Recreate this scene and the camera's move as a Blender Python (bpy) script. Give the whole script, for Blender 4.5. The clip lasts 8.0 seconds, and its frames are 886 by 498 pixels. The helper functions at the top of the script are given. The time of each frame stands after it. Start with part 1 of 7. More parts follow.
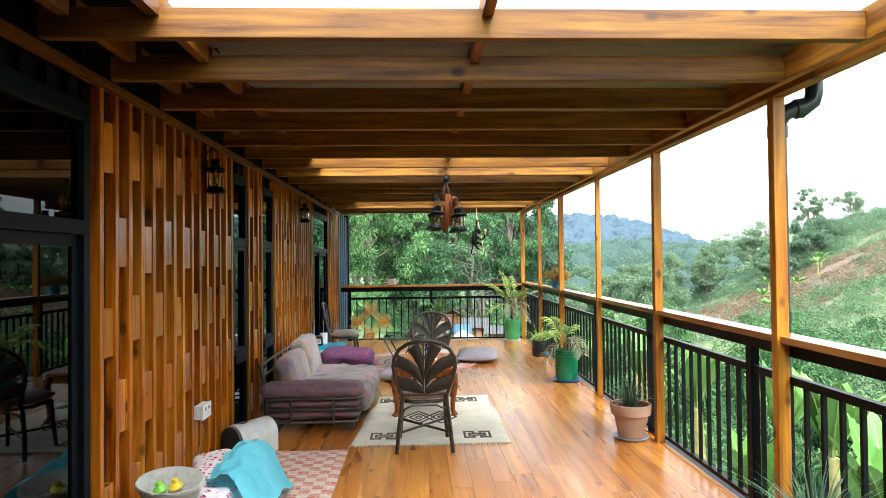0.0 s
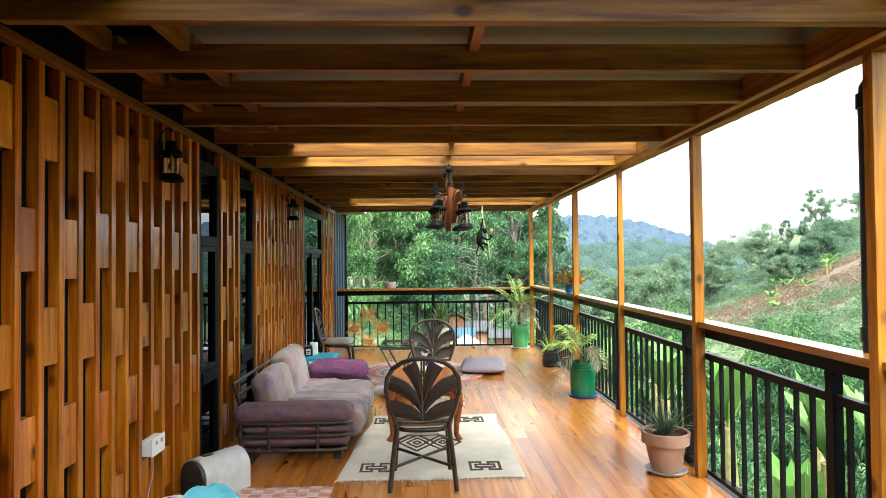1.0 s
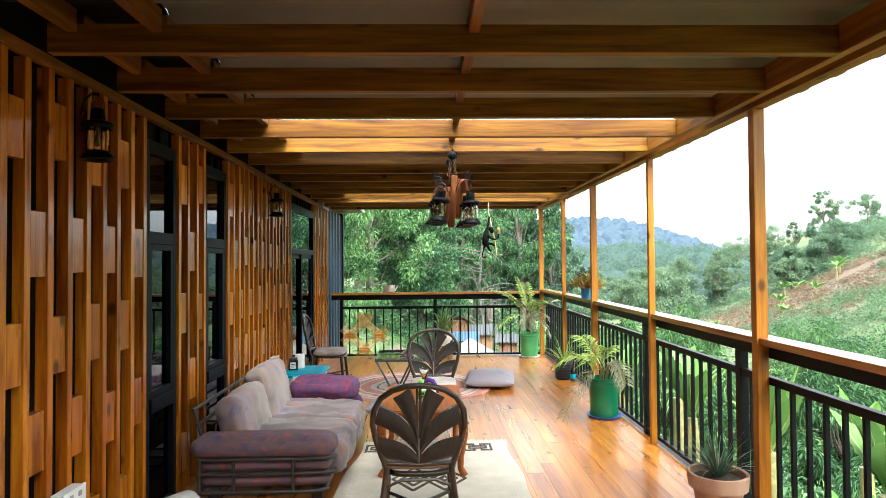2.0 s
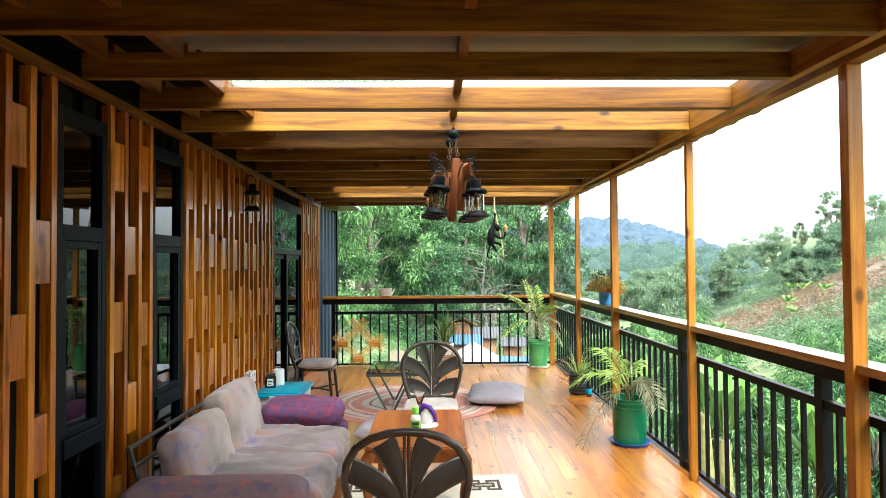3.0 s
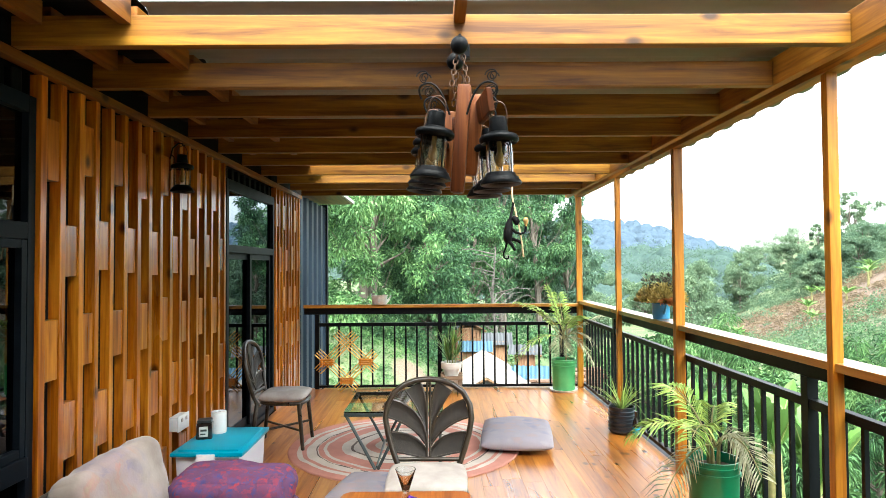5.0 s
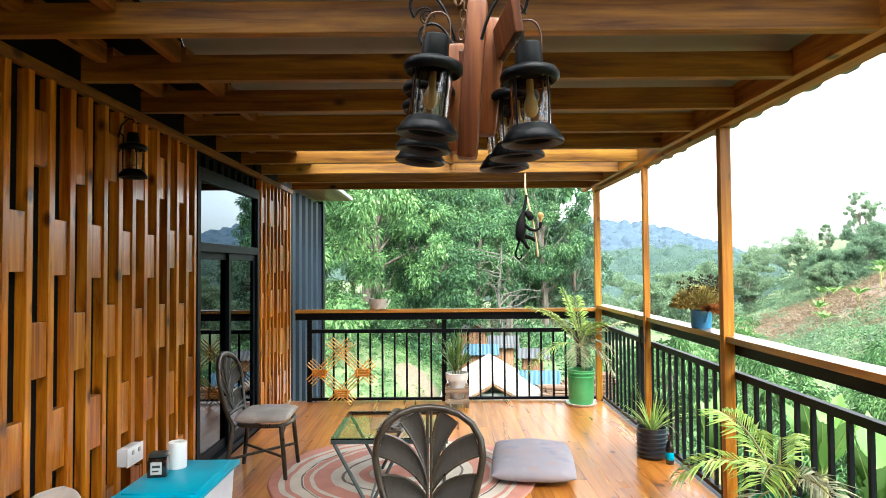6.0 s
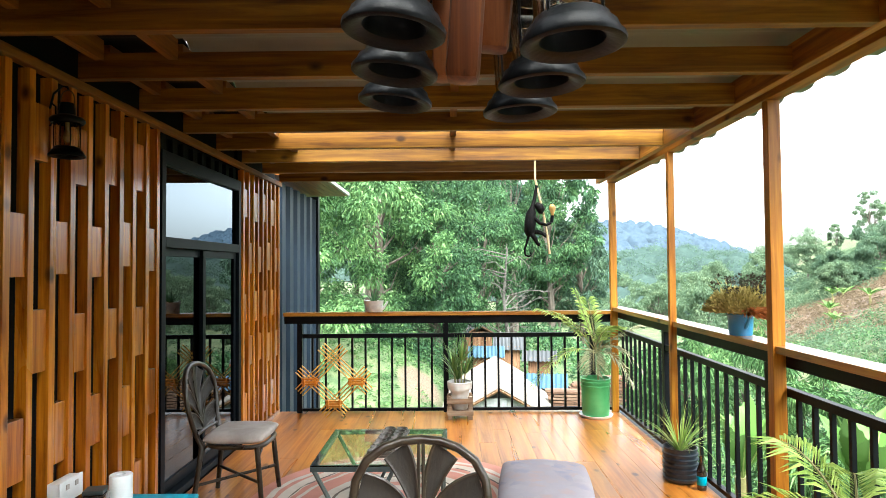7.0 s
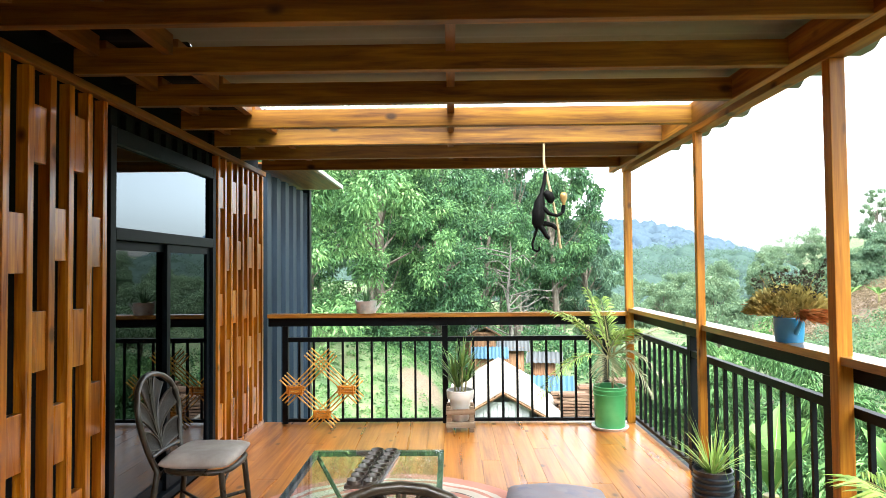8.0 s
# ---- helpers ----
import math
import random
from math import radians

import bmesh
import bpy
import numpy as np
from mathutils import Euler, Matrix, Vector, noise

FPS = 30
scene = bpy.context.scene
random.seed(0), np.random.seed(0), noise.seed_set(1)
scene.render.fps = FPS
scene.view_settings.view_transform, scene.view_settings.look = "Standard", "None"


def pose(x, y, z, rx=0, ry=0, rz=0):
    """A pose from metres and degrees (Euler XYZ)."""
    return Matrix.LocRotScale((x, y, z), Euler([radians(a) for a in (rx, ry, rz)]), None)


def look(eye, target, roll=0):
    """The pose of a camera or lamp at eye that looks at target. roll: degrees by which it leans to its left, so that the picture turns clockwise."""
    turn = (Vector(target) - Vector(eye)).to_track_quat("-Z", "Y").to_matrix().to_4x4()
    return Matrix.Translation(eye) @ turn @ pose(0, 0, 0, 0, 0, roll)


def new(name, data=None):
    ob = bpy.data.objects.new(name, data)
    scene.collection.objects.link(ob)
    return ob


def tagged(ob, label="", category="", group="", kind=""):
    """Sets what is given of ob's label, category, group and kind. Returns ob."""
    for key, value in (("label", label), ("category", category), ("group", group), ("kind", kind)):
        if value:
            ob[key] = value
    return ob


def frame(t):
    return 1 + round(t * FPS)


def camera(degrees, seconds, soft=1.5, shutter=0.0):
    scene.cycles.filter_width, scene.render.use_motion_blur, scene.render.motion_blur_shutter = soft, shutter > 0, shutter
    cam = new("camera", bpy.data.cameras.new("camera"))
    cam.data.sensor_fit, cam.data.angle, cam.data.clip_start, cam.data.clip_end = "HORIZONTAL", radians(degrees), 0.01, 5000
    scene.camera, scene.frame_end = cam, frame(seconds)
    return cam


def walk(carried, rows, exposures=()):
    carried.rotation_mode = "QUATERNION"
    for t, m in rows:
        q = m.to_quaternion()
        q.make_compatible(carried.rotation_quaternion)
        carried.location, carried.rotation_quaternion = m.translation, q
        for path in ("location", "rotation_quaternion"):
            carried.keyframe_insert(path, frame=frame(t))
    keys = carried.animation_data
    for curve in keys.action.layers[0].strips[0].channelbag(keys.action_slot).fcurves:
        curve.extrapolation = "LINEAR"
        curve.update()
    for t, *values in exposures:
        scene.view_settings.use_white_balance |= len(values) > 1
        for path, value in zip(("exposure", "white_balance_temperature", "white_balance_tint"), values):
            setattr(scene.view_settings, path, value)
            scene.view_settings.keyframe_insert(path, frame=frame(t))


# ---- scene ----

# ---- camera and walk ----
cam = camera(71.0, 8.0, soft=0.3)
PATH = [
    (0.0, (1.601, 1.191, 1.560), (1.675, 3.190, 1.595), -0.6),
    (0.5, (1.622, 1.581, 1.565), (1.690, 3.579, 1.601), -0.6),
    (1.0, (1.639, 1.976, 1.564), (1.702, 3.975, 1.604), -0.55),
    (1.5, (1.657, 2.392, 1.561), (1.714, 4.391, 1.605), -0.5),
    (3.0, (1.722, 3.675, 1.573), (1.765, 5.674, 1.621), -0.4),
    (3.5, (1.753, 4.090, 1.573), (1.789, 6.089, 1.623), -0.4),
    (4.0, (1.778, 4.498, 1.573), (1.805, 6.497, 1.624), -0.35),
    (4.5, (1.788, 4.903, 1.571), (1.810, 6.902, 1.624), -0.35),
    (6.0, (1.802, 6.019, 1.567), (1.802, 8.018, 1.626), -0.4),
    (6.5, (1.816, 6.328, 1.560), (1.808, 8.327, 1.620), -0.45),
    (7.0, (1.839, 6.613, 1.550), (1.823, 8.612, 1.611), -0.45),
    (7.5, (1.864, 6.904, 1.538), (1.839, 8.903, 1.599), -0.45),
    (8.0, (1.879, 7.198, 1.525), (1.852, 9.197, 1.585), -0.5),
]
walk(cam, [(t, look(eye, target, roll)) for t, eye, target, roll in PATH], exposures=[(0.0, 2.50, 6000, 5), (1.5, 2.58, 6080, 6), (3.0, 2.66, 6080, 6), (4.5, 2.78, 6120, 6), (8.0, 2.82, 6120, 6)])

# ---- world and light: a bright overcast sky ----
world = bpy.data.worlds.new("sky")
scene.world = world
world.use_nodes = True
wn, wl = world.node_tree.nodes, world.node_tree.links
sky = wn.new("ShaderNodeTexSky")
sky.sky_type, sky.sun_disc = "NISHITA", False
sky.sun_elevation, sky.sun_rotation = radians(60), radians(166.8)
sky.air_density, sky.dust_density = 1.0, 3.0
cloud = wn.new("ShaderNodeHueSaturation")
cloud.inputs["Saturation"].default_value = 0.22
tint = wn.new("ShaderNodeMix")
tint.data_type, tint.blend_type = "RGBA", "MULTIPLY"
tint.inputs[0].default_value = 1.0
tint.inputs[7].default_value = (1.0, 0.985, 0.95, 1)
wl.new(sky.outputs[0], cloud.inputs["Color"])
wl.new(cloud.outputs[0], tint.inputs[6])
wl.new(tint.outputs[2], wn["Background"].inputs["Color"])
wn["Background"].inputs["Strength"].default_value = 0.15
sun = new("sun", bpy.data.lights.new("sun", "SUN"))
sun.data.energy, sun.data.angle, sun.data.color = 2.9, radians(60), (1.0, 0.97, 0.9)
sun.matrix_world = look((5.7, -24.3, 43.3), (0, 0, 0))


# ---- mesh helpers ----
def part(name, bm, material, parent=None, label="", smooth=False):
    """Links a bmesh as one mesh object, under a thing or a part if one is given."""
    me = bpy.data.meshes.new(name)
    bm.normal_update()
    bm.to_mesh(me)
    bm.free()
    me.materials.append(material)
    if smooth:
        for p in me.polygons:
            p.use_smooth = True
        me.set_sharp_from_angle(angle=radians(52))
    ob = new(name, me)
    ob.parent = parent
    if label:
        ob["label"] = label
    return ob


def shared(name, me, m, parent=None):
    """One more object on a mesh that is there already."""
    ob = new(name, me)
    ob.matrix_basis = m
    ob.parent = parent
    return ob


def thing(name, label, category, m=None, group="", kind=""):
    ob = new(name)
    ob.empty_display_size = 0.1
    if m:
        ob.matrix_basis = m
    return tagged(ob, label, category, group, kind)


def box(bm, x0, x1, y0, y1, z0, z1, bevel=0.0, m=None):
    r = bmesh.ops.create_cube(bm, size=1.0)
    vs = r["verts"]
    t = Matrix.LocRotScale(((x0 + x1) / 2, (y0 + y1) / 2, (z0 + z1) / 2), None, (x1 - x0, y1 - y0, z1 - z0))
    bmesh.ops.transform(bm, matrix=(m @ t if m else t), verts=vs)
    if bevel:
        es = list({e for v in vs for e in v.link_edges})
        bmesh.ops.bevel(bm, geom=es, offset=bevel, segments=2, affect="EDGES", profile=0.6)
    return bm


def bbox(*a, **k):
    return box(bmesh.new(), *a, **k)


def frame_of(d):
    d = Vector(d).normalized()
    a = Vector((0, 0, 1)) if abs(d.z) < 0.9 else Vector((1, 0, 0))
    u = d.cross(a).normalized()
    return u, d.cross(u).normalized()


def tube(bm, pts, r, n=8, closed=False):
    """A round bar along points; r is one radius or one a point."""
    pts = [Vector(p) for p in pts]
    rs = r if isinstance(r, (list, tuple)) else [r] * len(pts)
    rings, prev = [], None
    for i, p in enumerate(pts):
        if closed:
            d = pts[(i + 1) % len(pts)] - pts[i - 1]
        else:
            d = pts[min(i + 1, len(pts) - 1)] - pts[max(i - 1, 0)]
        d.normalize()
        if prev is None:
            u, _ = frame_of(d)
        else:
            u = (prev - d * prev.dot(d)).normalized()
        prev = u
        v = d.cross(u)
        rings.append([bm.verts.new(p + (u * math.cos(a) + v * math.sin(a)) * rs[i]) for a in (2 * math.pi * k / n for k in range(n))])
    for i in range(len(rings) - (0 if closed else 1)):
        a, b = rings[i], rings[(i + 1) % len(rings)]
        for k in range(n):
            bm.faces.new((a[k], a[(k + 1) % n], b[(k + 1) % n], b[k]))
    if not closed:
        bm.faces.new(rings[0][::-1])
        bm.faces.new(rings[-1])
    return bm


def lathe(bm, profile, n=24, centre=(0, 0, 0)):
    """A turned body from (radius, height) pairs, bottom first."""
    c = Vector(centre)
    rings = []
    for r, z in profile:
        if r < 1e-5:
            rings.append([bm.verts.new(c + Vector((0, 0, z)))])
        else:
            rings.append([bm.verts.new(c + Vector((r * math.cos(2 * math.pi * k / n), r * math.sin(2 * math.pi * k / n), z))) for k in range(n)])
    for a, b in zip(rings, rings[1:]):
        for k in range(n):
            j = (k + 1) % n
            if len(a) == 1 and len(b) > 1:
                bm.faces.new((a[0], b[j], b[k]))
            elif len(b) == 1 and len(a) > 1:
                bm.faces.new((a[k], a[j], b[0]))
            elif len(a) > 1:
                bm.faces.new((a[k], a[j], b[j], b[k]))
    return bm


def cushion(bm, w, d, h, m=None, nx=14, ny=10, puff=0.5, seed=0, sq=4):
    """A stuffed pad: w by d by h, thick in the middle and pinched at the seams, resting at z = 0."""
    top, bot = {}, {}
    for i in range(nx + 1):
        for j in range(ny + 1):
            u, v = math.sin(math.pi * (i / nx - 0.5)), math.sin(math.pi * (j / ny - 0.5))
            e = max(0.0, (1 - abs(u) ** sq) * (1 - abs(v) ** sq))
            t = h / 2 * (e ** puff)
            wob = noise.noise(Vector((u * 2.1 + seed, v * 2.3, seed * 1.7))) * h * 0.13 * e
            x = u * w / 2 * (1 - 0.04 * v * v)
            y = v * d / 2 * (1 - 0.04 * u * u)
            top[i, j] = bm.verts.new((x, y, h / 2 + t + wob))
            edge = i in (0, nx) or j in (0, ny)
            bot[i, j] = top[i, j] if edge else bm.verts.new((x, y, h / 2 - t * 0.9))
    for i in range(nx):
        for j in range(ny):
            bm.faces.new((top[i, j], top[i + 1, j], top[i + 1, j + 1], top[i, j + 1]))
            bm.faces.new((bot[i, j], bot[i, j + 1], bot[i + 1, j + 1], bot[i + 1, j]))
    if m:
        bmesh.ops.transform(bm, matrix=m, verts=bm.verts[:])
    return bm


def pad(bm, w, d, h, r, m, seed=0.0, bulge=0.02, crease=0.0, n=18):
    """A boxed, upholstered pad with rounded edges, a slight bulge and soft creases; centred on the origin of m."""
    half = Vector((w / 2, d / 2, h / 2))
    r = min(r, min(half) * 0.98)
    seen = {}

    def vert(p):
        key = tuple(round(c, 5) for c in p)
        if key not in seen:
            q = Vector((p[0] * half.x, p[1] * half.y, p[2] * half.z))
            core = Vector([max(-half[i] + r, min(half[i] - r, q[i])) for i in range(3)])
            out = q - core
            out = out.normalized() if out.length > 1e-6 else Vector((0, 0, 0))
            pos = core + out * r
            ax = max(range(3), key=lambda i: abs(p[i]))
            u, v = [p[i] for i in range(3) if i != ax]
            nrm = Vector([(1 if p[i] > 0 else -1) if i == ax else 0 for i in range(3)])
            soft = max(0.0, (1 - u * u) * (1 - v * v))
            lift = bulge * soft + 0.25 * bulge * noise.noise(pos * 6 + Vector((seed, 0, 0)))
            fold = noise.noise(Vector((pos.x * 3.0 + seed, pos.y * 15, pos.z * 9)))
            lift += crease * (max(0.0, 0.35 - abs(fold)) - 0.17) * min(1, soft * 3)
            seen[key] = bm.verts.new(m @ (pos + nrm * lift))
        return seen[key]
    cut = [math.sin(math.pi * 0.5 * (2 * k / n - 1)) for k in range(n + 1)]
    for ax in range(3):
        for sgn in (-1, 1):
            for i in range(n):
                for j in range(n):
                    quad = []
                    for a, b in ((i, j), (i + 1, j), (i + 1, j + 1), (i, j + 1)):
                        p = [0, 0, 0]
                        p[ax], p[(ax + 1) % 3], p[(ax + 2) % 3] = sgn, cut[a], cut[b]
                        quad.append(vert(p))
                    bm.faces.new(quad if sgn > 0 else quad[::-1])
    return bm


def mesh_ob(name, verts, faces, material, parent=None, smooth=False):
    me = bpy.data.meshes.new(name)
    me.from_pydata(verts, [], faces)
    me.materials.append(material)
    if smooth:
        me.polygons.foreach_set("use_smooth", [True] * len(me.polygons))
    ob = new(name, me)
    ob.parent = parent
    return ob


def leaf_mesh(name, at, along, length, width, material, parent=None, droop=0.25, rng=None):
    """Many small leaves: each is a folded blade of four corners and a mid rib."""
    rng = rng or np.random.default_rng(1)
    n = len(at)
    along = along / (np.linalg.norm(along, axis=1, keepdims=True) + 1e-9)
    side = np.cross(along, rng.normal(size=(n, 3)))
    side /= np.linalg.norm(side, axis=1, keepdims=True) + 1e-9
    ln = length * rng.uniform(0.65, 1.3, (n, 1))
    wd = width * rng.uniform(0.7, 1.25, (n, 1))
    down = np.array([[0, 0, -1.0]]) * ln * droop
    base, mid, tip = at, at + along * ln * 0.5, at + along * ln + down
    nrm = np.cross(along, side) * wd * 0.25
    v = np.stack([base, mid + side * wd * 0.5 + nrm, tip, mid - side * wd * 0.5 + nrm], 1).reshape(-1, 3)
    me = bpy.data.meshes.new(name)
    me.vertices.add(4 * n)
    me.vertices.foreach_set("co", v.ravel())
    me.loops.add(6 * n)
    idx = (np.arange(n)[:, None] * 4 + np.array([[0, 1, 2, 0, 2, 3]])).ravel().astype(np.int32)
    me.loops.foreach_set("vertex_index", idx)
    me.polygons.add(2 * n)
    me.polygons.foreach_set("loop_start", (np.arange(2 * n) * 3).astype(np.int32))
    me.update(calc_edges=True)
    me.materials.append(material)
    ob = new(name, me)
    ob.parent = parent
    return ob


# ---- materials ----
def mat(name):
    m = bpy.data.materials.new(name)
    m.use_nodes = True
    return m, m.node_tree.nodes, m.node_tree.links, m.node_tree.nodes["Principled BSDF"]


def ramp(n, stops):
    r = n.new("ShaderNodeValToRGB")
    e = r.color_ramp.elements
    while len(e) < len(stops):
        e.new(0.5)
    for el, (p, c) in zip(e, stops):
        el.position, el.color = p, (*c, 1)
    return r


def coords(n, l, scale=(1, 1, 1), scatter=0.0):
    tc, mp = n.new("ShaderNodeTexCoord"), n.new("ShaderNodeMapping")
    mp.inputs["Scale"].default_value = scale
    l.new(tc.outputs["Object"], mp.inputs["Vector"])
    if scatter:
        oi, mul = n.new("ShaderNodeObjectInfo"), n.new("ShaderNodeMath")
        mul.operation = "MULTIPLY"
        mul.inputs[1].default_value = scatter
        l.new(oi.outputs["Random"], mul.inputs[0])
        l.new(mul.outputs[0], mp.inputs["Location"])
    return mp


def tex(n, l, mp, scale, detail=4.0, rough=0.55, distort=0.0):
    t = n.new("ShaderNodeTexNoise")
    t.inputs["Scale"].default_value, t.inputs["Detail"].default_value = scale, detail
    t.inputs["Roughness"].default_value, t.inputs["Distortion"].default_value = rough, distort
    l.new(mp.outputs[0], t.inputs["Vector"])
    return t


def mix(n, l, a, b, fac, blend="MIX"):
    x = n.new("ShaderNodeMix")
    x.data_type, x.blend_type = "RGBA", blend
    for sock, v in ((x.inputs[6], a), (x.inputs[7], b), (x.inputs[0], fac)):
        if isinstance(v, (int, float)):
            sock.default_value = v
        elif isinstance(v, tuple):
            sock.default_value = (*v, 1)
        else:
            l.new(v, sock)
    return x.outputs[2]


def bump(n, l, p, height, strength, dist=0.01):
    b = n.new("ShaderNodeBump")
    b.inputs["Strength"].default_value, b.inputs["Distance"].default_value = strength, dist
    l.new(height, b.inputs["Height"])
    l.new(b.outputs[0], p.inputs["Normal"])


def spread(n, l, value, lo, hi):
    m = n.new("ShaderNodeMapRange")
    m.inputs["To Min"].default_value, m.inputs["To Max"].default_value = lo, hi
    l.new(value, m.inputs["Value"])
    return m.outputs[0]


def wood(name, dark, mid, light, axis, rough=(0.3, 0.5), coat=0.0, vary=0.5, knots=True, grain=22.0, wavy=0.0, film=0.13):
    """Varnished timber with its grain along an axis, and a shade of its own for each piece."""
    m, n, l, p = mat(name)
    s = [1.0, 1.0, 1.0]
    s["xyz".index(axis)] = 0.07
    mp = coords(n, l, tuple(s), 37.0)
    g = tex(n, l, mp, grain, 6.0, 0.6, 0.6)
    big = tex(n, l, mp, 4.0, 3.0, 0.5, 1.2)
    r = ramp(n, [(0.32, dark), (0.5, mid), (0.7, light)])
    l.new(g.outputs[0], r.inputs[0])
    sf_ = [1.0, 1.0, 1.0]
    sf_["xyz".index(axis)] = 0.02
    fine = ramp(n, [(0.35, (0.80, 0.74, 0.68)), (0.55, (1.0, 1.0, 1.0))])
    l.new(tex(n, l, coords(n, l, tuple(sf_), 23.0), grain * 5.0, 3.0, 0.6).outputs[0], fine.inputs[0])
    r2 = ramp(n, [(0.3, (0.80, 0.74, 0.69)), (0.6, (1, 1, 1))])
    l.new(big.outputs[0], r2.inputs[0])
    c = mix(n, l, r.outputs[0], r2.outputs[0], 0.6, "MULTIPLY")
    c = mix(n, l, c, fine.outputs[0], 0.8, "MULTIPLY")
    oi = n.new("ShaderNodeObjectInfo")
    rv = ramp(n, [(0.0, (0.6, 0.5, 0.42)), (0.3, (1.0, 0.84, 0.7)), (0.6, (0.95, 0.95, 0.95)), (1.0, (1.16, 1.16, 1.1))])
    l.new(oi.outputs["Random"], rv.inputs[0])
    c = mix(n, l, c, rv.outputs[0], vary, "MULTIPLY")
    if knots:
        s2 = [1.0, 1.0, 1.0]
        s2["xyz".index(axis)] = 0.6
        kp = coords(n, l, tuple(s2), 11.0)
        v = n.new("ShaderNodeTexVoronoi")
        v.inputs["Scale"].default_value = 5.4
        l.new(kp.outputs[0], v.inputs["Vector"])
        kr = ramp(n, [(0.07, (1, 1, 1)), (0.11, (0.6, 0.6, 0.6)), (0.16, (0, 0, 0))])
        l.new(v.outputs["Distance"], kr.inputs[0])
        c = mix(n, l, c, tuple(x * 0.42 for x in dark), kr.outputs[0])
    l.new(c, p.inputs["Base Color"])
    l.new(spread(n, l, big.outputs[0], *rough), p.inputs["Roughness"])
    p.inputs["Specular IOR Level"].default_value = 0.3
    p.inputs["Coat Weight"].default_value, p.inputs["Coat Roughness"].default_value = coat, film
    if wavy:
        b2 = n.new("ShaderNodeBump")
        b2.inputs["Strength"].default_value, b2.inputs["Distance"].default_value = 0.5, wavy
        l.new(tex(n, l, coords(n, l, (1, 0.6, 1), 9.0), 4.0, 4.0, 0.6).outputs[0], b2.inputs["Height"])
        l.new(b2.outputs[0], p.inputs["Coat Normal"])
    bump(n, l, p, g.outputs[0], 0.12, 0.004)
    return m


def plain(name, a, b, rough=0.5, metal=0.0, scale=12.0, bumps=0.05, coat=0.0, stretch=(1, 1, 1), dist=0.005, spec=0.5):
    """A painted, moulded or woven surface with two tones that drift into one another."""
    m, n, l, p = mat(name)
    mp = coords(n, l, stretch, 5.0)
    t = tex(n, l, mp, scale, 5.0)
    fine = tex(n, l, mp, scale * 9, 3.0)
    r = ramp(n, [(0.3, a), (0.7, b)])
    l.new(t.outputs[0], r.inputs[0])
    l.new(r.outputs[0], p.inputs["Base Color"])
    l.new(spread(n, l, t.outputs[0], max(0.02, rough - 0.1), min(1, rough + 0.12)), p.inputs["Roughness"])
    p.inputs["Metallic"].default_value = metal
    p.inputs["Coat Weight"].default_value = coat
    p.inputs["Specular IOR Level"].default_value = spec
    bump(n, l, p, fine.outputs[0], bumps, dist)
    return m


def leafy(name, dark, mid, light, rough=0.65, through_=0.17):
    """Leaves: one tone to each blade, drifting over the whole crown, and a little light through them."""
    m, n, l, p = mat(name)
    ge = n.new("ShaderNodeNewGeometry")
    mp = coords(n, l)
    t = tex(n, l, mp, 0.9, 2.0)
    add = n.new("ShaderNodeMath")
    add.operation = "ADD"
    mul = n.new("ShaderNodeMath")
    mul.operation = "MULTIPLY"
    mul.inputs[1].default_value = 0.5
    l.new(ge.outputs["Random Per Island"], mul.inputs[0])
    l.new(mul.outputs[0], add.inputs[0])
    l.new(spread(n, l, t.outputs[0], -0.45, 0.95), add.inputs[1])
    r = ramp(n, [(0.1, dark), (0.5, mid), (0.95, light)])
    l.new(add.outputs[0], r.inputs[0])
    l.new(r.outputs[0], p.inputs["Base Color"])
    p.inputs["Roughness"].default_value = rough
    p.inputs["Specular IOR Level"].default_value = 0.22
    tr, ms = n.new("ShaderNodeBsdfTranslucent"), n.new("ShaderNodeMixShader")
    l.new(mix(n, l, r.outputs[0], (0.45, 0.75, 0.35), 0.15), tr.inputs["Color"])
    ms.inputs[0].default_value = through_
    l.new(p.outputs[0], ms.inputs[1])
    l.new(tr.outputs[0], ms.inputs[2])
    l.new(ms.outputs[0], n["Material Output"].inputs["Surface"])
    return m


def thin_glass(name, tint, ior, film=(0.92, 0.96, 1.0)):
    """A thin tinted pane: dim straight through, with a mirror film on top."""
    m, n, l, p = mat(name)
    n.remove(p)
    tp, gl_, fr, ms = n.new("ShaderNodeBsdfTransparent"), n.new("ShaderNodeBsdfGlossy"), n.new("ShaderNodeFresnel"), n.new("ShaderNodeMixShader")
    tp.inputs["Color"].default_value = (*tint, 1)
    gl_.inputs["Roughness"].default_value, gl_.inputs["Color"].default_value = 0.01, (*film, 1)
    fr.inputs["IOR"].default_value = ior
    l.new(fr.outputs[0], ms.inputs[0])
    l.new(tp.outputs[0], ms.inputs[1])
    l.new(gl_.outputs[0], ms.inputs[2])
    l.new(ms.outputs[0], n["Material Output"].inputs["Surface"])
    return m


def glass(name, tint=(0.9, 0.95, 0.95), rough=0.0, ior=1.45):
    m, n, l, p = mat(name)
    p.inputs["Base Color"].default_value = (*tint, 1)
    p.inputs["Transmission Weight"].default_value = 1.0
    p.inputs["Roughness"].default_value, p.inputs["IOR"].default_value = rough, ior
    return m


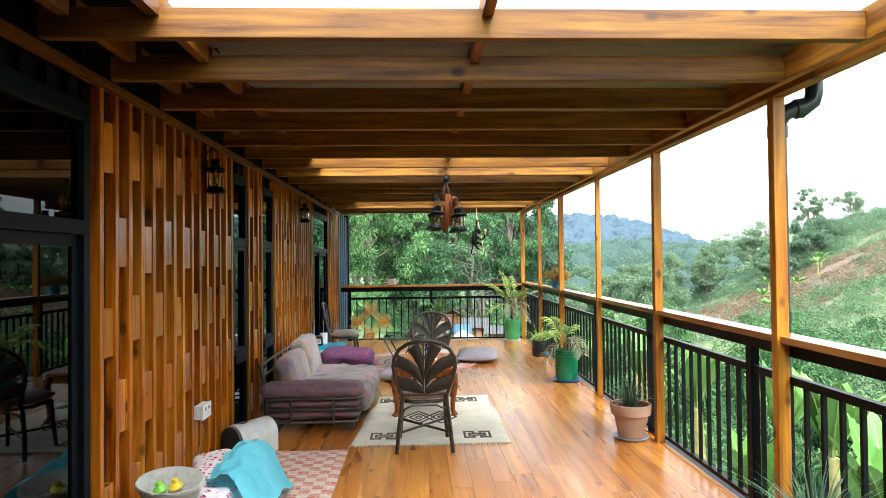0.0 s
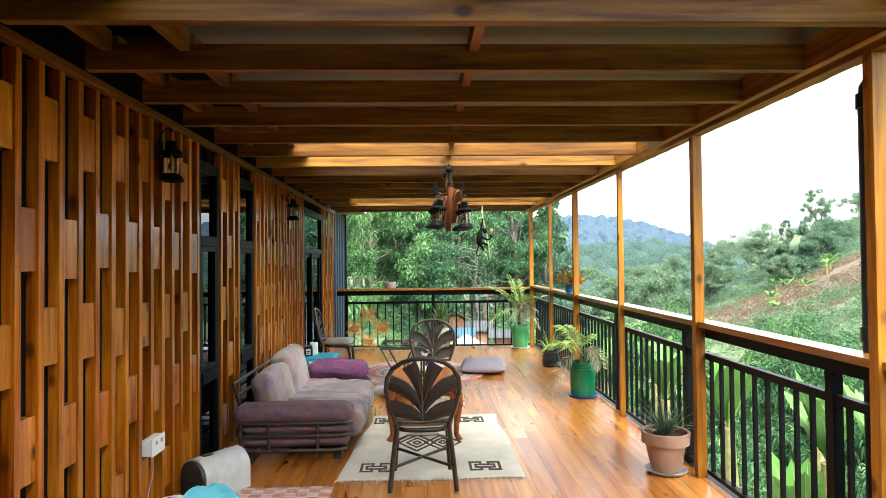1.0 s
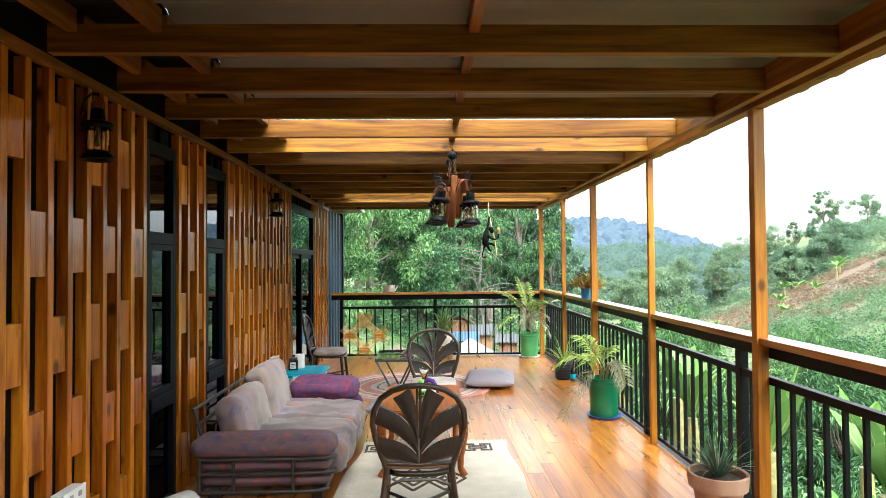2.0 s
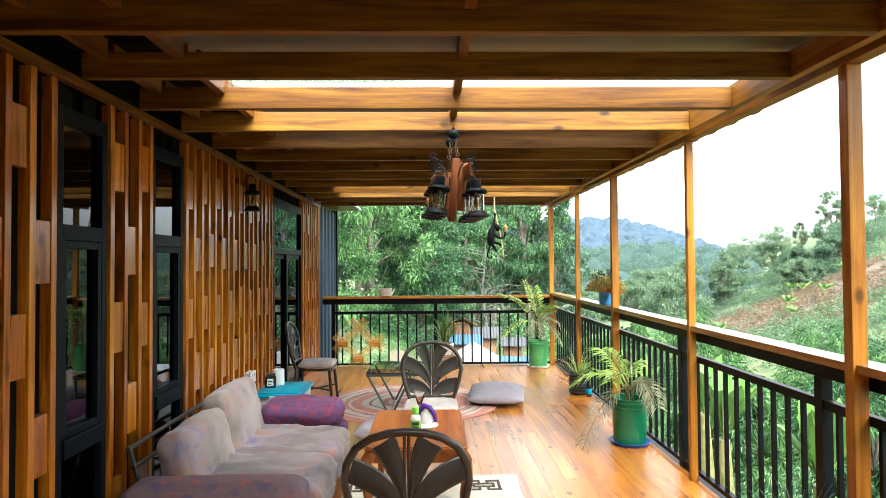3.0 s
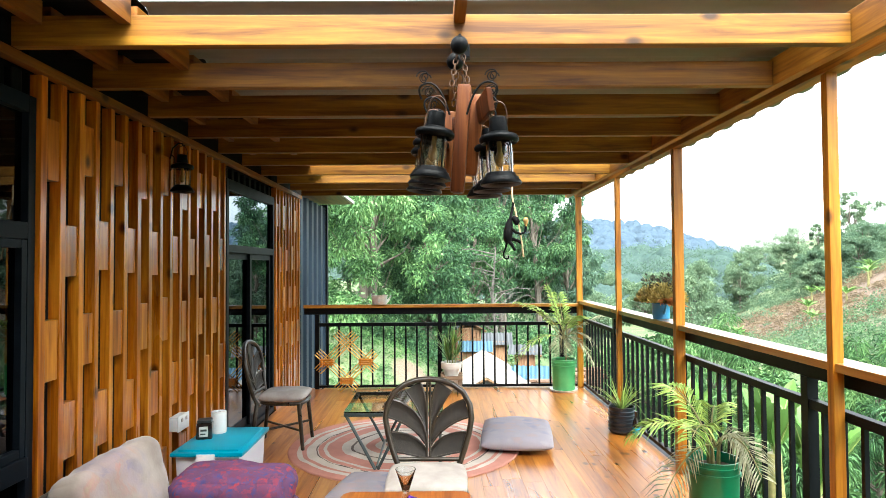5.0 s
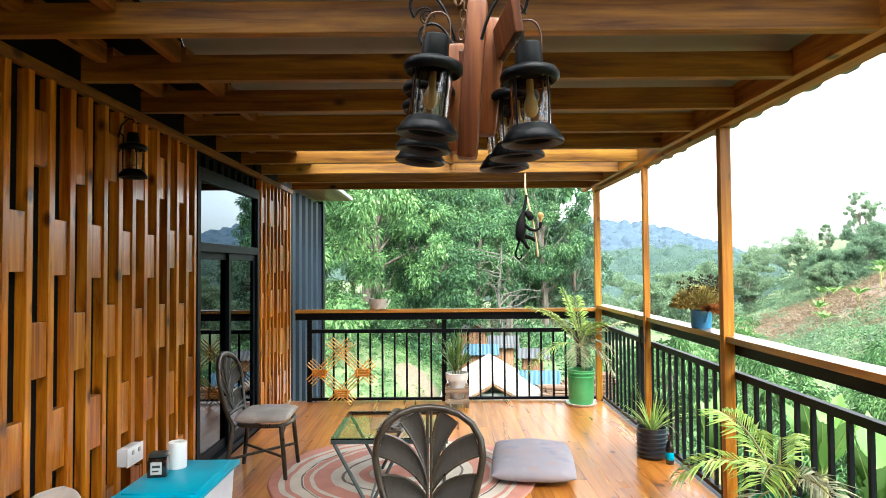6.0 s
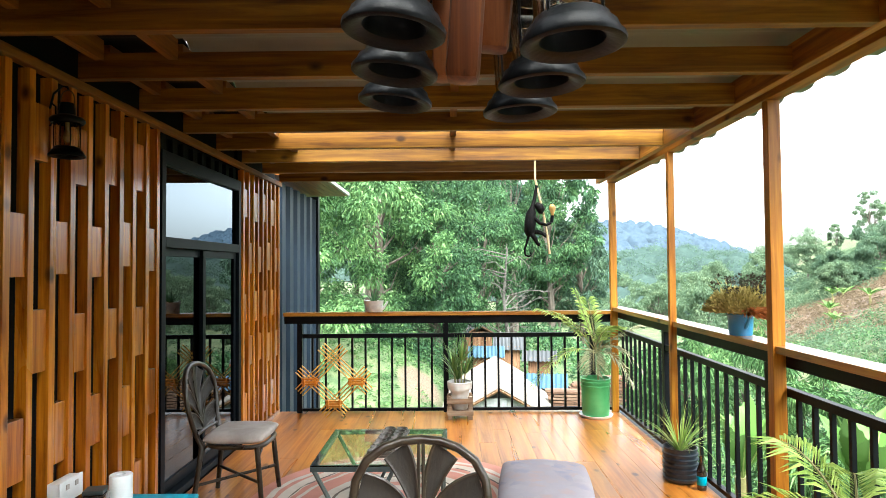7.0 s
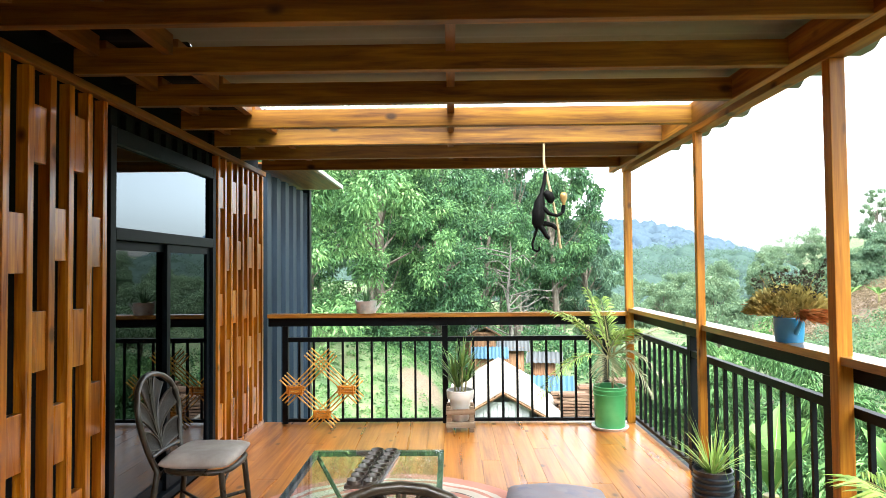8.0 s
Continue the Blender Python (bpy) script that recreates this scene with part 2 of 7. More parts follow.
# shade under the roof is worked into the joist and beam tones
JOIST = wood("shaded_joist_pine", (0.073, 0.024, 0.0011), (0.176, 0.073, 0.0028), (0.285, 0.140, 0.0072), "x", (0.45, 0.65), 0.0, 0.5)
BEAM = wood("shaded_beam_pine", (0.082, 0.026, 0.0016), (0.175, 0.064, 0.0036), (0.255, 0.108, 0.0080), "y", (0.4, 0.6), 0.05, 0.35)
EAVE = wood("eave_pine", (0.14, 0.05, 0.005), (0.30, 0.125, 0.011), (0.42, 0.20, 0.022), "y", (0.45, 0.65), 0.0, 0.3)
POST = wood("post_pine", (0.219, 0.077, 0.0052), (0.402, 0.158, 0.0100), (0.526, 0.249, 0.0216), "z", (0.35, 0.55), 0.1, 0.3)
BATTEN = wood("batten_pine", (0.19, 0.046, 0.0022), (0.41, 0.133, 0.0055), (0.59, 0.238, 0.015), "z", (0.2, 0.38), 0.5, 0.9)
CAP = wood("cap_pine", (0.198, 0.080, 0.0101), (0.352, 0.153, 0.0214), (0.443, 0.231, 0.0378), "y", (0.35, 0.5), 0.8, 0.3)
CAPX = wood("cap_pine_cross", (0.198, 0.080, 0.0101), (0.352, 0.153, 0.0214), (0.443, 0.231, 0.0378), "x", (0.35, 0.5), 0.8, 0.3)
DECK = wood("deck_boards", (0.30, 0.088, 0.011), (0.52, 0.195, 0.026), (0.64, 0.285, 0.05), "y", (0.18, 0.42), 1.0, 0.4, True, 11.0, 0.012, 0.26)
STEEL = plain("black_steel", (0.002, 0.0026, 0.0036), (0.005, 0.006, 0.0075), 0.4, 0.0, 6.0, 0.04, spec=0.12)
FRAME = plain("black_aluminium", (0.003, 0.0045, 0.0065), (0.006, 0.009, 0.013), 0.42, 0.0, 5.0, 0.03, spec=0.07)
CONT = plain("blue_grey_steel", (0.010, 0.018, 0.032), (0.018, 0.031, 0.050), 0.45, 0.0, 2.0, 0.04, spec=0.2)
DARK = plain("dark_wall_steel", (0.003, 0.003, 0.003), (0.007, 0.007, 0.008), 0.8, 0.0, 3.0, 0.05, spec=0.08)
ROOF = plain("roof_sheet", (0.125, 0.125, 0.108), (0.185, 0.18, 0.155), 0.55, 0.0, 1.2, 0.05)
INSIDE = plain("room_dim_black", (0.006, 0.006, 0.006), (0.012, 0.011, 0.01), 0.8, 0.0, 1.0, 0.02, spec=0.1)

# ---- deck ----
Y0, Y1, XR, YE = -2.0, 13.42, 3.72, 2.60
tagged(part("floor", bbox(-0.06, 3.655, Y0, Y1, -0.16, -0.022), DARK), "varnished orange-brown timber deck of long boards", "floor", kind="structure")
floor = bpy.data.objects["floor"]
# black strip added so that the deck edge doesn't catch outdoor light
part("edge_channel", bbox(3.657, XR, Y0, Y1, -0.16, -0.004), STEEL, floor, "added black strip that keeps the deck edge dark")

# ---- roof: joists, noggins, eave beam, sheet with clear strips ----
JY = [3.73 + 0.582 * k for k in range(-10, 17)]
frame_top = thing("roof_frame", "varnished pine roof frame of cross joists and noggins", "roof frame", kind="structure")
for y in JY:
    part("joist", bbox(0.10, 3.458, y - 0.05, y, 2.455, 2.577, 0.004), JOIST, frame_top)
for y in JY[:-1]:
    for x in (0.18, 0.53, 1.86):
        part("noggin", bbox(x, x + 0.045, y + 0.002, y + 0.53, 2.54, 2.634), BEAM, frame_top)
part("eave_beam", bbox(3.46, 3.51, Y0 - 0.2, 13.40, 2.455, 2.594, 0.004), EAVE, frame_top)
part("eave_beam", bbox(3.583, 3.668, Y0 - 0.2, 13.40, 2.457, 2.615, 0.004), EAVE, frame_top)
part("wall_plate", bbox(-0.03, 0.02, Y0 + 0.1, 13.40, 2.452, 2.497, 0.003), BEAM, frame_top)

for y in JY:
    part("roof_screw", tube(bmesh.new(), [(3.70, y + 0.36, 2.64), (3.70, y + 0.36, 2.525)], [0.0055, 0.004], 6), STEEL, frame_top, "black roof screw poking through")
SKY_STRIPS = [(2.90, 3.98), (6.95, 7.88), (11.12, 11.70)]


def sheet(bm, x0, x1, y0, y1, z, pitch=0.3435, amp=0.024, steps=12):
    """A corrugated sheet whose ribs run across the deck."""
    n = max(2, int((y1 - y0) / pitch * steps))
    rows = []
    for i in range(n + 1):
        y = y0 + (y1 - y0) * i / n
        w = max(-1, min(1, -1.7 * math.cos(2 * math.pi * (y - 7.374) / pitch)))
        rows.append([bm.verts.new((x, y, z + amp * w + dz)) for dz in (0, 0.004) for x in (x0, x1)])
    for a, b in zip(rows, rows[1:]):
        bm.faces.new((a[0], a[1], b[1], b[0]))
        bm.faces.new((a[2], b[2], b[3], a[3]))
        bm.faces.new((a[1], a[3], b[3], b[1]))
        bm.faces.new((a[0], b[0], b[2], a[2]))
    return bm


rb, edge = bmesh.new(), Y0 - 0.3
# this strip's near-black colour takes the place of shade by the wall
tagged(part("ceiling_edge", sheet(bmesh.new(), -0.9, 0.545, edge, 13.2, 2.66), DARK, smooth=True), "roof sheet over the house side, blackened in place of shade", "ceiling", kind="structure")
for a, b in SKY_STRIPS + [(13.2, 99)]:
    sheet(rb, 0.547, 4.08, edge, min(a, 13.2), 2.66)
    edge = b
tagged(part("ceiling", rb, ROOF, smooth=True), "grey corrugated roof sheet seen from below", "ceiling", kind="structure")
clear, cn, cl, cp = mat("clear_sheet")
cp.inputs["Base Color"].default_value = (0.93, 0.95, 0.93, 1)
cp.inputs["Roughness"].default_value = 0.35
ctr, cms = cn.new("ShaderNodeBsdfTranslucent"), cn.new("ShaderNodeMixShader")
ctp = cn.new("ShaderNodeBsdfTransparent")
ctr.inputs["Color"].default_value = (0.93, 0.95, 0.92, 1)
cms.inputs[0].default_value = 0.95
cl.new(ctr.outputs[0], cms.inputs[1])
cl.new(ctp.outputs[0], cms.inputs[2])
cl.new(cms.outputs[0], cn["Material Output"].inputs["Surface"])
for a, b in SKY_STRIPS:
    tagged(part("skylight_sheet", sheet(bmesh.new(), 0.5, 4.07, a - 0.03, b + 0.03, 2.668), clear, smooth=True), "clear corrugated roof sheet letting in daylight", "skylight", kind="structure")

# ---- posts ----
# heavy posts at every other bay, lighter ones between them
HEAVY, LIGHT = (0.070, 0.060), (0.051, 0.046)
for x, y, (w, d) in ((3.585, 2.85, HEAVY), (3.583, 4.585, HEAVY), (3.585, 6.385, HEAVY), (3.590, 8.13, LIGHT), (3.586, 9.99, HEAVY), (3.580, 11.52, LIGHT), (3.583, 13.30, HEAVY)):
    tagged(part("wooden_post", bbox(x, x + w, y, y + d, 0.0, 2.455, 0.004), POST), "square varnished pine post carrying the eave beam", "post", "posts along the railing")

# ---- railings ----
rail = thing("railing", "black steel railing with a varnished wooden cap", "railing")
part("cap_rail", bbox(3.60, 3.745, YE, 13.43, 1.075, 1.115, 0.004), CAP, rail, "varnished pine cap")
part("top_rail", bbox(3.655, 3.695, YE, 13.36, 1.00, 1.073), STEEL, rail)
part("mid_rail", bbox(3.655, 3.695, YE, 13.36, 0.845, 0.89), STEEL, rail)
part("foot_rail", bbox(3.655, 3.695, YE, 13.36, 0.03, 0.06), STEEL, rail)
RAILP = [10.15 + 1.72 * k for k in range(-4, 2)]
for y in RAILP:
    part("rail_post", bbox(3.648, 3.702, y, y + 0.06, 0.0, 1.0), STEEL, rail)
bal = bbox(-0.011, 0.011, -0.011, 0.011, 0.06, 0.845)
first = part("baluster", bal, STEEL, rail)
first.location = (3.675, 13.2, 0)
y = 13.2 - 0.143
while y > YE + 0.1:
    if min(abs(y - p - 0.03) for p in RAILP) > 0.06:
        shared("baluster", first.data, Matrix.Translation((3.675, y, 0)), rail)
    y -= 0.143
end = thing("end_railing", "black steel end railing with a varnished wooden cap", "railing")
part("cap_rail", bbox(0.06, 3.598, 13.30, 13.43, 1.04, 1.08, 0.004), CAPX, end, "varnished pine cap")
part("top_rail", bbox(0.06, 3.598, 13.345, 13.385, 0.955, 1.038), STEEL, end)
part("mid_rail", bbox(0.2, 3.598, 13.345, 13.385, 0.80, 0.845), STEEL, end)
part("foot_rail", bbox(0.2, 3.598, 13.345, 13.385, 0.015, 0.045), STEEL, end)
for x in (0.2, 1.78, 3.36):
    part("rail_post", bbox(x, x + 0.055, 13.337, 13.393, 0.0, 0.955), STEEL, end)
for k in range(1, 23):
    x = 0.2 + 0.1436 * k
    if min(abs(x - p - 0.028) for p in (0.2, 1.78, 3.36)) > 0.05:
        shared("baluster", first.data, pose(x + 0.02, 13.365, -0.04), end)

# ---- house wall: dark steel, timber battens, windows and doors ----
WX, BX = -0.085, -0.055
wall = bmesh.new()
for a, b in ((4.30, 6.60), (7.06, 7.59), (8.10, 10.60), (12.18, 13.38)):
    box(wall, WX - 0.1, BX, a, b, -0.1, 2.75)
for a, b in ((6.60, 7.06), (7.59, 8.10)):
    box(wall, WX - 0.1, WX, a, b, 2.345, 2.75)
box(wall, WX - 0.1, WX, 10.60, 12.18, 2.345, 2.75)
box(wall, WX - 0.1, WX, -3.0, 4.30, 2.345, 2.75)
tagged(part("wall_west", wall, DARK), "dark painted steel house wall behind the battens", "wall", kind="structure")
rnd = random.Random(7)


def batten_panel(ya, yb, gaps):
    """Upright battens with short spacer blocks between them, staggered from gap to gap."""
    t = thing("batten_panel", "varnished pine battens with staggered spacer blocks on a dark wall", "wall cladding", group="batten panels on the house wall", kind="structure")
    step = (yb - ya - 0.042) / gaps
    for k in range(gaps + 1):
        y = ya + k * step
        part("batten", bbox(BX + 0.001, rnd.uniform(-0.003, 0.003), y, y + 0.042 + rnd.uniform(-0.003, 0.003), 0.035, 2.450, 0.003), BATTEN, t)
    for k in range(gaps):
        y = ya + k * step + 0.046
        for z in ((1.80, 0.912, 0.03) if k % 2 else (2.285, 1.35, 0.41)):
            z += rnd.uniform(-0.028, 0.028)
            h = 0.268 + rnd.uniform(-0.02, 0.02)
            a, b = max(z - h, 0.036), min(z, 2.449)
            if b - a > 0.015:
                part("spacer_block", bbox(BX + 0.001, -0.008 + rnd.uniform(-0.004, 0.003), y, y + step - 0.05, a, b, 0.002), BATTEN, t)
    part("foot_strip", bbox(BX + 0.001, 0.004, ya, yb, 0.0, 0.034), BATTEN, t)


batten_panel(4.365, 6.585, 14)
batten_panel(7.068, 7.585, 3)
batten_panel(8.105, 10.565, 16)
batten_panel(12.185, 13.375, 8)

PANE = thin_glass("window_glass", (0.06, 0.07, 0.08), 1.47)
# blue film tint puts the sky's colour into the door's reflection
SKYPANE = thin_glass("reflective_glass", (0.08, 0.10, 0.11), 2.3, (0.78, 0.90, 1.0))
DIMPANE = thin_glass("dim_glass", (0.05, 0.06, 0.065), 1.36)


def pane(name, y0, y1, z0, z1, parent, x=-0.052, film=PANE):
    ob = part(name, bbox(x, x + 0.006, y0, y1, z0, z1), film, parent)
    ob.visible_shadow = False
    return ob


def narrow_window(name, y0, y1):
    t = thing(name, "narrow black aluminium window with a top light and dark glass", "window", kind="structure")
    fx0, fx1 = WX - 0.03, -0.014
    for a, b in ((y0, y0 + 0.05), (y1 - 0.05, y1)):
        part("window_frame", bbox(fx0, fx1, a, b, 0.0, 2.34, 0.003), FRAME, t)
    for z, h in ((0.0, 0.06), (0.66, 0.09), (1.70, 0.075), (2.265, 0.075)):
        part("window_bar", bbox(fx0, fx1 + (0.012 if 0.5 < z < 1 else 0), y0 + 0.05, y1 - 0.05, z, z + h, 0.003), FRAME, t)
    sash = part("sash", bbox(fx1 - 0.05, fx1 - 0.002, y0 + 0.051, y0 + 0.085, 0.752, 1.698, 0.003), FRAME, t)
    part("sash", bbox(fx1 - 0.05, fx1 - 0.002, y1 - 0.085, y1 - 0.051, 0.752, 1.698, 0.003), FRAME, t)
    part("sash", bbox(fx1 - 0.05, fx1 - 0.002, y0 + 0.086, y1 - 0.086, 0.752, 0.79, 0.003), FRAME, t)
    part("sash", bbox(fx1 - 0.05, fx1 - 0.002, y0 + 0.086, y1 - 0.086, 1.66, 1.698, 0.003), FRAME, t)
    for z0, z1 in ((0.062, 0.658), (0.79, 1.66), (1.777, 2.263)):
        pane("pane", y0 + 0.052, y1 - 0.052, z0, z1, t)


narrow_window("window_1", 6.605, 7.055)
narrow_window("window_2", 7.595, 8.095)


def glass_door(name, y0, y1, mid, head, split, film):
    t = thing(name, "black aluminium sliding glass door with a top light, closed", "door", kind="structure")
    fx0, fx1 = WX - 0.03, -0.014
    for a, b in ((y0, y0 + 0.06), (y1 - 0.06, y1)):
        part("door_frame", bbox(fx0, fx1, a, b, 0.0, head, 0.003), FRAME, t)
    for z, h in ((0.0, 0.05), (mid, 0.07), (head - 0.09, 0.09)):
        part("door_bar", bbox(fx0, fx1, y0 + 0.061, y1 - 0.061, z, z + h, 0.003), FRAME, t)
    pane("pane", y0 + 0.062, y1 - 0.062, mid + 0.071, head - 0.091, t, film=film)
    for a, b, dx in ((y0 + 0.062, split + 0.03, 0.0), (split - 0.03, y1 - 0.062, 0.028)):
        leaf = part("door_leaf", bbox(fx0 + dx + 0.02, fx0 + dx + 0.046, a, a + 0.05, 0.051, mid - 0.001, 0.002), FRAME, t)
        part("stile", bbox(fx0 + dx + 0.02, fx0 + dx + 0.046, b - 0.05, b, 0.051, mid - 0.001, 0.002), FRAME, leaf)
        part("rail", bbox(fx0 + dx + 0.02, fx0 + dx + 0.046, a + 0.051, b - 0.051, 0.051, 0.13, 0.002), FRAME, leaf)
        part("rail", bbox(fx0 + dx + 0.02, fx0 + dx + 0.046, a + 0.051, b - 0.051, mid - 0.055, mid - 0.001, 0.002), FRAME, leaf)
        pane("pane", a + 0.051, b - 0.051, 0.131, mid - 0.056, leaf, fx0 + dx + 0.03, PANE if film is SKYPANE else film)


glass_door("door_1", 10.62, 12.165, 1.70, 2.34, 11.40, SKYPANE)
glass_door("door_2", 2.75, 4.30, 1.70, 2.34, 3.55, DIMPANE)
glass_door("door_3", 0.90, 2.70, 1.70, 2.34, 1.80, DIMPANE)
glass_door("door_4", -1.2, 0.85, 1.70, 2.34, -0.2, DIMPANE)
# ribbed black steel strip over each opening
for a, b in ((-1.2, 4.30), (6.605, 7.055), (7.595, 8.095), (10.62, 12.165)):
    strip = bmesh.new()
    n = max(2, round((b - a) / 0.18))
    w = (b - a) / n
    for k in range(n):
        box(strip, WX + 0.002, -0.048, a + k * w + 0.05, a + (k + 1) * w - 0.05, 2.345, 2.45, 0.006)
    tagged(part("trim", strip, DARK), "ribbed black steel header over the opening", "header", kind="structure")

# room shell in near-black, so that its colour carries the dimness
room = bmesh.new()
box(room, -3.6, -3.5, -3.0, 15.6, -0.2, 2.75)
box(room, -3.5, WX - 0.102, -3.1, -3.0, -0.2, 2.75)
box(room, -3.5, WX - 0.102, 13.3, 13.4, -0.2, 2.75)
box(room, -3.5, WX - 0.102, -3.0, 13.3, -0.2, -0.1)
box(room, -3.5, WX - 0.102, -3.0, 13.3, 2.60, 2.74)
tagged(part("room", room, INSIDE), "room behind the glass, its dimness put into near-black colour", "room", kind="structure")
# unseen wall added behind the camera; it shuts out light from the rear
rear, prev, k = bmesh.new(), None, 0
x = -0.2
while x < 3.75:
    for dx, dy in ((0.0, 0.0), (0.14, 0.0), (0.18, -0.04), (0.32, -0.04)):
        cur = [rear.verts.new((x + dx, Y0 + dy, z)) for z in (-0.16, 2.7)]
        if prev:
            rear.faces.new((prev[0], prev[1], cur[1], cur[0]))
        prev = cur
    x += 0.36
box(rear, -0.2, 3.9, Y0 - 0.15, Y0 - 0.06, -2.7, 2.7)
tagged(part("wall_south", rear, CONT), "added unseen wall blocking light from behind the deck", "wall", kind="structure")

# second unseen wall, added on the near right to darken that end
side, prev, y = bmesh.new(), None, Y0
while y < YE - 0.3:
    for dy, dx in ((0.0, 0.0), (0.14, 0.0), (0.18, 0.04), (0.32, 0.04)):
        cur = [side.verts.new((3.60 + dx, y + dy, z)) for z in (-0.02, 2.452)]
        if prev:
            side.faces.new((prev[1], prev[0], cur[0], cur[1]))
        prev = cur
    y += 0.36
box(side, 3.66, 3.74, Y0 - 0.05, YE - 0.002, -0.02, 2.452)
tagged(part("wall_east", side, CONT), "added unseen wall blocking light from the near right", "wall", kind="structure")

# ---- end of the container house, past the end railing ----
cw, prev = bmesh.new(), None
y, prof = 13.39, []
while y < 15.60:
    for dy, dx in ((0.0, 0.0), (0.14, 0.0), (0.18, -0.04), (0.32, -0.04)):
        prof.append((y + dy, -0.07 + dx))
    y += 0.36
for py, px in prof:
    cur = [cw.verts.new((px, py, z)) for z in (-1.2, 2.55)]
    if prev:
        cw.faces.new((prev[0], cur[0], cur[1], prev[1]))
    prev = cur
box(cw, -2.4, -0.12, 13.40, 15.55, -1.2, 2.55)
container = tagged(part("container_wall", cw, CONT), "blue-grey corrugated steel container wall", "container wall", kind="structure")
part("corner_post", bbox(-0.16, -0.04, 15.58, 15.70, -1.2, 2.60, 0.006), STEEL, container)
eave = thing("house_eave", "timber soffit and pale gutter of the house roof", "eave", kind="structure")
for k in range(6):
    part("soffit_board", bbox(-0.25 + 0.1 * k, -0.155 + 0.1 * k, 13.6, 15.75, 2.62, 2.64), BEAM, eave)
part("gutter", bbox(0.352, 0.385, 13.6, 15.78, 2.625, 2.675, 0.006), plain("pale_gutter", (0.3, 0.3, 0.28), (0.42, 0.42, 0.4), 0.5), eave, "pale gutter")

# ---- ground ----
def smooth(a, b, t):
    t = np.clip((t - a) / (b - a), 0, 1)
    return t * t * (3 - 2 * t)


def height(x, y):
    """Height of the land: a bench by the house, a valley beyond the railing, a hillside across it."""
    x, y = np.asarray(x, float), np.asarray(y, float)
    z = -2.7 - 3.4 * smooth(5, 17, x)
    ahead = smooth(15, 20, y) * smooth(7, 3, x)
    xc = np.clip(x, -3, 2.5)
    crest = 1.8 - 0.45 * xc - 0.08 * xc * xc
    z = z + ahead * (0.25 + (crest - 0.25) * smooth(19, 27, y) * (1 - 0.4 * smooth(27.5, 33, y)) - 2.3 * smooth(1.4, 2.8, x))
    u = (x - 12) * 0.94 - y * 0.342
    z = z + 0.43 * np.maximum(0, u + 4) + 0.10 * np.maximum(0, u - 6) - 0.45 * np.maximum(0, u - 24)
    z = z + 0.5 * np.sin(x * 0.21 + 1) * np.sin(y * 0.17) * smooth(8, 25, np.hypot(x, y))
    return z


def grid(ax, ay, f):
    X, Y = np.meshgrid(ax, ay, indexing="ij")
    V = np.stack([X, Y, f(X, Y)], -1).reshape(-1, 3)
    n, m = len(ax), len(ay)
    i, j = np.meshgrid(np.arange(n - 1), np.arange(m - 1), indexing="ij")
    a = (i * m + j).ravel()
    return V.tolist(), np.stack([a, a + m, a + m + 1, a + 1], 1).tolist()


gm, gn, gl, gp = mat("grass_and_soil")
gmp = coords(gn, gl)
g1, g2, g3 = tex(gn, gl, gmp, 0.09, 5.0), tex(gn, gl, gmp, 1.6, 5.0), tex(gn, gl, gmp, 14.0, 4.0)
gr = ramp(gn, [(0.3, (0.030, 0.062, 0.020)), (0.52, (0.072, 0.105, 0.040)), (0.72, (0.135, 0.135, 0.065))])
gl.new(g2.outputs[0], gr.inputs[0])
sr = ramp(gn, [(0.3, (0.075, 0.047, 0.033)), (0.7, (0.155, 0.112, 0.080))])
gl.new(g3.outputs[0], sr.inputs[0])
where = ramp(gn, [(0.58, (0, 0, 0)), (0.68, (0.8, 0.8, 0.8))])
gl.new(g1.outputs[0], where.inputs[0])
bare = coords(gn, gl, (1 / 8, 1 / 15, 0))
bare.inputs["Location"].default_value = (-42.5 / 8, -68 / 15, 0)
away = gn.new("ShaderNodeVectorMath")
away.operation = "LENGTH"
gl.new(bare.outputs[0], away.inputs[0])
ragged = gn.new("ShaderNodeMath")
ragged.operation = "MULTIPLY_ADD"
ragged.inputs[1].default_value = 0.9
gl.new(g2.outputs[0], ragged.inputs[0])
gl.new(away.outputs["Value"], ragged.inputs[2])
patch = ramp(gn, [(0.85, (1, 1, 1)), (1.0, (0, 0, 0))])
half = gn.new("ShaderNodeMath")
half.operation = "MULTIPLY"
half.inputs[1].default_value = 0.62
gl.new(ragged.outputs[0], half.inputs[0])
gl.new(half.outputs[0], patch.inputs[0])
grassy = mix(gn, gl, gr.outputs[0], sr.outputs[0], where.outputs[0])
bank = coords(gn, gl, (1 / 0.75, 1 / 1.9, 0))
bank.inputs["Location"].default_value = (-0.95 / 0.75, -25.6 / 1.9, 0)
near = gn.new("ShaderNodeVectorMath")
near.operation = "LENGTH"
gl.new(bank.outputs[0], near.inputs[0])
slope = ramp(gn, [(0.7, (0.85, 0.85, 0.85)), (1.0, (0, 0, 0))])
gl.new(near.outputs["Value"], slope.inputs[0])
grassy = mix(gn, gl, grassy, sr.outputs[0], slope.outputs[0])
gl.new(mix(gn, gl, grassy, sr.outputs[0], patch.outputs[0]), gp.inputs["Base Color"])
gp.inputs["Roughness"].default_value = 0.9
bump(gn, gl, gp, g3.outputs[0], 0.6, 0.1)
ax = np.sinh(np.linspace(-6.5, 6.5, 150)) * 4.0
ay = np.sinh(np.linspace(-5.5, 6.5, 150)) * 4.0 + 10
V, F = grid(ax, ay, height)
tagged(mesh_ob("ground", V, F, gm, smooth=True), "green grassy slopes with patches of bare red soil", "ground", kind="structure")

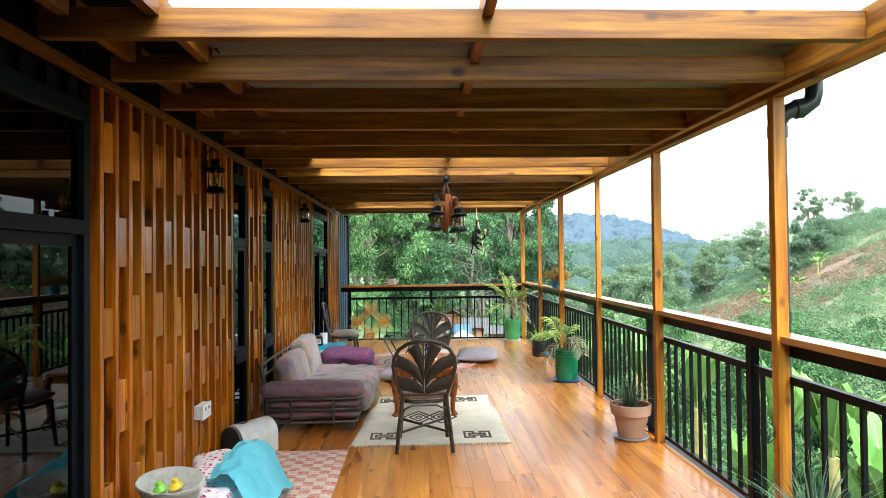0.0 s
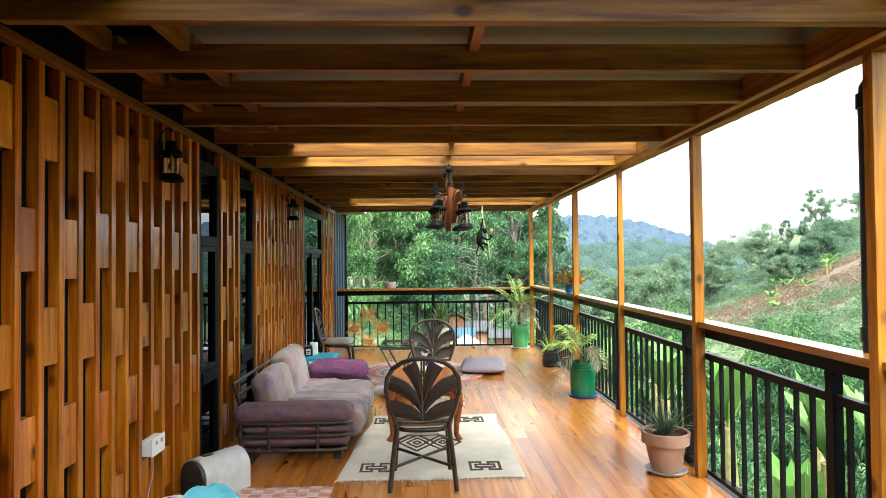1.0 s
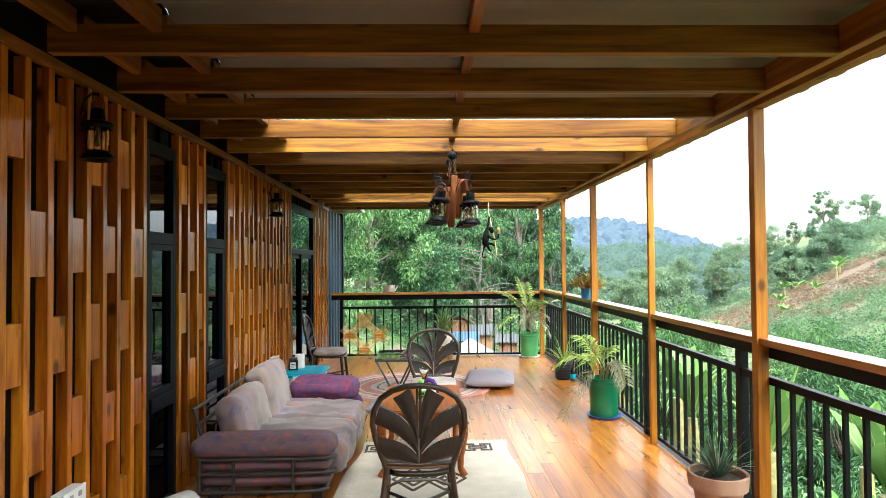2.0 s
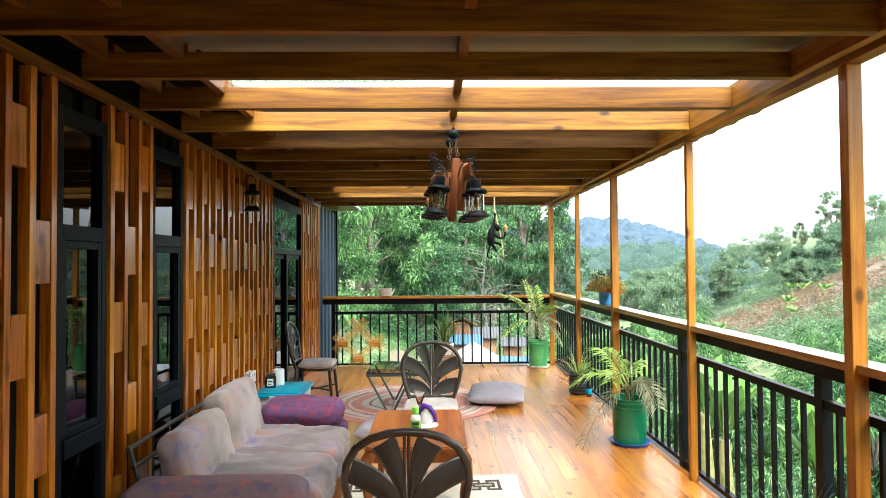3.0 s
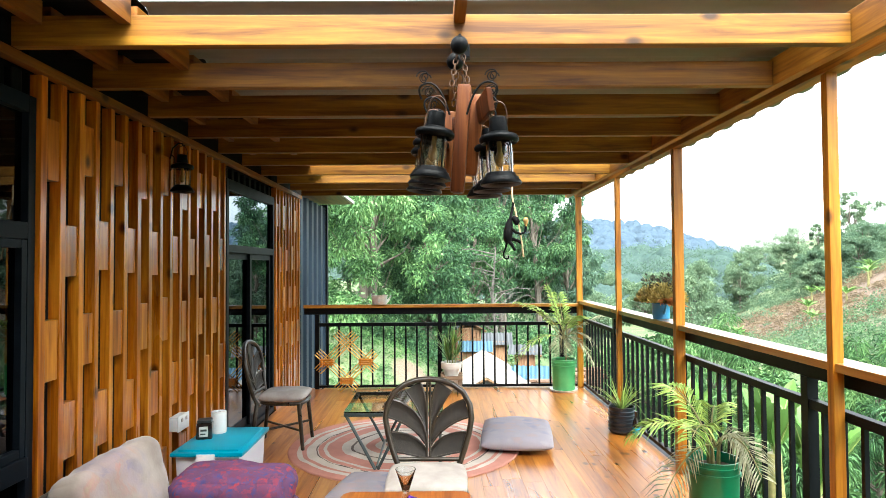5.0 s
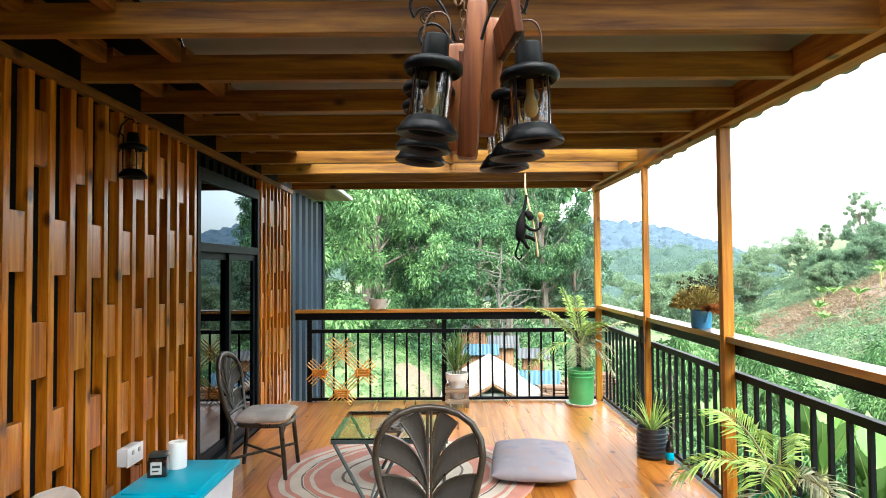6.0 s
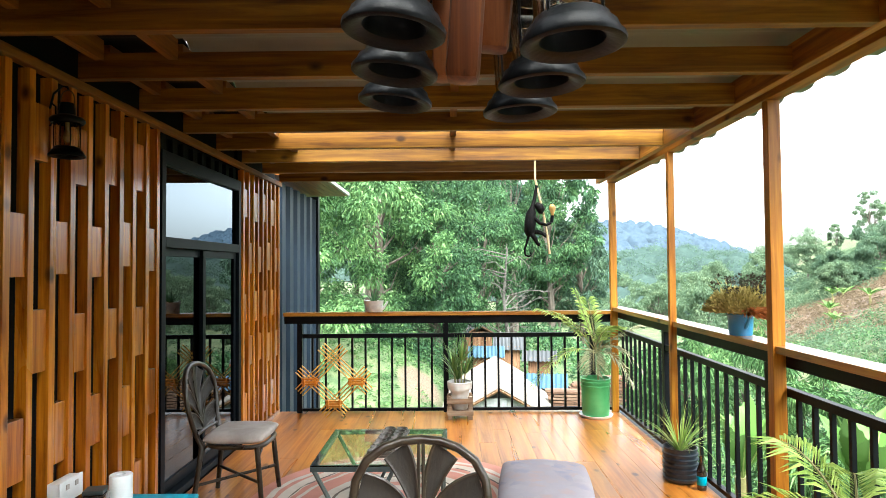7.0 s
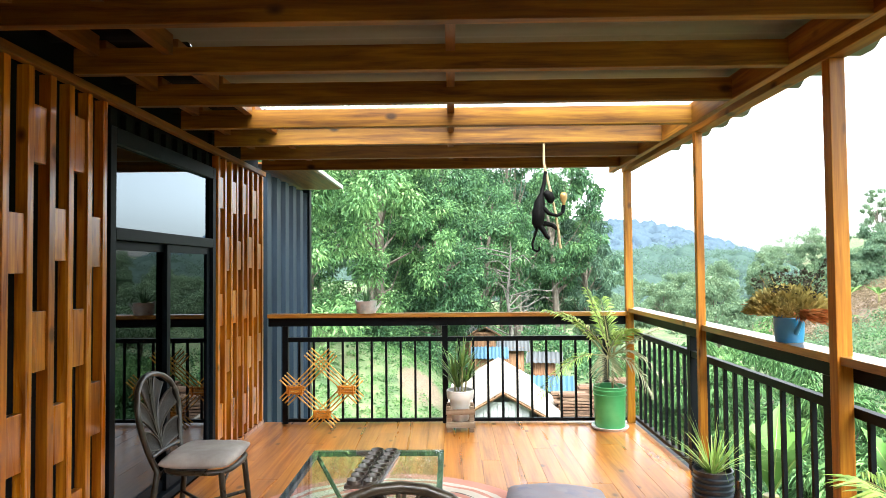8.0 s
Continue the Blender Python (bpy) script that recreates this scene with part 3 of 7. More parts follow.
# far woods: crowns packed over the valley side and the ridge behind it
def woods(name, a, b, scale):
    """Distant woodland, haze mixed into its base tones: crown by crown tone, with finer leaf mottling."""
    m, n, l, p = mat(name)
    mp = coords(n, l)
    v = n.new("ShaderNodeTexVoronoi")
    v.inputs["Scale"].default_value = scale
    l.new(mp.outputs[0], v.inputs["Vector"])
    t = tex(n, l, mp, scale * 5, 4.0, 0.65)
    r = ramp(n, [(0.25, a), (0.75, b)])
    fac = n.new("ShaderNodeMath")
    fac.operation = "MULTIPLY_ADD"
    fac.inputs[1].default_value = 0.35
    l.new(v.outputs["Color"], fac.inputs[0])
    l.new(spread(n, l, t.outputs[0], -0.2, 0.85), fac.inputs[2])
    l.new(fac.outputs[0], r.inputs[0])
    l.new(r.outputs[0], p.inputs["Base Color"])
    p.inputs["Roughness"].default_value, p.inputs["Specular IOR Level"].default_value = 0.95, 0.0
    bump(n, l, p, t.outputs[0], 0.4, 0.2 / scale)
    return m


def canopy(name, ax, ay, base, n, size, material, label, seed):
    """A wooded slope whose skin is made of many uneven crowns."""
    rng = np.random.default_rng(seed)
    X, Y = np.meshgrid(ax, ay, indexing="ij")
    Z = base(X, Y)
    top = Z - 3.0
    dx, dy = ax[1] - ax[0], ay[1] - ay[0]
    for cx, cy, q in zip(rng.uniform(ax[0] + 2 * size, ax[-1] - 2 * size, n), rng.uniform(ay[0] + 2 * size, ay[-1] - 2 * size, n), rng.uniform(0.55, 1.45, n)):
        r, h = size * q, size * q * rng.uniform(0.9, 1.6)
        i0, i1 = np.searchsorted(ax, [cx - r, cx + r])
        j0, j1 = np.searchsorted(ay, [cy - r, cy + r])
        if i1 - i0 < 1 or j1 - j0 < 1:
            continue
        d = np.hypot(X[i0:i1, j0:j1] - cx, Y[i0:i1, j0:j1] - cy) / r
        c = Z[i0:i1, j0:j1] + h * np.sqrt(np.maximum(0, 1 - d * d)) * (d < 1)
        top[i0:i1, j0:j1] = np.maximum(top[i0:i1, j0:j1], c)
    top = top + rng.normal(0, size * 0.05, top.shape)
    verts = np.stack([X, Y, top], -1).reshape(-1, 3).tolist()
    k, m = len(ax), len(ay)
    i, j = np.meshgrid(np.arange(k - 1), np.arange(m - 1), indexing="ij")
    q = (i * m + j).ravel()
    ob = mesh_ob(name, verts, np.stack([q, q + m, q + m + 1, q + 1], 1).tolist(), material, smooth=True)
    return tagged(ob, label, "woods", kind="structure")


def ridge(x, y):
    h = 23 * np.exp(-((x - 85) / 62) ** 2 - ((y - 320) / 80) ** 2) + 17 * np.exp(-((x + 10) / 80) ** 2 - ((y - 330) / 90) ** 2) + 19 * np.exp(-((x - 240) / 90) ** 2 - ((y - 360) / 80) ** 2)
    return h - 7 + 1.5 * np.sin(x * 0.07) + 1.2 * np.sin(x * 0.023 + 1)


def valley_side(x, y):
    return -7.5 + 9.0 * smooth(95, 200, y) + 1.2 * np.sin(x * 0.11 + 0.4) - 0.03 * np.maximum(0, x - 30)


# blue and grey-green base colours imitate haze over the distance
canopy("backdrop", np.linspace(-110, 330, 560), np.linspace(205, 340, 120), ridge, 9000, 2.2, woods("far_woods_hazed", (0.040, 0.060, 0.082), (0.052, 0.074, 0.096), 0.2), "far wooded ridge with blue haze put into its colour", 61)
canopy("backdrop", np.linspace(-40, 120, 320), np.linspace(92, 205, 170), valley_side, 2600, 3.2, woods("valley_woods_hazed", (0.030, 0.050, 0.046), (0.044, 0.068, 0.058), 0.22), "green woods across the valley, haze put into their colour", 62)

# ---- trees and shrubs ----
LEAF_A = leafy("leaf_mid", (0.008, 0.028, 0.012), (0.050, 0.13, 0.050), (0.165, 0.30, 0.115))
LEAF_B = leafy("leaf_dark", (0.008, 0.030, 0.015), (0.040, 0.102, 0.045), (0.125, 0.235, 0.085))
LEAF_C = leafy("leaf_light", (0.014, 0.046, 0.017), (0.080, 0.18, 0.062), (0.215, 0.355, 0.125))
LEAF_D = leafy("leaf_blue", (0.022, 0.052, 0.040), (0.065, 0.125, 0.085), (0.14, 0.225, 0.13))
# hillside leaves: haze is put in as paler tones and extra translucency
LEAF_G = leafy("leaf_hill_bush_hazed", (0.046, 0.090, 0.062), (0.080, 0.132, 0.084), (0.115, 0.175, 0.105), 0.8, 0.4)
LEAF_H = leafy("leaf_haze_tinted", (0.068, 0.116, 0.074), (0.108, 0.164, 0.100), (0.165, 0.220, 0.125), 0.8, 0.4)
BARK = plain("bark", (0.05, 0.042, 0.034), (0.16, 0.135, 0.105), 0.85, 0.0, 6.0, 0.5, 0.0, (1, 1, 0.2), 0.02)


def tree(x, y, base, h, r, leaf, seed, n=60, per=150, size=0.26, width=0.09, squash=1.0, low=0.3, label="leafy green tree beyond the railing", droop=0.35, hang=0.45):
    """A tapered trunk, limbs to clumps of leaves set unevenly through the crown."""
    rng = np.random.default_rng(seed)
    t = thing("tree", label, "tree", Matrix.Translation((x, y, base)), "trees beyond the deck")
    cz, ch = h * (1 + low) / 2, h * (1 - low) / 2
    clumps = []
    while len(clumps) < n:
        p = rng.normal(size=3)
        p /= np.linalg.norm(p)
        q = rng.uniform(0.4, 1.0) ** 0.5
        lump = 1 + 0.5 * noise.noise(Vector(p * 1.8) + Vector((seed, 0, 0)))
        clumps.append(p * q * lump * np.array([r, r, ch * squash]) + np.array([0, 0, cz]))
    wood_bm = bmesh.new()
    lean = rng.uniform(-0.06, 0.06, 2) * h
    trunk = [(lean[0] * k * k, lean[1] * k * k, h * 0.82 * k - 0.3) for k in (0, 0.25, 0.5, 0.75, 1)]
    tube(wood_bm, trunk, [0.019 * h * (1 - 0.85 * k) + 0.012 for k in (0, 0.25, 0.5, 0.75, 1)], 7)
    for c in clumps[: min(n, 26)]:
        k = max(0.15, min(0.9, (c[2] / h) * 0.75))
        a = Vector((lean[0] * k * k, lean[1] * k * k, h * 0.82 * k - 0.3))
        b = Vector(c)
        tube(wood_bm, [a, a.lerp(b, 0.5) + Vector((0, 0, -0.04 * h)), b], [0.012 * h * 0.5 + 0.01, 0.02, 0.008], 4)
    part("trunk", wood_bm, BARK, t)
    at, al = [], []
    for c in clumps:
        cr = r * rng.uniform(0.15, 0.29)
        d = rng.normal(size=(per, 3))
        d /= np.linalg.norm(d, axis=1, keepdims=True)
        at.append(c + d * cr * rng.uniform(0.3, 1.0, (per, 1)) * np.array([1, 1, 0.75]))
        al.append(d * 0.7 + np.array([0, 0, -hang]) + rng.normal(size=(per, 3)) * 0.4)
    leaf_mesh("crown", np.concatenate(at), np.concatenate(al), size, width, leaf, t, droop, rng)
    return t


def hgt(x, y):
    return float(height(x, y))


def forest(name, n, region, base, size, per, ll, leaf, label, seed):
    """Far woodland as many small crowns of leaves on the slope, one mass."""
    rng = np.random.default_rng(seed)
    x0, x1, y0, y1 = region
    cx, cy = rng.uniform(x0, x1, n), rng.uniform(y0, y1, n)
    r = size * rng.uniform(0.6, 1.35, n)
    tall = rng.uniform(0.9, 1.7, n)
    d = rng.normal(size=(n, per, 3))
    d /= np.linalg.norm(d, axis=2, keepdims=True)
    d[..., 2] = np.abs(d[..., 2]) * 1.1 - 0.15
    mid = np.stack([cx, cy, base(cx, cy) + r * tall * 0.35], 1)
    q = rng.uniform(0.7, 1.08, (n, per, 1))
    at = mid[:, None, :] + d * q * np.stack([r, r, r * tall], 1)[:, None, :]
    al = d + rng.normal(size=d.shape) * 0.6
    ob = leaf_mesh(name, at.reshape(-1, 3), al.reshape(-1, 3), ll, ll * 0.62, leaf, None, 0.1, rng)
    return tagged(ob, label, "woods", kind="stuff")


# leaf tones greyed and flattened to carry the valley haze
SIDE_LEAF = leafy("valley_leaf_hazed", (0.052, 0.088, 0.078), (0.068, 0.108, 0.090), (0.088, 0.130, 0.102), 0.9, 0.5)
forest("far_trees", 1100, (-35, 110, 98, 200), valley_side, 3.2, 260, 0.42, SIDE_LEAF, "green trees across the valley, haze put into the leaf colour", 82)
# wood close behind the end railing: place, height, crown radius, leaf, clumps, leaves to a clump, leaf length and width, droop
for k, (x, y, h, r, leaf, n, per, ll, lw, sag, lab) in enumerate([
        (-3.2, 25.0, 10.5, 3.0, LEAF_C, 120, 330, 0.15, 0.055, 0.35, "light green tree with long drooping leaves behind the end railing"),
        (-0.9, 31.0, 12.5, 2.6, LEAF_C, 100, 330, 0.15, 0.058, 0.35, "tall light green tree with drooping leaves behind the end railing"),
        (1.35, 33.0, 8.3, 2.5, LEAF_B, 110, 330, 0.14, 0.062, 0.3, "rounded dark green tree standing behind the end railing"),
        (3.4, 39.0, 12.0, 2.4, LEAF_A, 90, 260, 0.16, 0.06, 0.35, "tall leafy tree standing behind the end railing"),
        (5.6, 42.0, 14.0, 2.5, LEAF_B, 74, 220, 0.20, 0.07, 0.4, "tall dark tree standing behind the end railing"),
        (8.4, 46.0, 13.0, 2.4, LEAF_B, 66, 220, 0.22, 0.08, 0.4, "tall dark tree standing behind the end railing"),
        (10.9, 49.0, 10.5, 2.2, LEAF_D, 60, 220, 0.22, 0.08, 0.4, "blue-green tree at the edge of the wood"),
        (-7.0, 33.0, 12.0, 3.2, LEAF_C, 90, 200, 0.24, 0.06, 0.6, "tall light green tree standing behind the house"),
        (-2.6, 42.0, 15.0, 3.4, LEAF_A, 90, 220, 0.24, 0.08, 0.5, "tall leafy tree standing behind the end railing"),
        (1.2, 47.0, 16.0, 3.2, LEAF_B, 90, 220, 0.26, 0.09, 0.4, "tall dark tree deeper in the wood"),
        (5.6, 53.0, 15.5, 3.2, LEAF_D, 80, 220, 0.28, 0.10, 0.4, "tall blue-green tree deeper in the wood"),
        (-7.5, 48.0, 17.0, 4.2, LEAF_B, 90, 220, 0.30, 0.10, 0.4, "tall dark tree deeper in the wood")]):
    tree(x, y, hgt(x, y), h, r, leaf, 20 + k, n, per, ll, lw, 1.0, 0.02 if k < 3 else 0.2, lab, sag, 0.25)
# a bare grey tree among them
bare_tree, tw = thing("bare_tree", "leafless grey tree with forked branches in the wood", "tree", Matrix.Translation((4.6, 36.5, hgt(4.6, 36.5)))), random.Random(5)
limbs = bmesh.new()
tube(limbs, [(0, 0, -0.3), (0.1, 0, 2.0), (-0.1, 0.1, 4.2), (0.1, 0.1, 6.6)], [0.12, 0.10, 0.075, 0.03], 7)
for k in range(26):
    z = 2.4 + 4.0 * k / 26
    a, l = tw.uniform(0, 2 * math.pi), tw.uniform(0.9, 2.3)
    d = Vector((math.cos(a), math.sin(a) * 0.5, 0))
    p = [Vector((0, 0.05, z)), Vector((0, 0.05, z)) + d * l * 0.5 + Vector((0, 0, tw.uniform(0.0, 0.5))), Vector((0, 0.05, z)) + d * l + Vector((0, 0, tw.uniform(-0.2, 1.0)))]
    tube(limbs, p, [0.035, 0.024, 0.008], 5)
    for j in range(4):
        q = p[1].lerp(p[2], j / 4)
        e = q + d * tw.uniform(0.1, 0.6) + Vector((tw.uniform(-0.4, 0.4), tw.uniform(-0.3, 0.3), tw.uniform(-0.5, 0.5)))
        tube(limbs, [q, q.lerp(e, 0.5) + Vector((0, 0, 0.05)), e], [0.012, 0.009, 0.004], 4)
part("trunk", limbs, plain("grey_bark", (0.06, 0.057, 0.05), (0.14, 0.132, 0.115), 0.85, 0.0, 6.0, 0.4), bare_tree)
for k in range(11):
    x, y = -15 + 2.5 * k + rnd.uniform(-1, 1), 60 + rnd.uniform(-6, 10)
    tree(x, y, hgt(x, y), rnd.uniform(11, 15), rnd.uniform(3.2, 4.4), (LEAF_B, LEAF_D)[k % 2], 50 + k, 44, 110, 0.55, 0.25, 1.0, 0.1, "dark green tree in the wood beyond the deck")
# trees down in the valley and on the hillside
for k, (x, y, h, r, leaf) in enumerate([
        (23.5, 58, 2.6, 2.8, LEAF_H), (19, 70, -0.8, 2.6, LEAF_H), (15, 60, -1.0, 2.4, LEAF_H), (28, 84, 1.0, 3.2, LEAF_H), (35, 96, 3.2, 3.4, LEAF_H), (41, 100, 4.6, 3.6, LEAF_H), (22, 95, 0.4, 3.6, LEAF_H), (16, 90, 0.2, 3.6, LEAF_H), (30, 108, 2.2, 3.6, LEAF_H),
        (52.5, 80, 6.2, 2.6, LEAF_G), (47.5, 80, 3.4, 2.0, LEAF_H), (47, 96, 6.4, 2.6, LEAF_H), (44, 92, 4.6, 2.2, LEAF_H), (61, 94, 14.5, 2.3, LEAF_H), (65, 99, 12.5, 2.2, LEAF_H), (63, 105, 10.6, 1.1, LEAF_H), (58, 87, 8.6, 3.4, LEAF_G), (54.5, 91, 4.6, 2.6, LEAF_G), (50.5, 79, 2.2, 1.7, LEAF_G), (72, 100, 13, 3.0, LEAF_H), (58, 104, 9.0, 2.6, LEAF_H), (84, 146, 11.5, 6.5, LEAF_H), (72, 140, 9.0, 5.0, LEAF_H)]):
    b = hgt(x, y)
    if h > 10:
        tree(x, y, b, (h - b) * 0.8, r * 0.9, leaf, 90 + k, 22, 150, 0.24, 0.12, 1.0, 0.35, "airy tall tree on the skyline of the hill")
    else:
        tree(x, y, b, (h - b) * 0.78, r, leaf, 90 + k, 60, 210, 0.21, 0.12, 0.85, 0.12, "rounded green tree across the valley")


def shrubs(name, n, region, seed, leaf, size, width, per, spread_, label, category="shrubs", patch=False):
    """Low growth over a stretch of the land, as one mass of leaves."""
    rng = np.random.default_rng(seed)
    x0, x1, y0, y1 = region
    c = np.stack([rng.uniform(x0, x1, n), rng.uniform(y0, y1, n)], 1)
    keep = np.array([noise.noise((a * 0.13 + seed, b * 0.13, 1.0)) > -0.3 for a, b in c])
    keep &= patch | (np.hypot((c[:, 0] - 42.5) / 8, (c[:, 1] - 68) / 15) > 0.95 + 0.25 * rng.normal(size=n))
    keep &= np.hypot((c[:, 0] - 0.95) / 0.75, (c[:, 1] - 25.6) / 1.9) > 0.85 + 0.25 * rng.normal(size=n)
    c = c[keep]
    z = height(c[:, 0], c[:, 1])
    rr = spread_ * rng.uniform(0.5, 1.4, len(c))
    d = rng.normal(size=(len(c), per, 3))
    d /= np.linalg.norm(d, axis=2, keepdims=True)
    d[..., 2] = np.abs(d[..., 2])
    at = np.stack([c[:, 0], c[:, 1], z], 1)[:, None, :] + d * (rr[:, None, None] * rng.uniform(0.4, 1.0, (len(c), per, 1)))
    al = d + np.array([0, 0, 0.2]) + rng.normal(size=d.shape) * 0.4
    ob = leaf_mesh(name, at.reshape(-1, 3), al.reshape(-1, 3), size, width, leaf, None, 0.3, rng)
    return tagged(ob, label, category, kind="stuff")


shrubs("shrubs", 420, (8, 40, 10, 60), 3, LEAF_A, 0.19, 0.075, 120, 1.0, "light green scrub filling the valley")
shrubs("shrubs", 620, (6, 30, 4, 40), 4, LEAF_B, 0.20, 0.085, 100, 0.9, "glossy green coffee bushes on the slope")
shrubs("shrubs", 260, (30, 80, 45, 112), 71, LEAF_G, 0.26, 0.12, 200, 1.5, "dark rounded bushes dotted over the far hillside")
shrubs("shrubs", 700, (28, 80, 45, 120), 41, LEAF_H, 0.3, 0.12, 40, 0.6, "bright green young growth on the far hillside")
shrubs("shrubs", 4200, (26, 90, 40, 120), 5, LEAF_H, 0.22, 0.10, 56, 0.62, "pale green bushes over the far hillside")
shrubs("shrubs", 150, (-8, 9, 34, 50), 6, LEAF_B, 0.25, 0.1, 70, 1.1, "dark undergrowth below the trees")
shrubs("shrubs", 70, (-5, 2.4, 28.6, 33), 17, LEAF_B, 0.13, 0.06, 330, 1.1, "dark green bushes behind the grassy bank")
shrubs("grass", 2600, (-6, 5, 16, 40), 8, LEAF_C, 0.10, 0.014, 46, 0.15, "rough green grass on the bank", "grass")

# ================= things on the deck =================
RATTAN = plain("dark_rattan", (0.014, 0.009, 0.005), (0.042, 0.030, 0.018), 0.30, 0.0, 18.0, 0.25, 0.15, spec=0.4)
WEAVE = plain("woven_rattan", (0.009, 0.006, 0.004), (0.027, 0.020, 0.013), 0.65, 0.0, 60.0, 0.8, 0.0, (1, 1, 0.15), 0.004)
PAD = plain("beige_pad", (0.30, 0.26, 0.23), (0.46, 0.41, 0.37), 0.9, 0.0, 7.0, 0.3)


def bez(a, b, c, n=9):
    a, b, c = Vector(a), Vector(b), Vector(c)
    return [a * (1 - t) ** 2 + b * 2 * t * (1 - t) + c * t * t for t in (k / (n - 1) for k in range(n))]


def rattan_chair(m, label):
    """Faces local +y; the oval back rises at y = 0 with three pairs of woven leaves on a stem."""
    t = thing("rattan_chair", label, "chair", m, "rattan chairs")

    def back(u, v):
        return Vector((u * 0.238, -0.02 - 0.13 * v + 0.05 * v * v - 0.035 * (1 - u * u), 0.475 + 0.425 * v))
    hoop = [(-0.74, -0.05), (-0.86, 0.12), (-0.97, 0.32), (-1.04, 0.52), (-1.0, 0.7), (-0.84, 0.86), (-0.58, 0.96), (-0.3, 1.01), (0, 1.025)]
    hoop = hoop + [(-u, v) for u, v in hoop[-2::-1]]
    bm = bmesh.new()
    tube(bm, [back(u, v) for u, v in hoop], 0.017, 8)
    part("back_frame", bm, RATTAN, t, smooth=True)
    part("back_bar", tube(bmesh.new(), [back(-0.76, 0.0), back(0, -0.01), back(0.76, 0.0)], 0.013, 8), RATTAN, t, smooth=True)
    stem = bmesh.new()
    for du in (-0.035, 0.035):
        tube(stem, [back(du, v) for v in (0, 0.3, 0.6, 0.85, 1.0)], 0.0075, 6)
    part("stem", stem, RATTAN, t, smooth=True)
    leaves = [(((0.03, 0.29), (0.19, 0.60), (0.56, 0.87)), ((0.03, 0.36), (0.03, 0.8), (0.22, 0.99))),
              (((0.03, 0.14), (0.33, 0.42), (0.99, 0.54)), ((0.03, 0.22), (0.15, 0.64), (0.88, 0.76))),
              (((0.03, 0.0), (0.48, 0.06), (0.85, 0.10)), ((0.03, 0.08), (0.3, 0.34), (0.98, 0.34)))]
    for s in (-1, 1):
        for low, up in leaves:
            lo = bez(*[(u, v, 0) for u, v in low])
            hi = bez(*[(u, v, 0) for u, v in up])
            bm, rows = bmesh.new(), []
            for a, b in zip(lo, hi):
                row = []
                for k in range(5):
                    q = a.lerp(b, k / 4)
                    p = back(s * q.x, q.y) + Vector((0, -0.012 * math.sin(math.pi * k / 4), 0))
                    row.append((p + Vector((0, 0.004, 0)), p - Vector((0, 0.004, 0))))
                rows.append([(bm.verts.new(f), bm.verts.new(g)) for f, g in row])
            for r0, r1 in zip(rows, rows[1:]):
                for k in range(4):
                    bm.faces.new((r0[k][0], r1[k][0], r1[k + 1][0], r0[k + 1][0]))
                    bm.faces.new((r0[k][1], r0[k + 1][1], r1[k + 1][1], r1[k][1]))
                for k in (0, 4):
                    bm.faces.new((r0[k][0], r0[k][1], r1[k][1], r1[k][0]))
            for r in (rows[0], rows[-1]):
                for k in range(4):
                    bm.faces.new((r[k][0], r[k + 1][0], r[k + 1][1], r[k][1]))
            bmesh.ops.recalc_face_normals(bm, faces=bm.faces[:])
            leaf = part("back_leaf", bm, WEAVE, t, smooth=True)
            rod = bmesh.new()
            tube(rod, [back(s * q.x, q.y) for q in hi], 0.007, 6)
            tube(rod, [back(s * q.x, q.y) for q in lo], 0.006, 6)
            part("leaf_rim", rod, RATTAN, leaf, smooth=True)
    seat = bmesh.new()
    ring = []
    for k in range(28):
        a = 2 * math.pi * k / 28
        c, s = math.cos(a), math.sin(a)
        ring.append((0.20 * math.copysign(abs(c) ** 0.6, c) * (1 + 0.1 * s), 0.205 + 0.195 * math.copysign(abs(s) ** 0.6, s), 0.40))
    tube(seat, ring, 0.016, 7, True)
    part("seat_frame", seat, RATTAN, t, smooth=True)
    part("seat_pad", cushion(bmesh.new(), 0.43, 0.40, 0.085, Matrix.Translation((0, 0.205, 0.405)), 14, 14, 0.35, 3), PAD, t, "faded beige seat pad", True)
    for s in (-1, 1):
        part("leg", tube(bmesh.new(), [(s * 0.225, -0.045, 0.0), (s * 0.205, -0.02, 0.2), (s * 0.18, 0.0, 0.40), back(s * 0.74, -0.05), back(s * 0.8, 0.03)], [0.017, 0.018, 0.018, 0.017, 0.016], 8), RATTAN, t, smooth=True)
        part("leg", tube(bmesh.new(), [(s * 0.205, 0.40, 0.0), (s * 0.19, 0.38, 0.2), (s * 0.185, 0.36, 0.40)], [0.016, 0.018, 0.018], 8), RATTAN, t, smooth=True)
    for a, b in (((-0.21, -0.03, 0.16), (0.19, 0.385, 0.17)), ((0.21, -0.03, 0.16), (-0.19, 0.385, 0.17))):
        part("stretcher", tube(bmesh.new(), [a, b], 0.011, 7), RATTAN, t, smooth=True)
    for y0 in (-0.01, 0.37):
        part("brace", tube(bmesh.new(), [(-0.19, y0, 0.26), (-0.165, y0, 0.345), (-0.1, y0, 0.375), (0.1, y0, 0.375), (0.165, y0, 0.345), (0.19, y0, 0.26)], 0.009, 6), RATTAN, t, smooth=True)
    return t


rattan_chair(pose(1.625, 6.24, 0.012, 0, 0, 1), "dark rattan chair with an oval leaf-pattern back on the rug")
rattan_chair(pose(1.73, 8.82, 0.0, 0, 0, 179), "dark rattan chair with an oval back facing the coffee table")
rattan_chair(pose(0.23, 10.85, 0.0, 0, 0, -90), "dark rattan chair with a beige pad standing by the glass door")

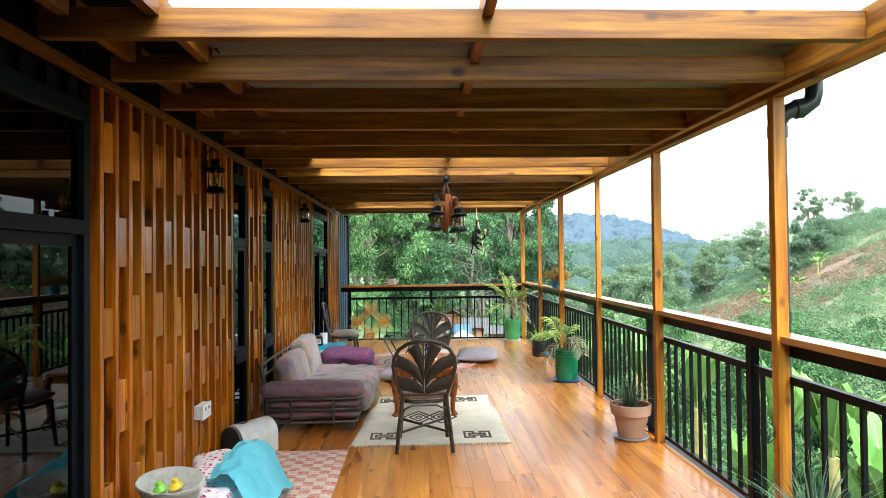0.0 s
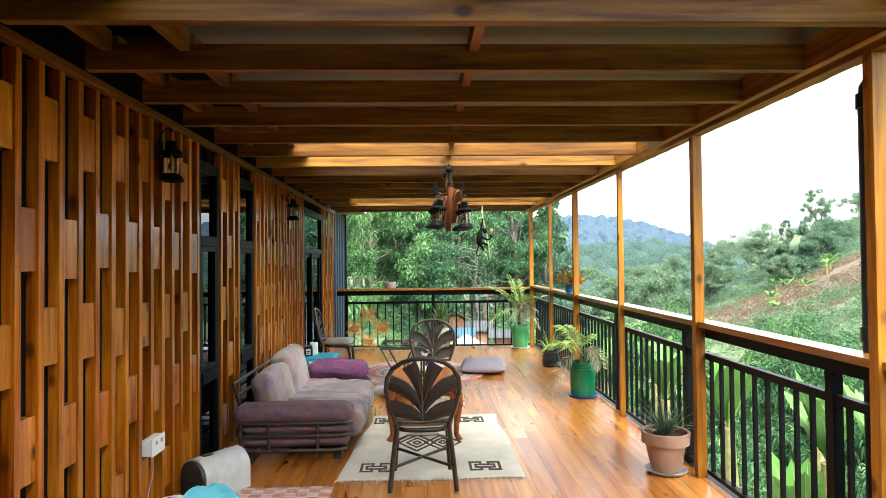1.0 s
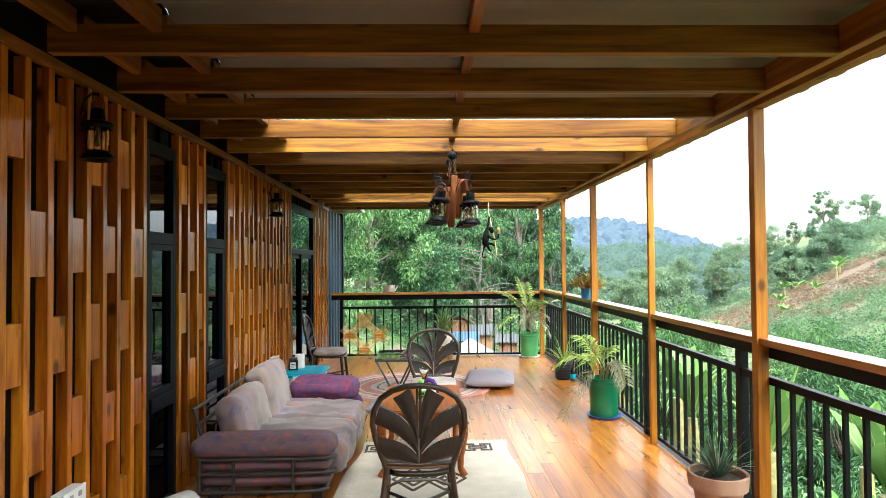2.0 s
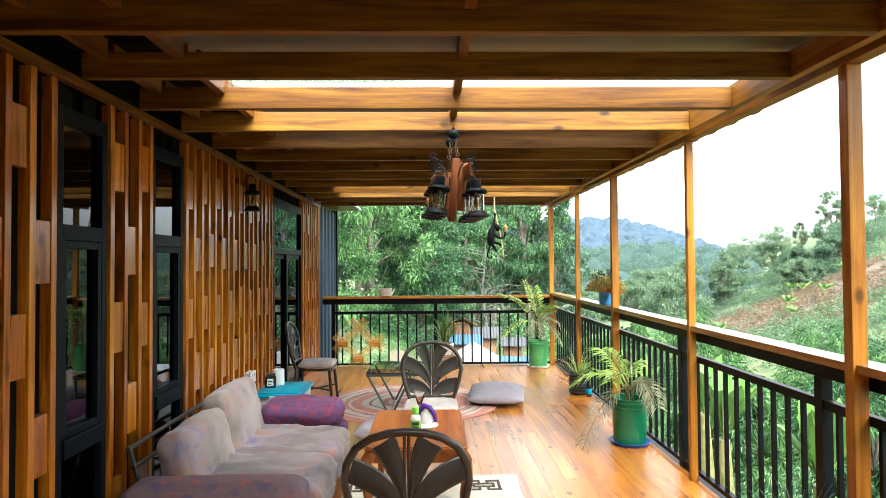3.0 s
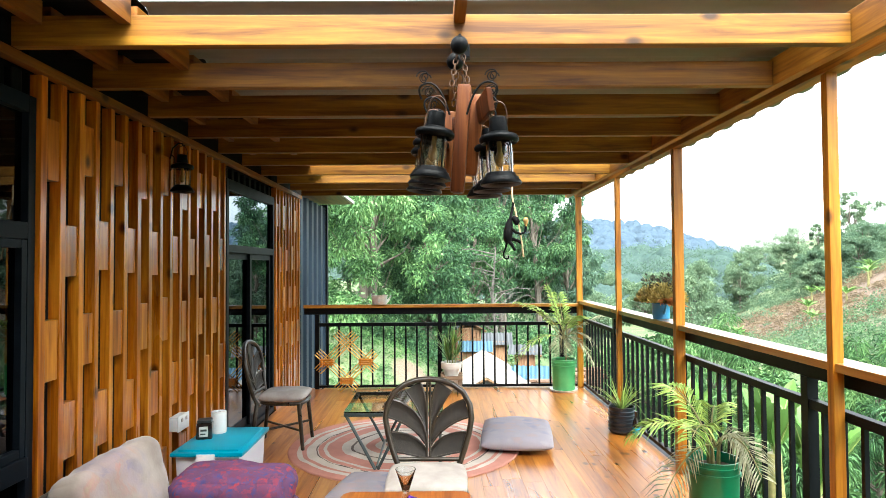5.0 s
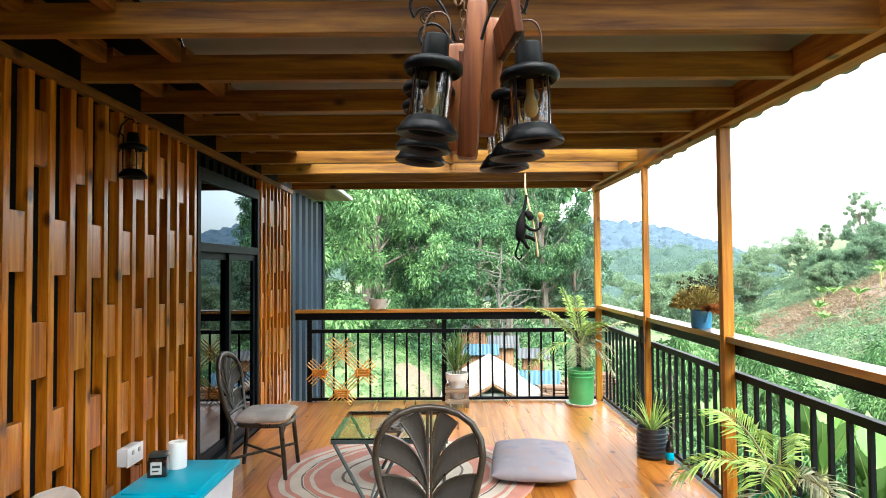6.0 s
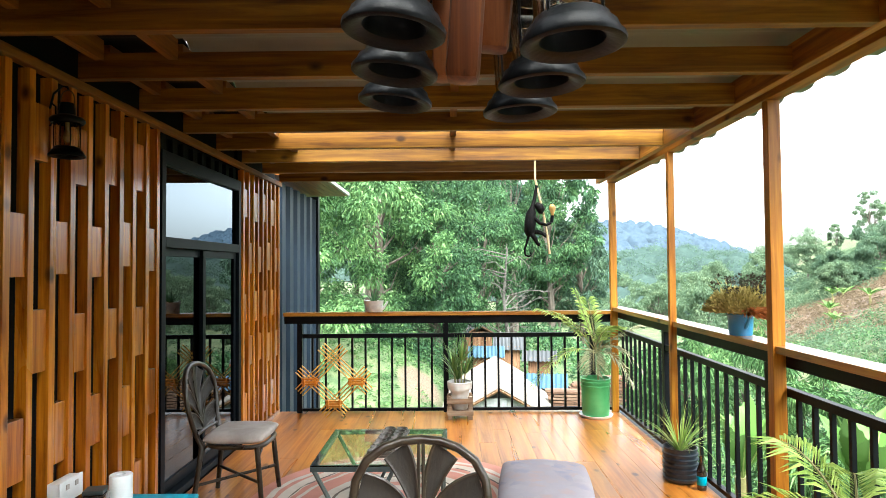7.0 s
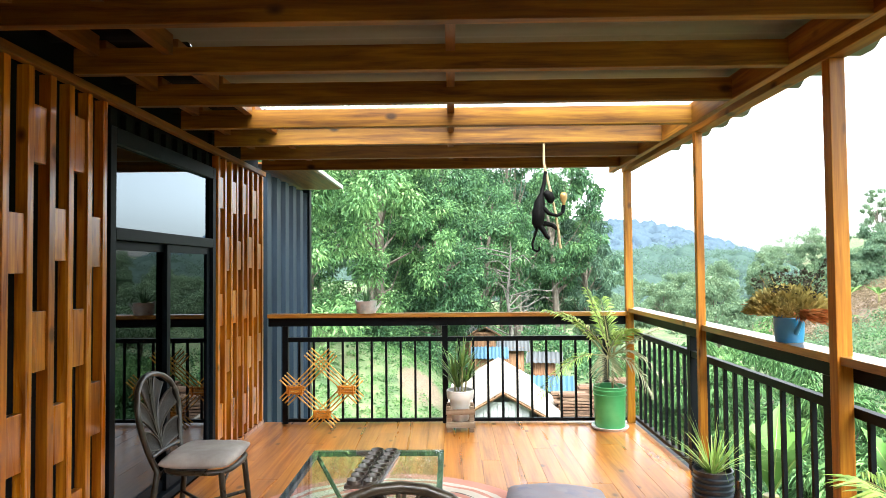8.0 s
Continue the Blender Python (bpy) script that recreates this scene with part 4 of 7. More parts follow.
# ---- sofa ----
def velvet(name, low, mid, high):
    """Worn velvet: a pale ground with patches of a faded blue and rust print."""
    m, n, l, p = mat(name)
    mp = coords(n, l)
    r = ramp(n, [(0.3, low), (0.5, mid), (0.72, high)])
    l.new(tex(n, l, mp, 3.2, 4.0).outputs[0], r.inputs[0])
    print_ = ramp(n, [(0.34, (0.12, 0.105, 0.24)), (0.44, (0.26, 0.19, 0.24)), (0.55, (0.30, 0.20, 0.20)), (0.62, (0.38, 0.14, 0.11)), (0.7, (0.35, 0.22, 0.12))])
    l.new(tex(n, l, mp, 9.0, 3.0, 0.5, 1.0).outputs[0], print_.inputs[0])
    where_ = ramp(n, [(0.46, (0, 0, 0)), (0.64, (0.7, 0.7, 0.7))])
    l.new(tex(n, l, mp, 2.3, 3.0).outputs[0], where_.inputs[0])
    l.new(mix(n, l, r.outputs[0], print_.outputs[0], where_.outputs[0]), p.inputs["Base Color"])
    p.inputs["Roughness"].default_value, p.inputs["Sheen Weight"].default_value = 0.95, 0.25
    bump(n, l, p, tex(n, l, mp, 90.0, 2.0).outputs[0], 0.3, 0.003)
    return m


BACK_CLOTH = velvet("sofa_velvet", (0.16, 0.122, 0.105), (0.26, 0.21, 0.18), (0.35, 0.29, 0.245))
SEAT_CLOTH = velvet("worn_seat_velvet", (0.085, 0.066, 0.063), (0.15, 0.118, 0.11), (0.22, 0.175, 0.16))


def floral(name, base, spots, size=7.0, amount=0.8):
    """A blotchy printed cloth: ragged petals, one tone to each, over a ground colour."""
    m, n, l, p = mat(name)
    mp = coords(n, l)
    warp_ = n.new("ShaderNodeMix")
    warp_.data_type, warp_.blend_type = "RGBA", "ADD"
    warp_.inputs[0].default_value = 0.09
    l.new(mp.outputs[0], warp_.inputs[6])
    l.new(tex(n, l, mp, size * 1.6, 3.0).outputs["Color"], warp_.inputs[7])
    v = n.new("ShaderNodeTexVoronoi")
    v.inputs["Scale"].default_value = size * 2.2
    l.new(warp_.outputs[2], v.inputs["Vector"])
    k = len(spots)
    r = ramp(n, [(i / k, c) for i, c in enumerate(spots)])
    l.new(v.outputs["Color"], r.inputs[0])
    keep = ramp(n, [(0.30, (amount, amount, amount)), (0.55, (amount * 0.35,) * 3)])
    l.new(v.outputs["Distance"], keep.inputs[0])
    l.new(mix(n, l, base, r.outputs[0], keep.outputs[0]), p.inputs["Base Color"])
    p.inputs["Roughness"].default_value = 0.9
    bump(n, l, p, tex(n, l, mp, 90.0).outputs[0], 0.3, 0.003)
    return m


FLORAL = floral("purple_floral", (0.10, 0.035, 0.085), [(0.016, 0.02, 0.085), (0.05, 0.045, 0.16), (0.11, 0.035, 0.10), (0.075, 0.026, 0.07), (0.34, 0.03, 0.045), (0.10, 0.03, 0.085), (0.035, 0.045, 0.17)], 15.0, 0.92)
FADED = floral("faded_floral", (0.14, 0.09, 0.10), [(0.05, 0.045, 0.11), (0.13, 0.085, 0.115), (0.19, 0.11, 0.12), (0.16, 0.10, 0.115), (0.33, 0.085, 0.07), (0.16, 0.10, 0.11), (0.08, 0.065, 0.15)], 9.0, 0.85)
TUBE = plain("dark_tube", (0.02, 0.018, 0.017), (0.05, 0.045, 0.04), 0.35, 0.0, 9.0, 0.1)
sofa = thing("sofa", "worn mauve floral sofa with loose cushions on a dark tube frame", "sofa", Matrix.Translation((0, 0, 0)))


def end_frame(y, out):
    bm = bmesh.new()
    for z in (0.31, 0.215, 0.10):
        front = 1.03 if z > 0.12 else 0.98
        tube(bm, [(0.20, y, z), (0.9, y, z), (front, y + out * -0.02, z), (front + 0.035, y - out * 0.09, z - 0.01)], 0.014, 8)
    for x in (0.20, 0.42, 0.80):
        tube(bm, [(x, y, 0.09), (x, y, 0.32)], 0.013, 7)
    return part("end_frame", bm, TUBE, sofa, "dark bent tube end frame", True)


end_frame(6.885, -1)
base = bmesh.new()
for x in (0.2, 1.0):
    tube(base, [(x, 6.95, 0.10), (x, 8.78, 0.10)], 0.016, 8)
for k in range(9):
    y = 7.0 + 0.215 * k
    tube(base, [(0.2, y, 0.105), (1.0, y, 0.105)], 0.009, 5)
part("base_frame", base, TUBE, sofa, smooth=True)
back = bmesh.new()
for x, z in ((0.08, 0.58), (0.11, 0.48), (0.15, 0.32)):
    tube(back, [(x, 7.10, z), (x, 8.86, z)], 0.013, 8)
for y in (7.12, 7.98, 8.84):
    tube(back, [(0.2, y, 0.1), (0.15, y, 0.34), (0.08, y, 0.585)], 0.013, 7)
part("back_frame", back, TUBE, sofa, smooth=True)
for x in (0.26, 0.94):
    for y in (7.0, 8.7):
        part("foot", bbox(x - 0.035, x + 0.035, y - 0.03, y + 0.03, 0.0, 0.088, 0.005), TUBE, sofa)
for k, (zc, h) in enumerate(((0.44, 0.41), (0.49, 0.46))):
    y0 = 7.11 + 0.70 * k
    part("seat_cushion", pad(bmesh.new(), 0.80, 0.675, 0.235, 0.07, pose(0.71, 7.10 + 0.677 * k + 0.338, 0.25, 0, 1.5, 0), 11 + k, 0.012, 0.09), SEAT_CLOTH, sofa, smooth=True)
    part("back_cushion", pad(bmesh.new(), 0.19, 0.70, h, 0.065, pose(0.335, y0 + 0.35, zc, 0, -14, 0), 17 + 3 * k, 0.012, 0.035), BACK_CLOTH, sofa, smooth=True)
part("arm_cushion", pad(bmesh.new(), 0.92, 0.25, 0.135, 0.066, pose(0.60, 6.995, 0.375), 5, 0.01, 0.03), FADED, sofa, "faded floral arm roll", True)
for z in (0.26, 0.165):
    part("side_pad", pad(bmesh.new(), 0.84, 0.14, 0.092, 0.045, pose(0.61, 6.985, z), 8 + z, 0.008, 0.02), FADED, sofa, "faded floral side pad", True)
part("arm_cushion", pad(bmesh.new(), 0.60, 0.32, 0.20, 0.09, pose(0.735, 8.54, 0.437, 4, 0, 0), 21, 0.008, 0.06), FLORAL, sofa, "purple and red floral arm roll", True)
part("side_pad", pad(bmesh.new(), 0.80, 0.16, 0.25, 0.06, pose(0.66, 8.62, 0.235), 8, 0.01, 0.02), FLORAL, sofa)

# ---- cream rug with dark motifs and fringe ----
RUG = plain("cream_wool", (0.46, 0.42, 0.33), (0.61, 0.56, 0.46), 0.95, 0.0, 5.0, 0.6, 0.0, (1, 1, 1), 0.006)
MOTIF = plain("brown_wool", (0.035, 0.025, 0.02), (0.08, 0.06, 0.045), 0.95, 0.0, 30.0, 0.5)
rug = thing("rug", "cream woven rug with dark brown key motifs and a fringe", "rug")
RX0, RX1, RY0, RY1 = 1.0, 2.36, 6.46, 8.30


def slab(bm, x0, x1, y0, y1, z0, z1, wave=0.0, n=24, seed=0.0, shear=0.0, taper=0.0):
    """A soft flat cloth with wandering edges."""
    top, low = [], []
    for i in range(n + 1):
        for j in range(n + 1):
            u, v = i / n, j / n
            x = x0 + (x1 - x0) * u + wave * noise.noise((seed, v * 3, 1)) * (1 if u > 0.5 else -1) * abs(2 * u - 1) + shear * v + taper * v * (1 - u)
            y = y0 + (y1 - y0) * v + wave * noise.noise((u * 3, seed, 5)) * abs(2 * v - 1)
            e = 0.4 if i in (0, n) or j in (0, n) else 1.0
            top.append(bm.verts.new((x, y, z0 + (z1 - z0) * e + 0.0035 * noise.noise((x * 3, y * 3, seed)))))
    edge = [i * (n + 1) for i in range(n + 1)] + [n * (n + 1) + j for j in range(1, n + 1)] + [i * (n + 1) + n for i in range(n - 1, -1, -1)] + [j for j in range(n - 1, 0, -1)]
    for i in range(n):
        for j in range(n):
            a = i * (n + 1) + j
            bm.faces.new((top[a], top[a + n + 1], top[a + n + 2], top[a + 1]))
    low = [bm.verts.new((top[k].co.x, top[k].co.y, z0)) for k in edge]
    for k in range(len(edge)):
        q = (k + 1) % len(edge)
        bm.faces.new((top[edge[q]], top[edge[k]], low[k], low[q]))
    return bm


part("cloth", slab(bmesh.new(), RX0, RX1, RY0, RY1, 0.001, 0.014, 0.035, 24, 2.0, 0.0, 0.12), RUG, rug, smooth=True)


def key_motif(cx, cy, w, d):
    """A blocky double-H outline, as dark strips lying in the weave."""
    rows = ["XXXXX..XXXXX", "X...X..X...X", "X.XXXXXXXX.X", "X.X......X.X", "X.XXXXXXXX.X", "X...X..X...X", "XXXXX..XXXXX"]
    bm = bmesh.new()
    cw, ch = w / 12, d / 7
    for r, line in enumerate(rows):
        c = 0
        while c < 12:
            if line[c] == "X":
                e = c
                while e < 12 and line[e] == "X":
                    e += 1
                box(bm, cx - w / 2 + c * cw, cx - w / 2 + e * cw, cy - d / 2 + r * ch, cy - d / 2 + (r + 1) * ch * 1.0, 0.006, 0.0172)
                c = e
            else:
                c += 1
    return part("motif", bm, MOTIF, rug, "dark brown woven motif")


for cx in (1.27, 2.09):
    key_motif(cx, 6.70, 0.24, 0.2)
    key_motif(cx, 8.08, 0.24, 0.2)
dia = bmesh.new()
for cx in (1.57, 1.79):
    for s in (0.11, 0.065, 0.025):
        for a in range(4):
            m = pose(cx, 7.33, 0, 0, 0, 45 + 90 * a)
            box(dia, -s, s, s - 0.012, s + 0.008, 0.006, 0.0172, 0, Matrix.Translation((cx, 7.33, 0)) @ Matrix.Diagonal((1, 1.5, 1, 1)) @ pose(0, 0, 0, 0, 0, 45 + 90 * a))
part("motif", dia, MOTIF, rug, "dark brown diamond motif")
for y, s in ((RY0, -1), (RY1, 1)):
    fr = bmesh.new()
    for k in range(90):
        left = RX0 + (0.13 if s > 0 else 0.01)
        x = left + (RX1 - left - 0.01) * k / 89
        a = Vector((x, y + s * -0.01, 0.008))
        b = a + Vector((rnd.uniform(-0.02, 0.02), s * rnd.uniform(0.03, 0.07), -0.004))
        tube(fr, [a, (a + b) / 2 + Vector((0, 0, 0.004)), b], [0.004, 0.0035, 0.002], 4)
    part("fringe", fr, RUG, rug, "cream knotted fringe")

# ---- round braided mat ----
mm, mn, ml, mp_ = mat("braided_rings")
tc = mn.new("ShaderNodeTexCoord")
ln = mn.new("ShaderNodeVectorMath")
ln.operation = "LENGTH"
nz = tex(mn, ml, coords(mn, ml), 1.5, 2.0)
warp = mn.new("ShaderNodeMath")
warp.operation = "MULTIPLY_ADD"
warp.inputs[1].default_value = 0.16
ml.new(tc.outputs["Object"], ln.inputs[0])
ml.new(nz.outputs[0], warp.inputs[0])
ml.new(ln.outputs["Value"], warp.inputs[2])
off = mn.new("ShaderNodeMath")
off.operation = "SUBTRACT"
off.inputs[1].default_value = 0.08
ml.new(warp.outputs[0], off.inputs[0])
CREAM, PINK, INK = (0.62, 0.55, 0.47), (0.56, 0.25, 0.19), (0.16, 0.12, 0.10)
rings = [(0.0, PINK), (0.16, CREAM), (0.25, PINK), (0.33, CREAM), (0.43, INK), (0.45, CREAM), (0.53, PINK), (0.66, CREAM), (0.69, PINK), (0.735, CREAM), (0.745, INK), (0.757, CREAM), (0.83, PINK), (0.86, CREAM), (0.9, PINK)]
rr = ramp(mn, rings)
rr.color_ramp.interpolation = "CONSTANT"
ml.new(off.outputs[0], rr.inputs[0])
fade = ramp(mn, [(0.3, (0.75, 0.72, 0.7)), (0.65, (1, 1, 1))])
ml.new(tex(mn, ml, coords(mn, ml), 6.0, 4.0).outputs[0], fade.inputs[0])
ml.new(mix(mn, ml, rr.outputs[0], fade.outputs[0], 0.7, "MULTIPLY"), mp_.inputs["Base Color"])
mp_.inputs["Roughness"].default_value = 0.95
bm = bmesh.new()
prof = [(0.0, 0.012)]
for k in range(1, 41):
    r = 1.0 * k / 40
    prof += [(r - 0.012, 0.012 + 0.0015), (r - 0.003, 0.0085)]
prof.append((1.0, 0.001))
lathe(bm, prof[::-1], 72)
rmat = part("round_mat", bm, mm, None, smooth=True)
rmat.location = (1.49, 10.80, 0.0)
tagged(rmat, "round braided mat with faded pink and cream rings", "mat")

# ---- red and cream checked mat ----
cm, cn2, cl2, cp2 = mat("checked_weave")
cmp_ = coords(cn2, cl2, (1, 1, 1))
br = cn2.new("ShaderNodeTexBrick")
br.inputs["Color1"].default_value, br.inputs["Color2"].default_value = (0.42, 0.11, 0.08, 1), (0.53, 0.45, 0.38, 1)
br.inputs["Mortar"].default_value = (0.62, 0.54, 0.44, 1)
br.inputs["Scale"].default_value, br.inputs["Mortar Size"].default_value = 5.5, 0.045
br.inputs["Brick Width"].default_value, br.inputs["Row Height"].default_value = 0.62, 0.3
cl2.new(cmp_.outputs[0], br.inputs["Vector"])
ck = cn2.new("ShaderNodeTexChecker")
ck.inputs["Scale"].default_value = 13.0
ck.inputs["Color1"].default_value, ck.inputs["Color2"].default_value = (0.50, 0.42, 0.35, 1), (0.40, 0.10, 0.075, 1)
cl2.new(cmp_.outputs[0], ck.inputs["Vector"])
cl2.new(mix(cn2, cl2, br.outputs["Color"], ck.outputs["Color"], 0.62), cp2.inputs["Base Color"])
cp2.inputs["Roughness"].default_value = 0.9
bump(cn2, cl2, cp2, br.outputs["Fac"], 0.4, 0.004)
tagged(part("checked_mat", slab(bmesh.new(), 0.12, 1.0, 4.4, 6.36, 0.001, 0.011, 0.012, 20, 4.0), cm, None, smooth=True), "red and cream checked woven floor mat", "mat")

# ---- wooden coffee table ----
RED = wood("red_varnished_wood", (0.17, 0.042, 0.006), (0.29, 0.082, 0.012), (0.37, 0.12, 0.02), "y", (0.3, 0.5), 0.0, 0.1, False)
ct = thing("coffee_table", "red-brown varnished coffee table with curved legs on the rug", "table")
top = bmesh.new()
pts = []
for cx, cy, a0 in ((1.885, 8.24, 0), (1.385, 8.24, 90), (1.385, 7.40, 180), (1.885, 7.40, 270)):
    for k in range(5):
        a = radians(a0 + 22.5 * k)
        pts.append((cx + 0.06 * math.cos(a), cy + 0.06 * math.sin(a)))
lo = [top.verts.new((x, y, 0.465)) for x, y in pts]
hi = [top.verts.new((x, y, 0.498)) for x, y in pts]
top.faces.new(lo[::-1])
top.faces.new(hi)
for k in range(len(pts)):
    q = (k + 1) % len(pts)
    top.faces.new((lo[k], lo[q], hi[q], hi[k]))
bmesh.ops.bevel(top, geom=[e for e in top.edges if abs(e.verts[0].co.z - e.verts[1].co.z) < 1e-4], offset=0.01, segments=3, affect="EDGES")
part("tabletop", top, RED, ct, smooth=True)
for a, b in (((1.38, 1.89), (7.385, 7.405)), ((1.38, 1.89), (8.235, 8.255)), ((1.36, 1.38), (7.406, 8.234)), ((1.89, 1.91), (7.406, 8.234))):
    part("apron", bbox(a[0], a[1], b[0], b[1], 0.395, 0.464, 0.004), RED, ct)
for sx, x in ((-1, 1.365), (1, 1.905)):
    for sy, y in ((-1, 7.395), (1, 8.245)):
        bm = bmesh.new()
        path = [(x, y, 0.46), (x + sx * 0.025, y + sy * 0.012, 0.41), (x + sx * 0.03, y + sy * 0.015, 0.32), (x + sx * 0.008, y + sy * 0.004, 0.16), (x + sx * 0.005, y, 0.07), (x + sx * 0.035, y + sy * 0.012, 0.013)]
        tube(bm, path, [0.034, 0.04, 0.036, 0.027, 0.024, 0.03], 8)
        part("leg", bm, RED, ct, smooth=True)

WHITE = plain("white_plastic", (0.66, 0.66, 0.65), (0.78, 0.78, 0.77), 0.35, 0.0, 6.0, 0.02)
LIME = plain("lime_plastic", (0.16, 0.5, 0.03), (0.24, 0.62, 0.05), 0.35, 0.0, 6.0, 0.02)
PURPLE = plain("purple_plastic", (0.06, 0.012, 0.2), (0.1, 0.025, 0.3), 0.25, 0.0, 6.0, 0.02)
INKM = plain("dark_print", (0.015, 0.018, 0.015), (0.04, 0.045, 0.04), 0.5)
bt = thing("squeeze_bottle", "white squeeze bottle with a lime cap and label on the table", "bottle", Matrix.Translation((1.625, 7.68, 0.498)))
part("body", lathe(bmesh.new(), [(0.0, 0.001), (0.032, 0.001), (0.034, 0.008), (0.034, 0.085), (0.03, 0.105), (0.017, 0.115), (0.0, 0.115)], 20), WHITE, bt, smooth=True)
part("cap", lathe(bmesh.new(), [(0.0, 0.116), (0.022, 0.116), (0.022, 0.155), (0.017, 0.162), (0.0, 0.163)], 18), LIME, bt, "lime green cap", True)
part("label", lathe(bmesh.new(), [(0.0345, 0.02), (0.0352, 0.021), (0.0352, 0.078), (0.0345, 0.079)], 20), LIME, bt, "lime label")
part("print", bbox(-0.022, 0.022, -0.0375, -0.0345, 0.052, 0.070), INKM, bt)
part("print", bbox(-0.018, 0.018, -0.0375, -0.0345, 0.032, 0.042), INKM, bt)
ir = thing("hand_iron", "white and purple hand iron standing on the table", "iron", pose(1.69, 7.83, 0.498))
part("sole", lathe(bmesh.new(), [(0.0, 0.001), (0.08, 0.001), (0.083, 0.008), (0.07, 0.016), (0.0, 0.018)], 28), WHITE, ir, smooth=True)
bm = lathe(bmesh.new(), [(0.0, 0.017), (0.05, 0.019), (0.052, 0.04), (0.042, 0.09), (0.025, 0.13), (0.0, 0.14)], 24)
bmesh.ops.transform(bm, matrix=Matrix.Diagonal((1.0, 0.7, 1.0, 1)), verts=bm.verts[:])
part("body", bm, WHITE, ir, smooth=True)
part("handle", tube(bmesh.new(), [(-0.05, -0.01, 0.05), (-0.045, -0.015, 0.1), (-0.015, -0.02, 0.14), (0.025, -0.02, 0.125), (0.055, -0.015, 0.08), (0.066, -0.01, 0.03)], [0.012, 0.016, 0.018, 0.018, 0.015, 0.01], 10), PURPLE, ir, "purple handle", True)
hg = thing("hourglass_cup", "clear hourglass-shaped glass holding a pale drink", "glass", Matrix.Translation((1.645, 8.03, 0.498)))
part("bowl", lathe(bmesh.new(), [(0.0, 0.001), (0.034, 0.001), (0.03, 0.02), (0.012, 0.085), (0.016, 0.10), (0.045, 0.19), (0.042, 0.19), (0.013, 0.105), (0.0, 0.1)], 22), glass("cup_glass", (0.93, 0.96, 0.96), 0.06), hg, smooth=True)

# ---- folding glass table with a game board ----
gt = thing("glass_table", "folding glass table with a dark frame on the round mat", "table")
TGLASS = glass("table_glass", (0.92, 0.98, 0.98))
part("glass_top", bbox(1.06, 1.825, 10.10, 10.89, 0.447, 0.455, 0.002), TGLASS, gt, "green-edged clear glass")
TFRAME = plain("green_black_steel", (0.03, 0.045, 0.045), (0.06, 0.08, 0.08), 0.35)
for a in ((1.06, 1.825, 10.10, 10.13), (1.06, 1.825, 10.86, 10.89), (1.06, 1.09, 10.131, 10.859), (1.795, 1.825, 10.131, 10.859)):
    part("top_rail", bbox(*a, 0.418, 0.446, 0.003), TFRAME, gt)
for y in (10.115, 10.875):
    for a, b in (((1.08, 0.42), (1.30, 0.014)), ((1.52, 0.42), (1.32, 0.014)), ((1.80, 0.42), (1.80, 0.014))):
        part("leg", tube(bmesh.new(), [(a[0], y, a[1]), (b[0], y, b[1])], 0.013, 6), TFRAME, gt, smooth=True)
for x in (1.31, 1.80):
    part("spreader", tube(bmesh.new(), [(x, 10.12, 0.03), (x, 10.87, 0.03)], 0.009, 6), TFRAME, gt, smooth=True)
BOARD = plain("dark_board", (0.05, 0.035, 0.03), (0.1, 0.075, 0.06), 0.35, 0.0, 20.0, 0.2, 0.3)
gb = bmesh.new()
w, nx, ny = 0.064, 2, 8
box(gb, -0.085, 0.085, -0.29, 0.29, 0.0, 0.016, 0.003)
for i in range(nx):
    for j in range(ny):
        lathe(gb, [(0.039, 0.0165), (0.037, 0.036), (0.033, 0.036), (0.024, 0.018), (0.0, 0.0165)], 14, (-0.041 + 0.082 * i, -0.252 + 0.072 * j, 0))
gbo = tagged(part("game_board", gb, BOARD, None, smooth=True), "dark carved wooden game board with two rows of pits", "game board")
gbo.matrix_basis = pose(1.46, 10.52, 0.4555, 0, 0, -6)

# ---- floor cushions ----
GREYPAD = floral("faded_lilac_print", (0.30, 0.27, 0.30), [(0.17, 0.17, 0.26), (0.29, 0.27, 0.32), (0.34, 0.31, 0.33), (0.30, 0.27, 0.31), (0.37, 0.26, 0.24), (0.31, 0.28, 0.32), (0.20, 0.20, 0.29)], 6.0, 0.75)
for m, seed, size, lab in ((pose(2.48, 10.84, 0.012, 0, 0, -7), 5, (0.62, 0.86, 0.15), "lilac-grey stuffed floor cushion on the boards"), (pose(1.32, 9.42, 0.0, 0, 0, -12), 9, (0.46, 0.62, 0.16), "lilac-grey stuffed floor cushion beside the chair")):
    ob = part("floor_cushion", cushion(bmesh.new(), *size, None, 18, 18, 0.42, seed), GREYPAD, None, smooth=True)
    ob.matrix_basis = m
    tagged(ob, lab, "cushion", "floor cushions")

# ---- storage box and what stands on it ----
TURQ = plain("turquoise_plastic", (0.0, 0.24, 0.36), (0.003, 0.34, 0.48), 0.35, 0.0, 4.0, 0.02, 0.0, spec=0.3)
MILK = plain("milky_plastic", (0.55, 0.56, 0.60), (0.68, 0.69, 0.72), 0.35, 0.0, 3.0, 0.03)
sb = thing("storage_box", "milky plastic storage box with a turquoise lid beside the sofa", "storage box")
bm = bmesh.new()
box(bm, 0.19, 0.58, 9.11, 9.67, 0.0, 0.425, 0.012)
for v in bm.verts:
    if v.co.z < 0.2:
        v.co.x += (0.385 - v.co.x) * 0.1
        v.co.y += (9.39 - v.co.y) * 0.06
part("tub", bm, MILK, sb, smooth=True)
lid = bmesh.new()
box(lid, 0.165, 0.605, 9.085, 9.695, 0.426, 0.452, 0.01)
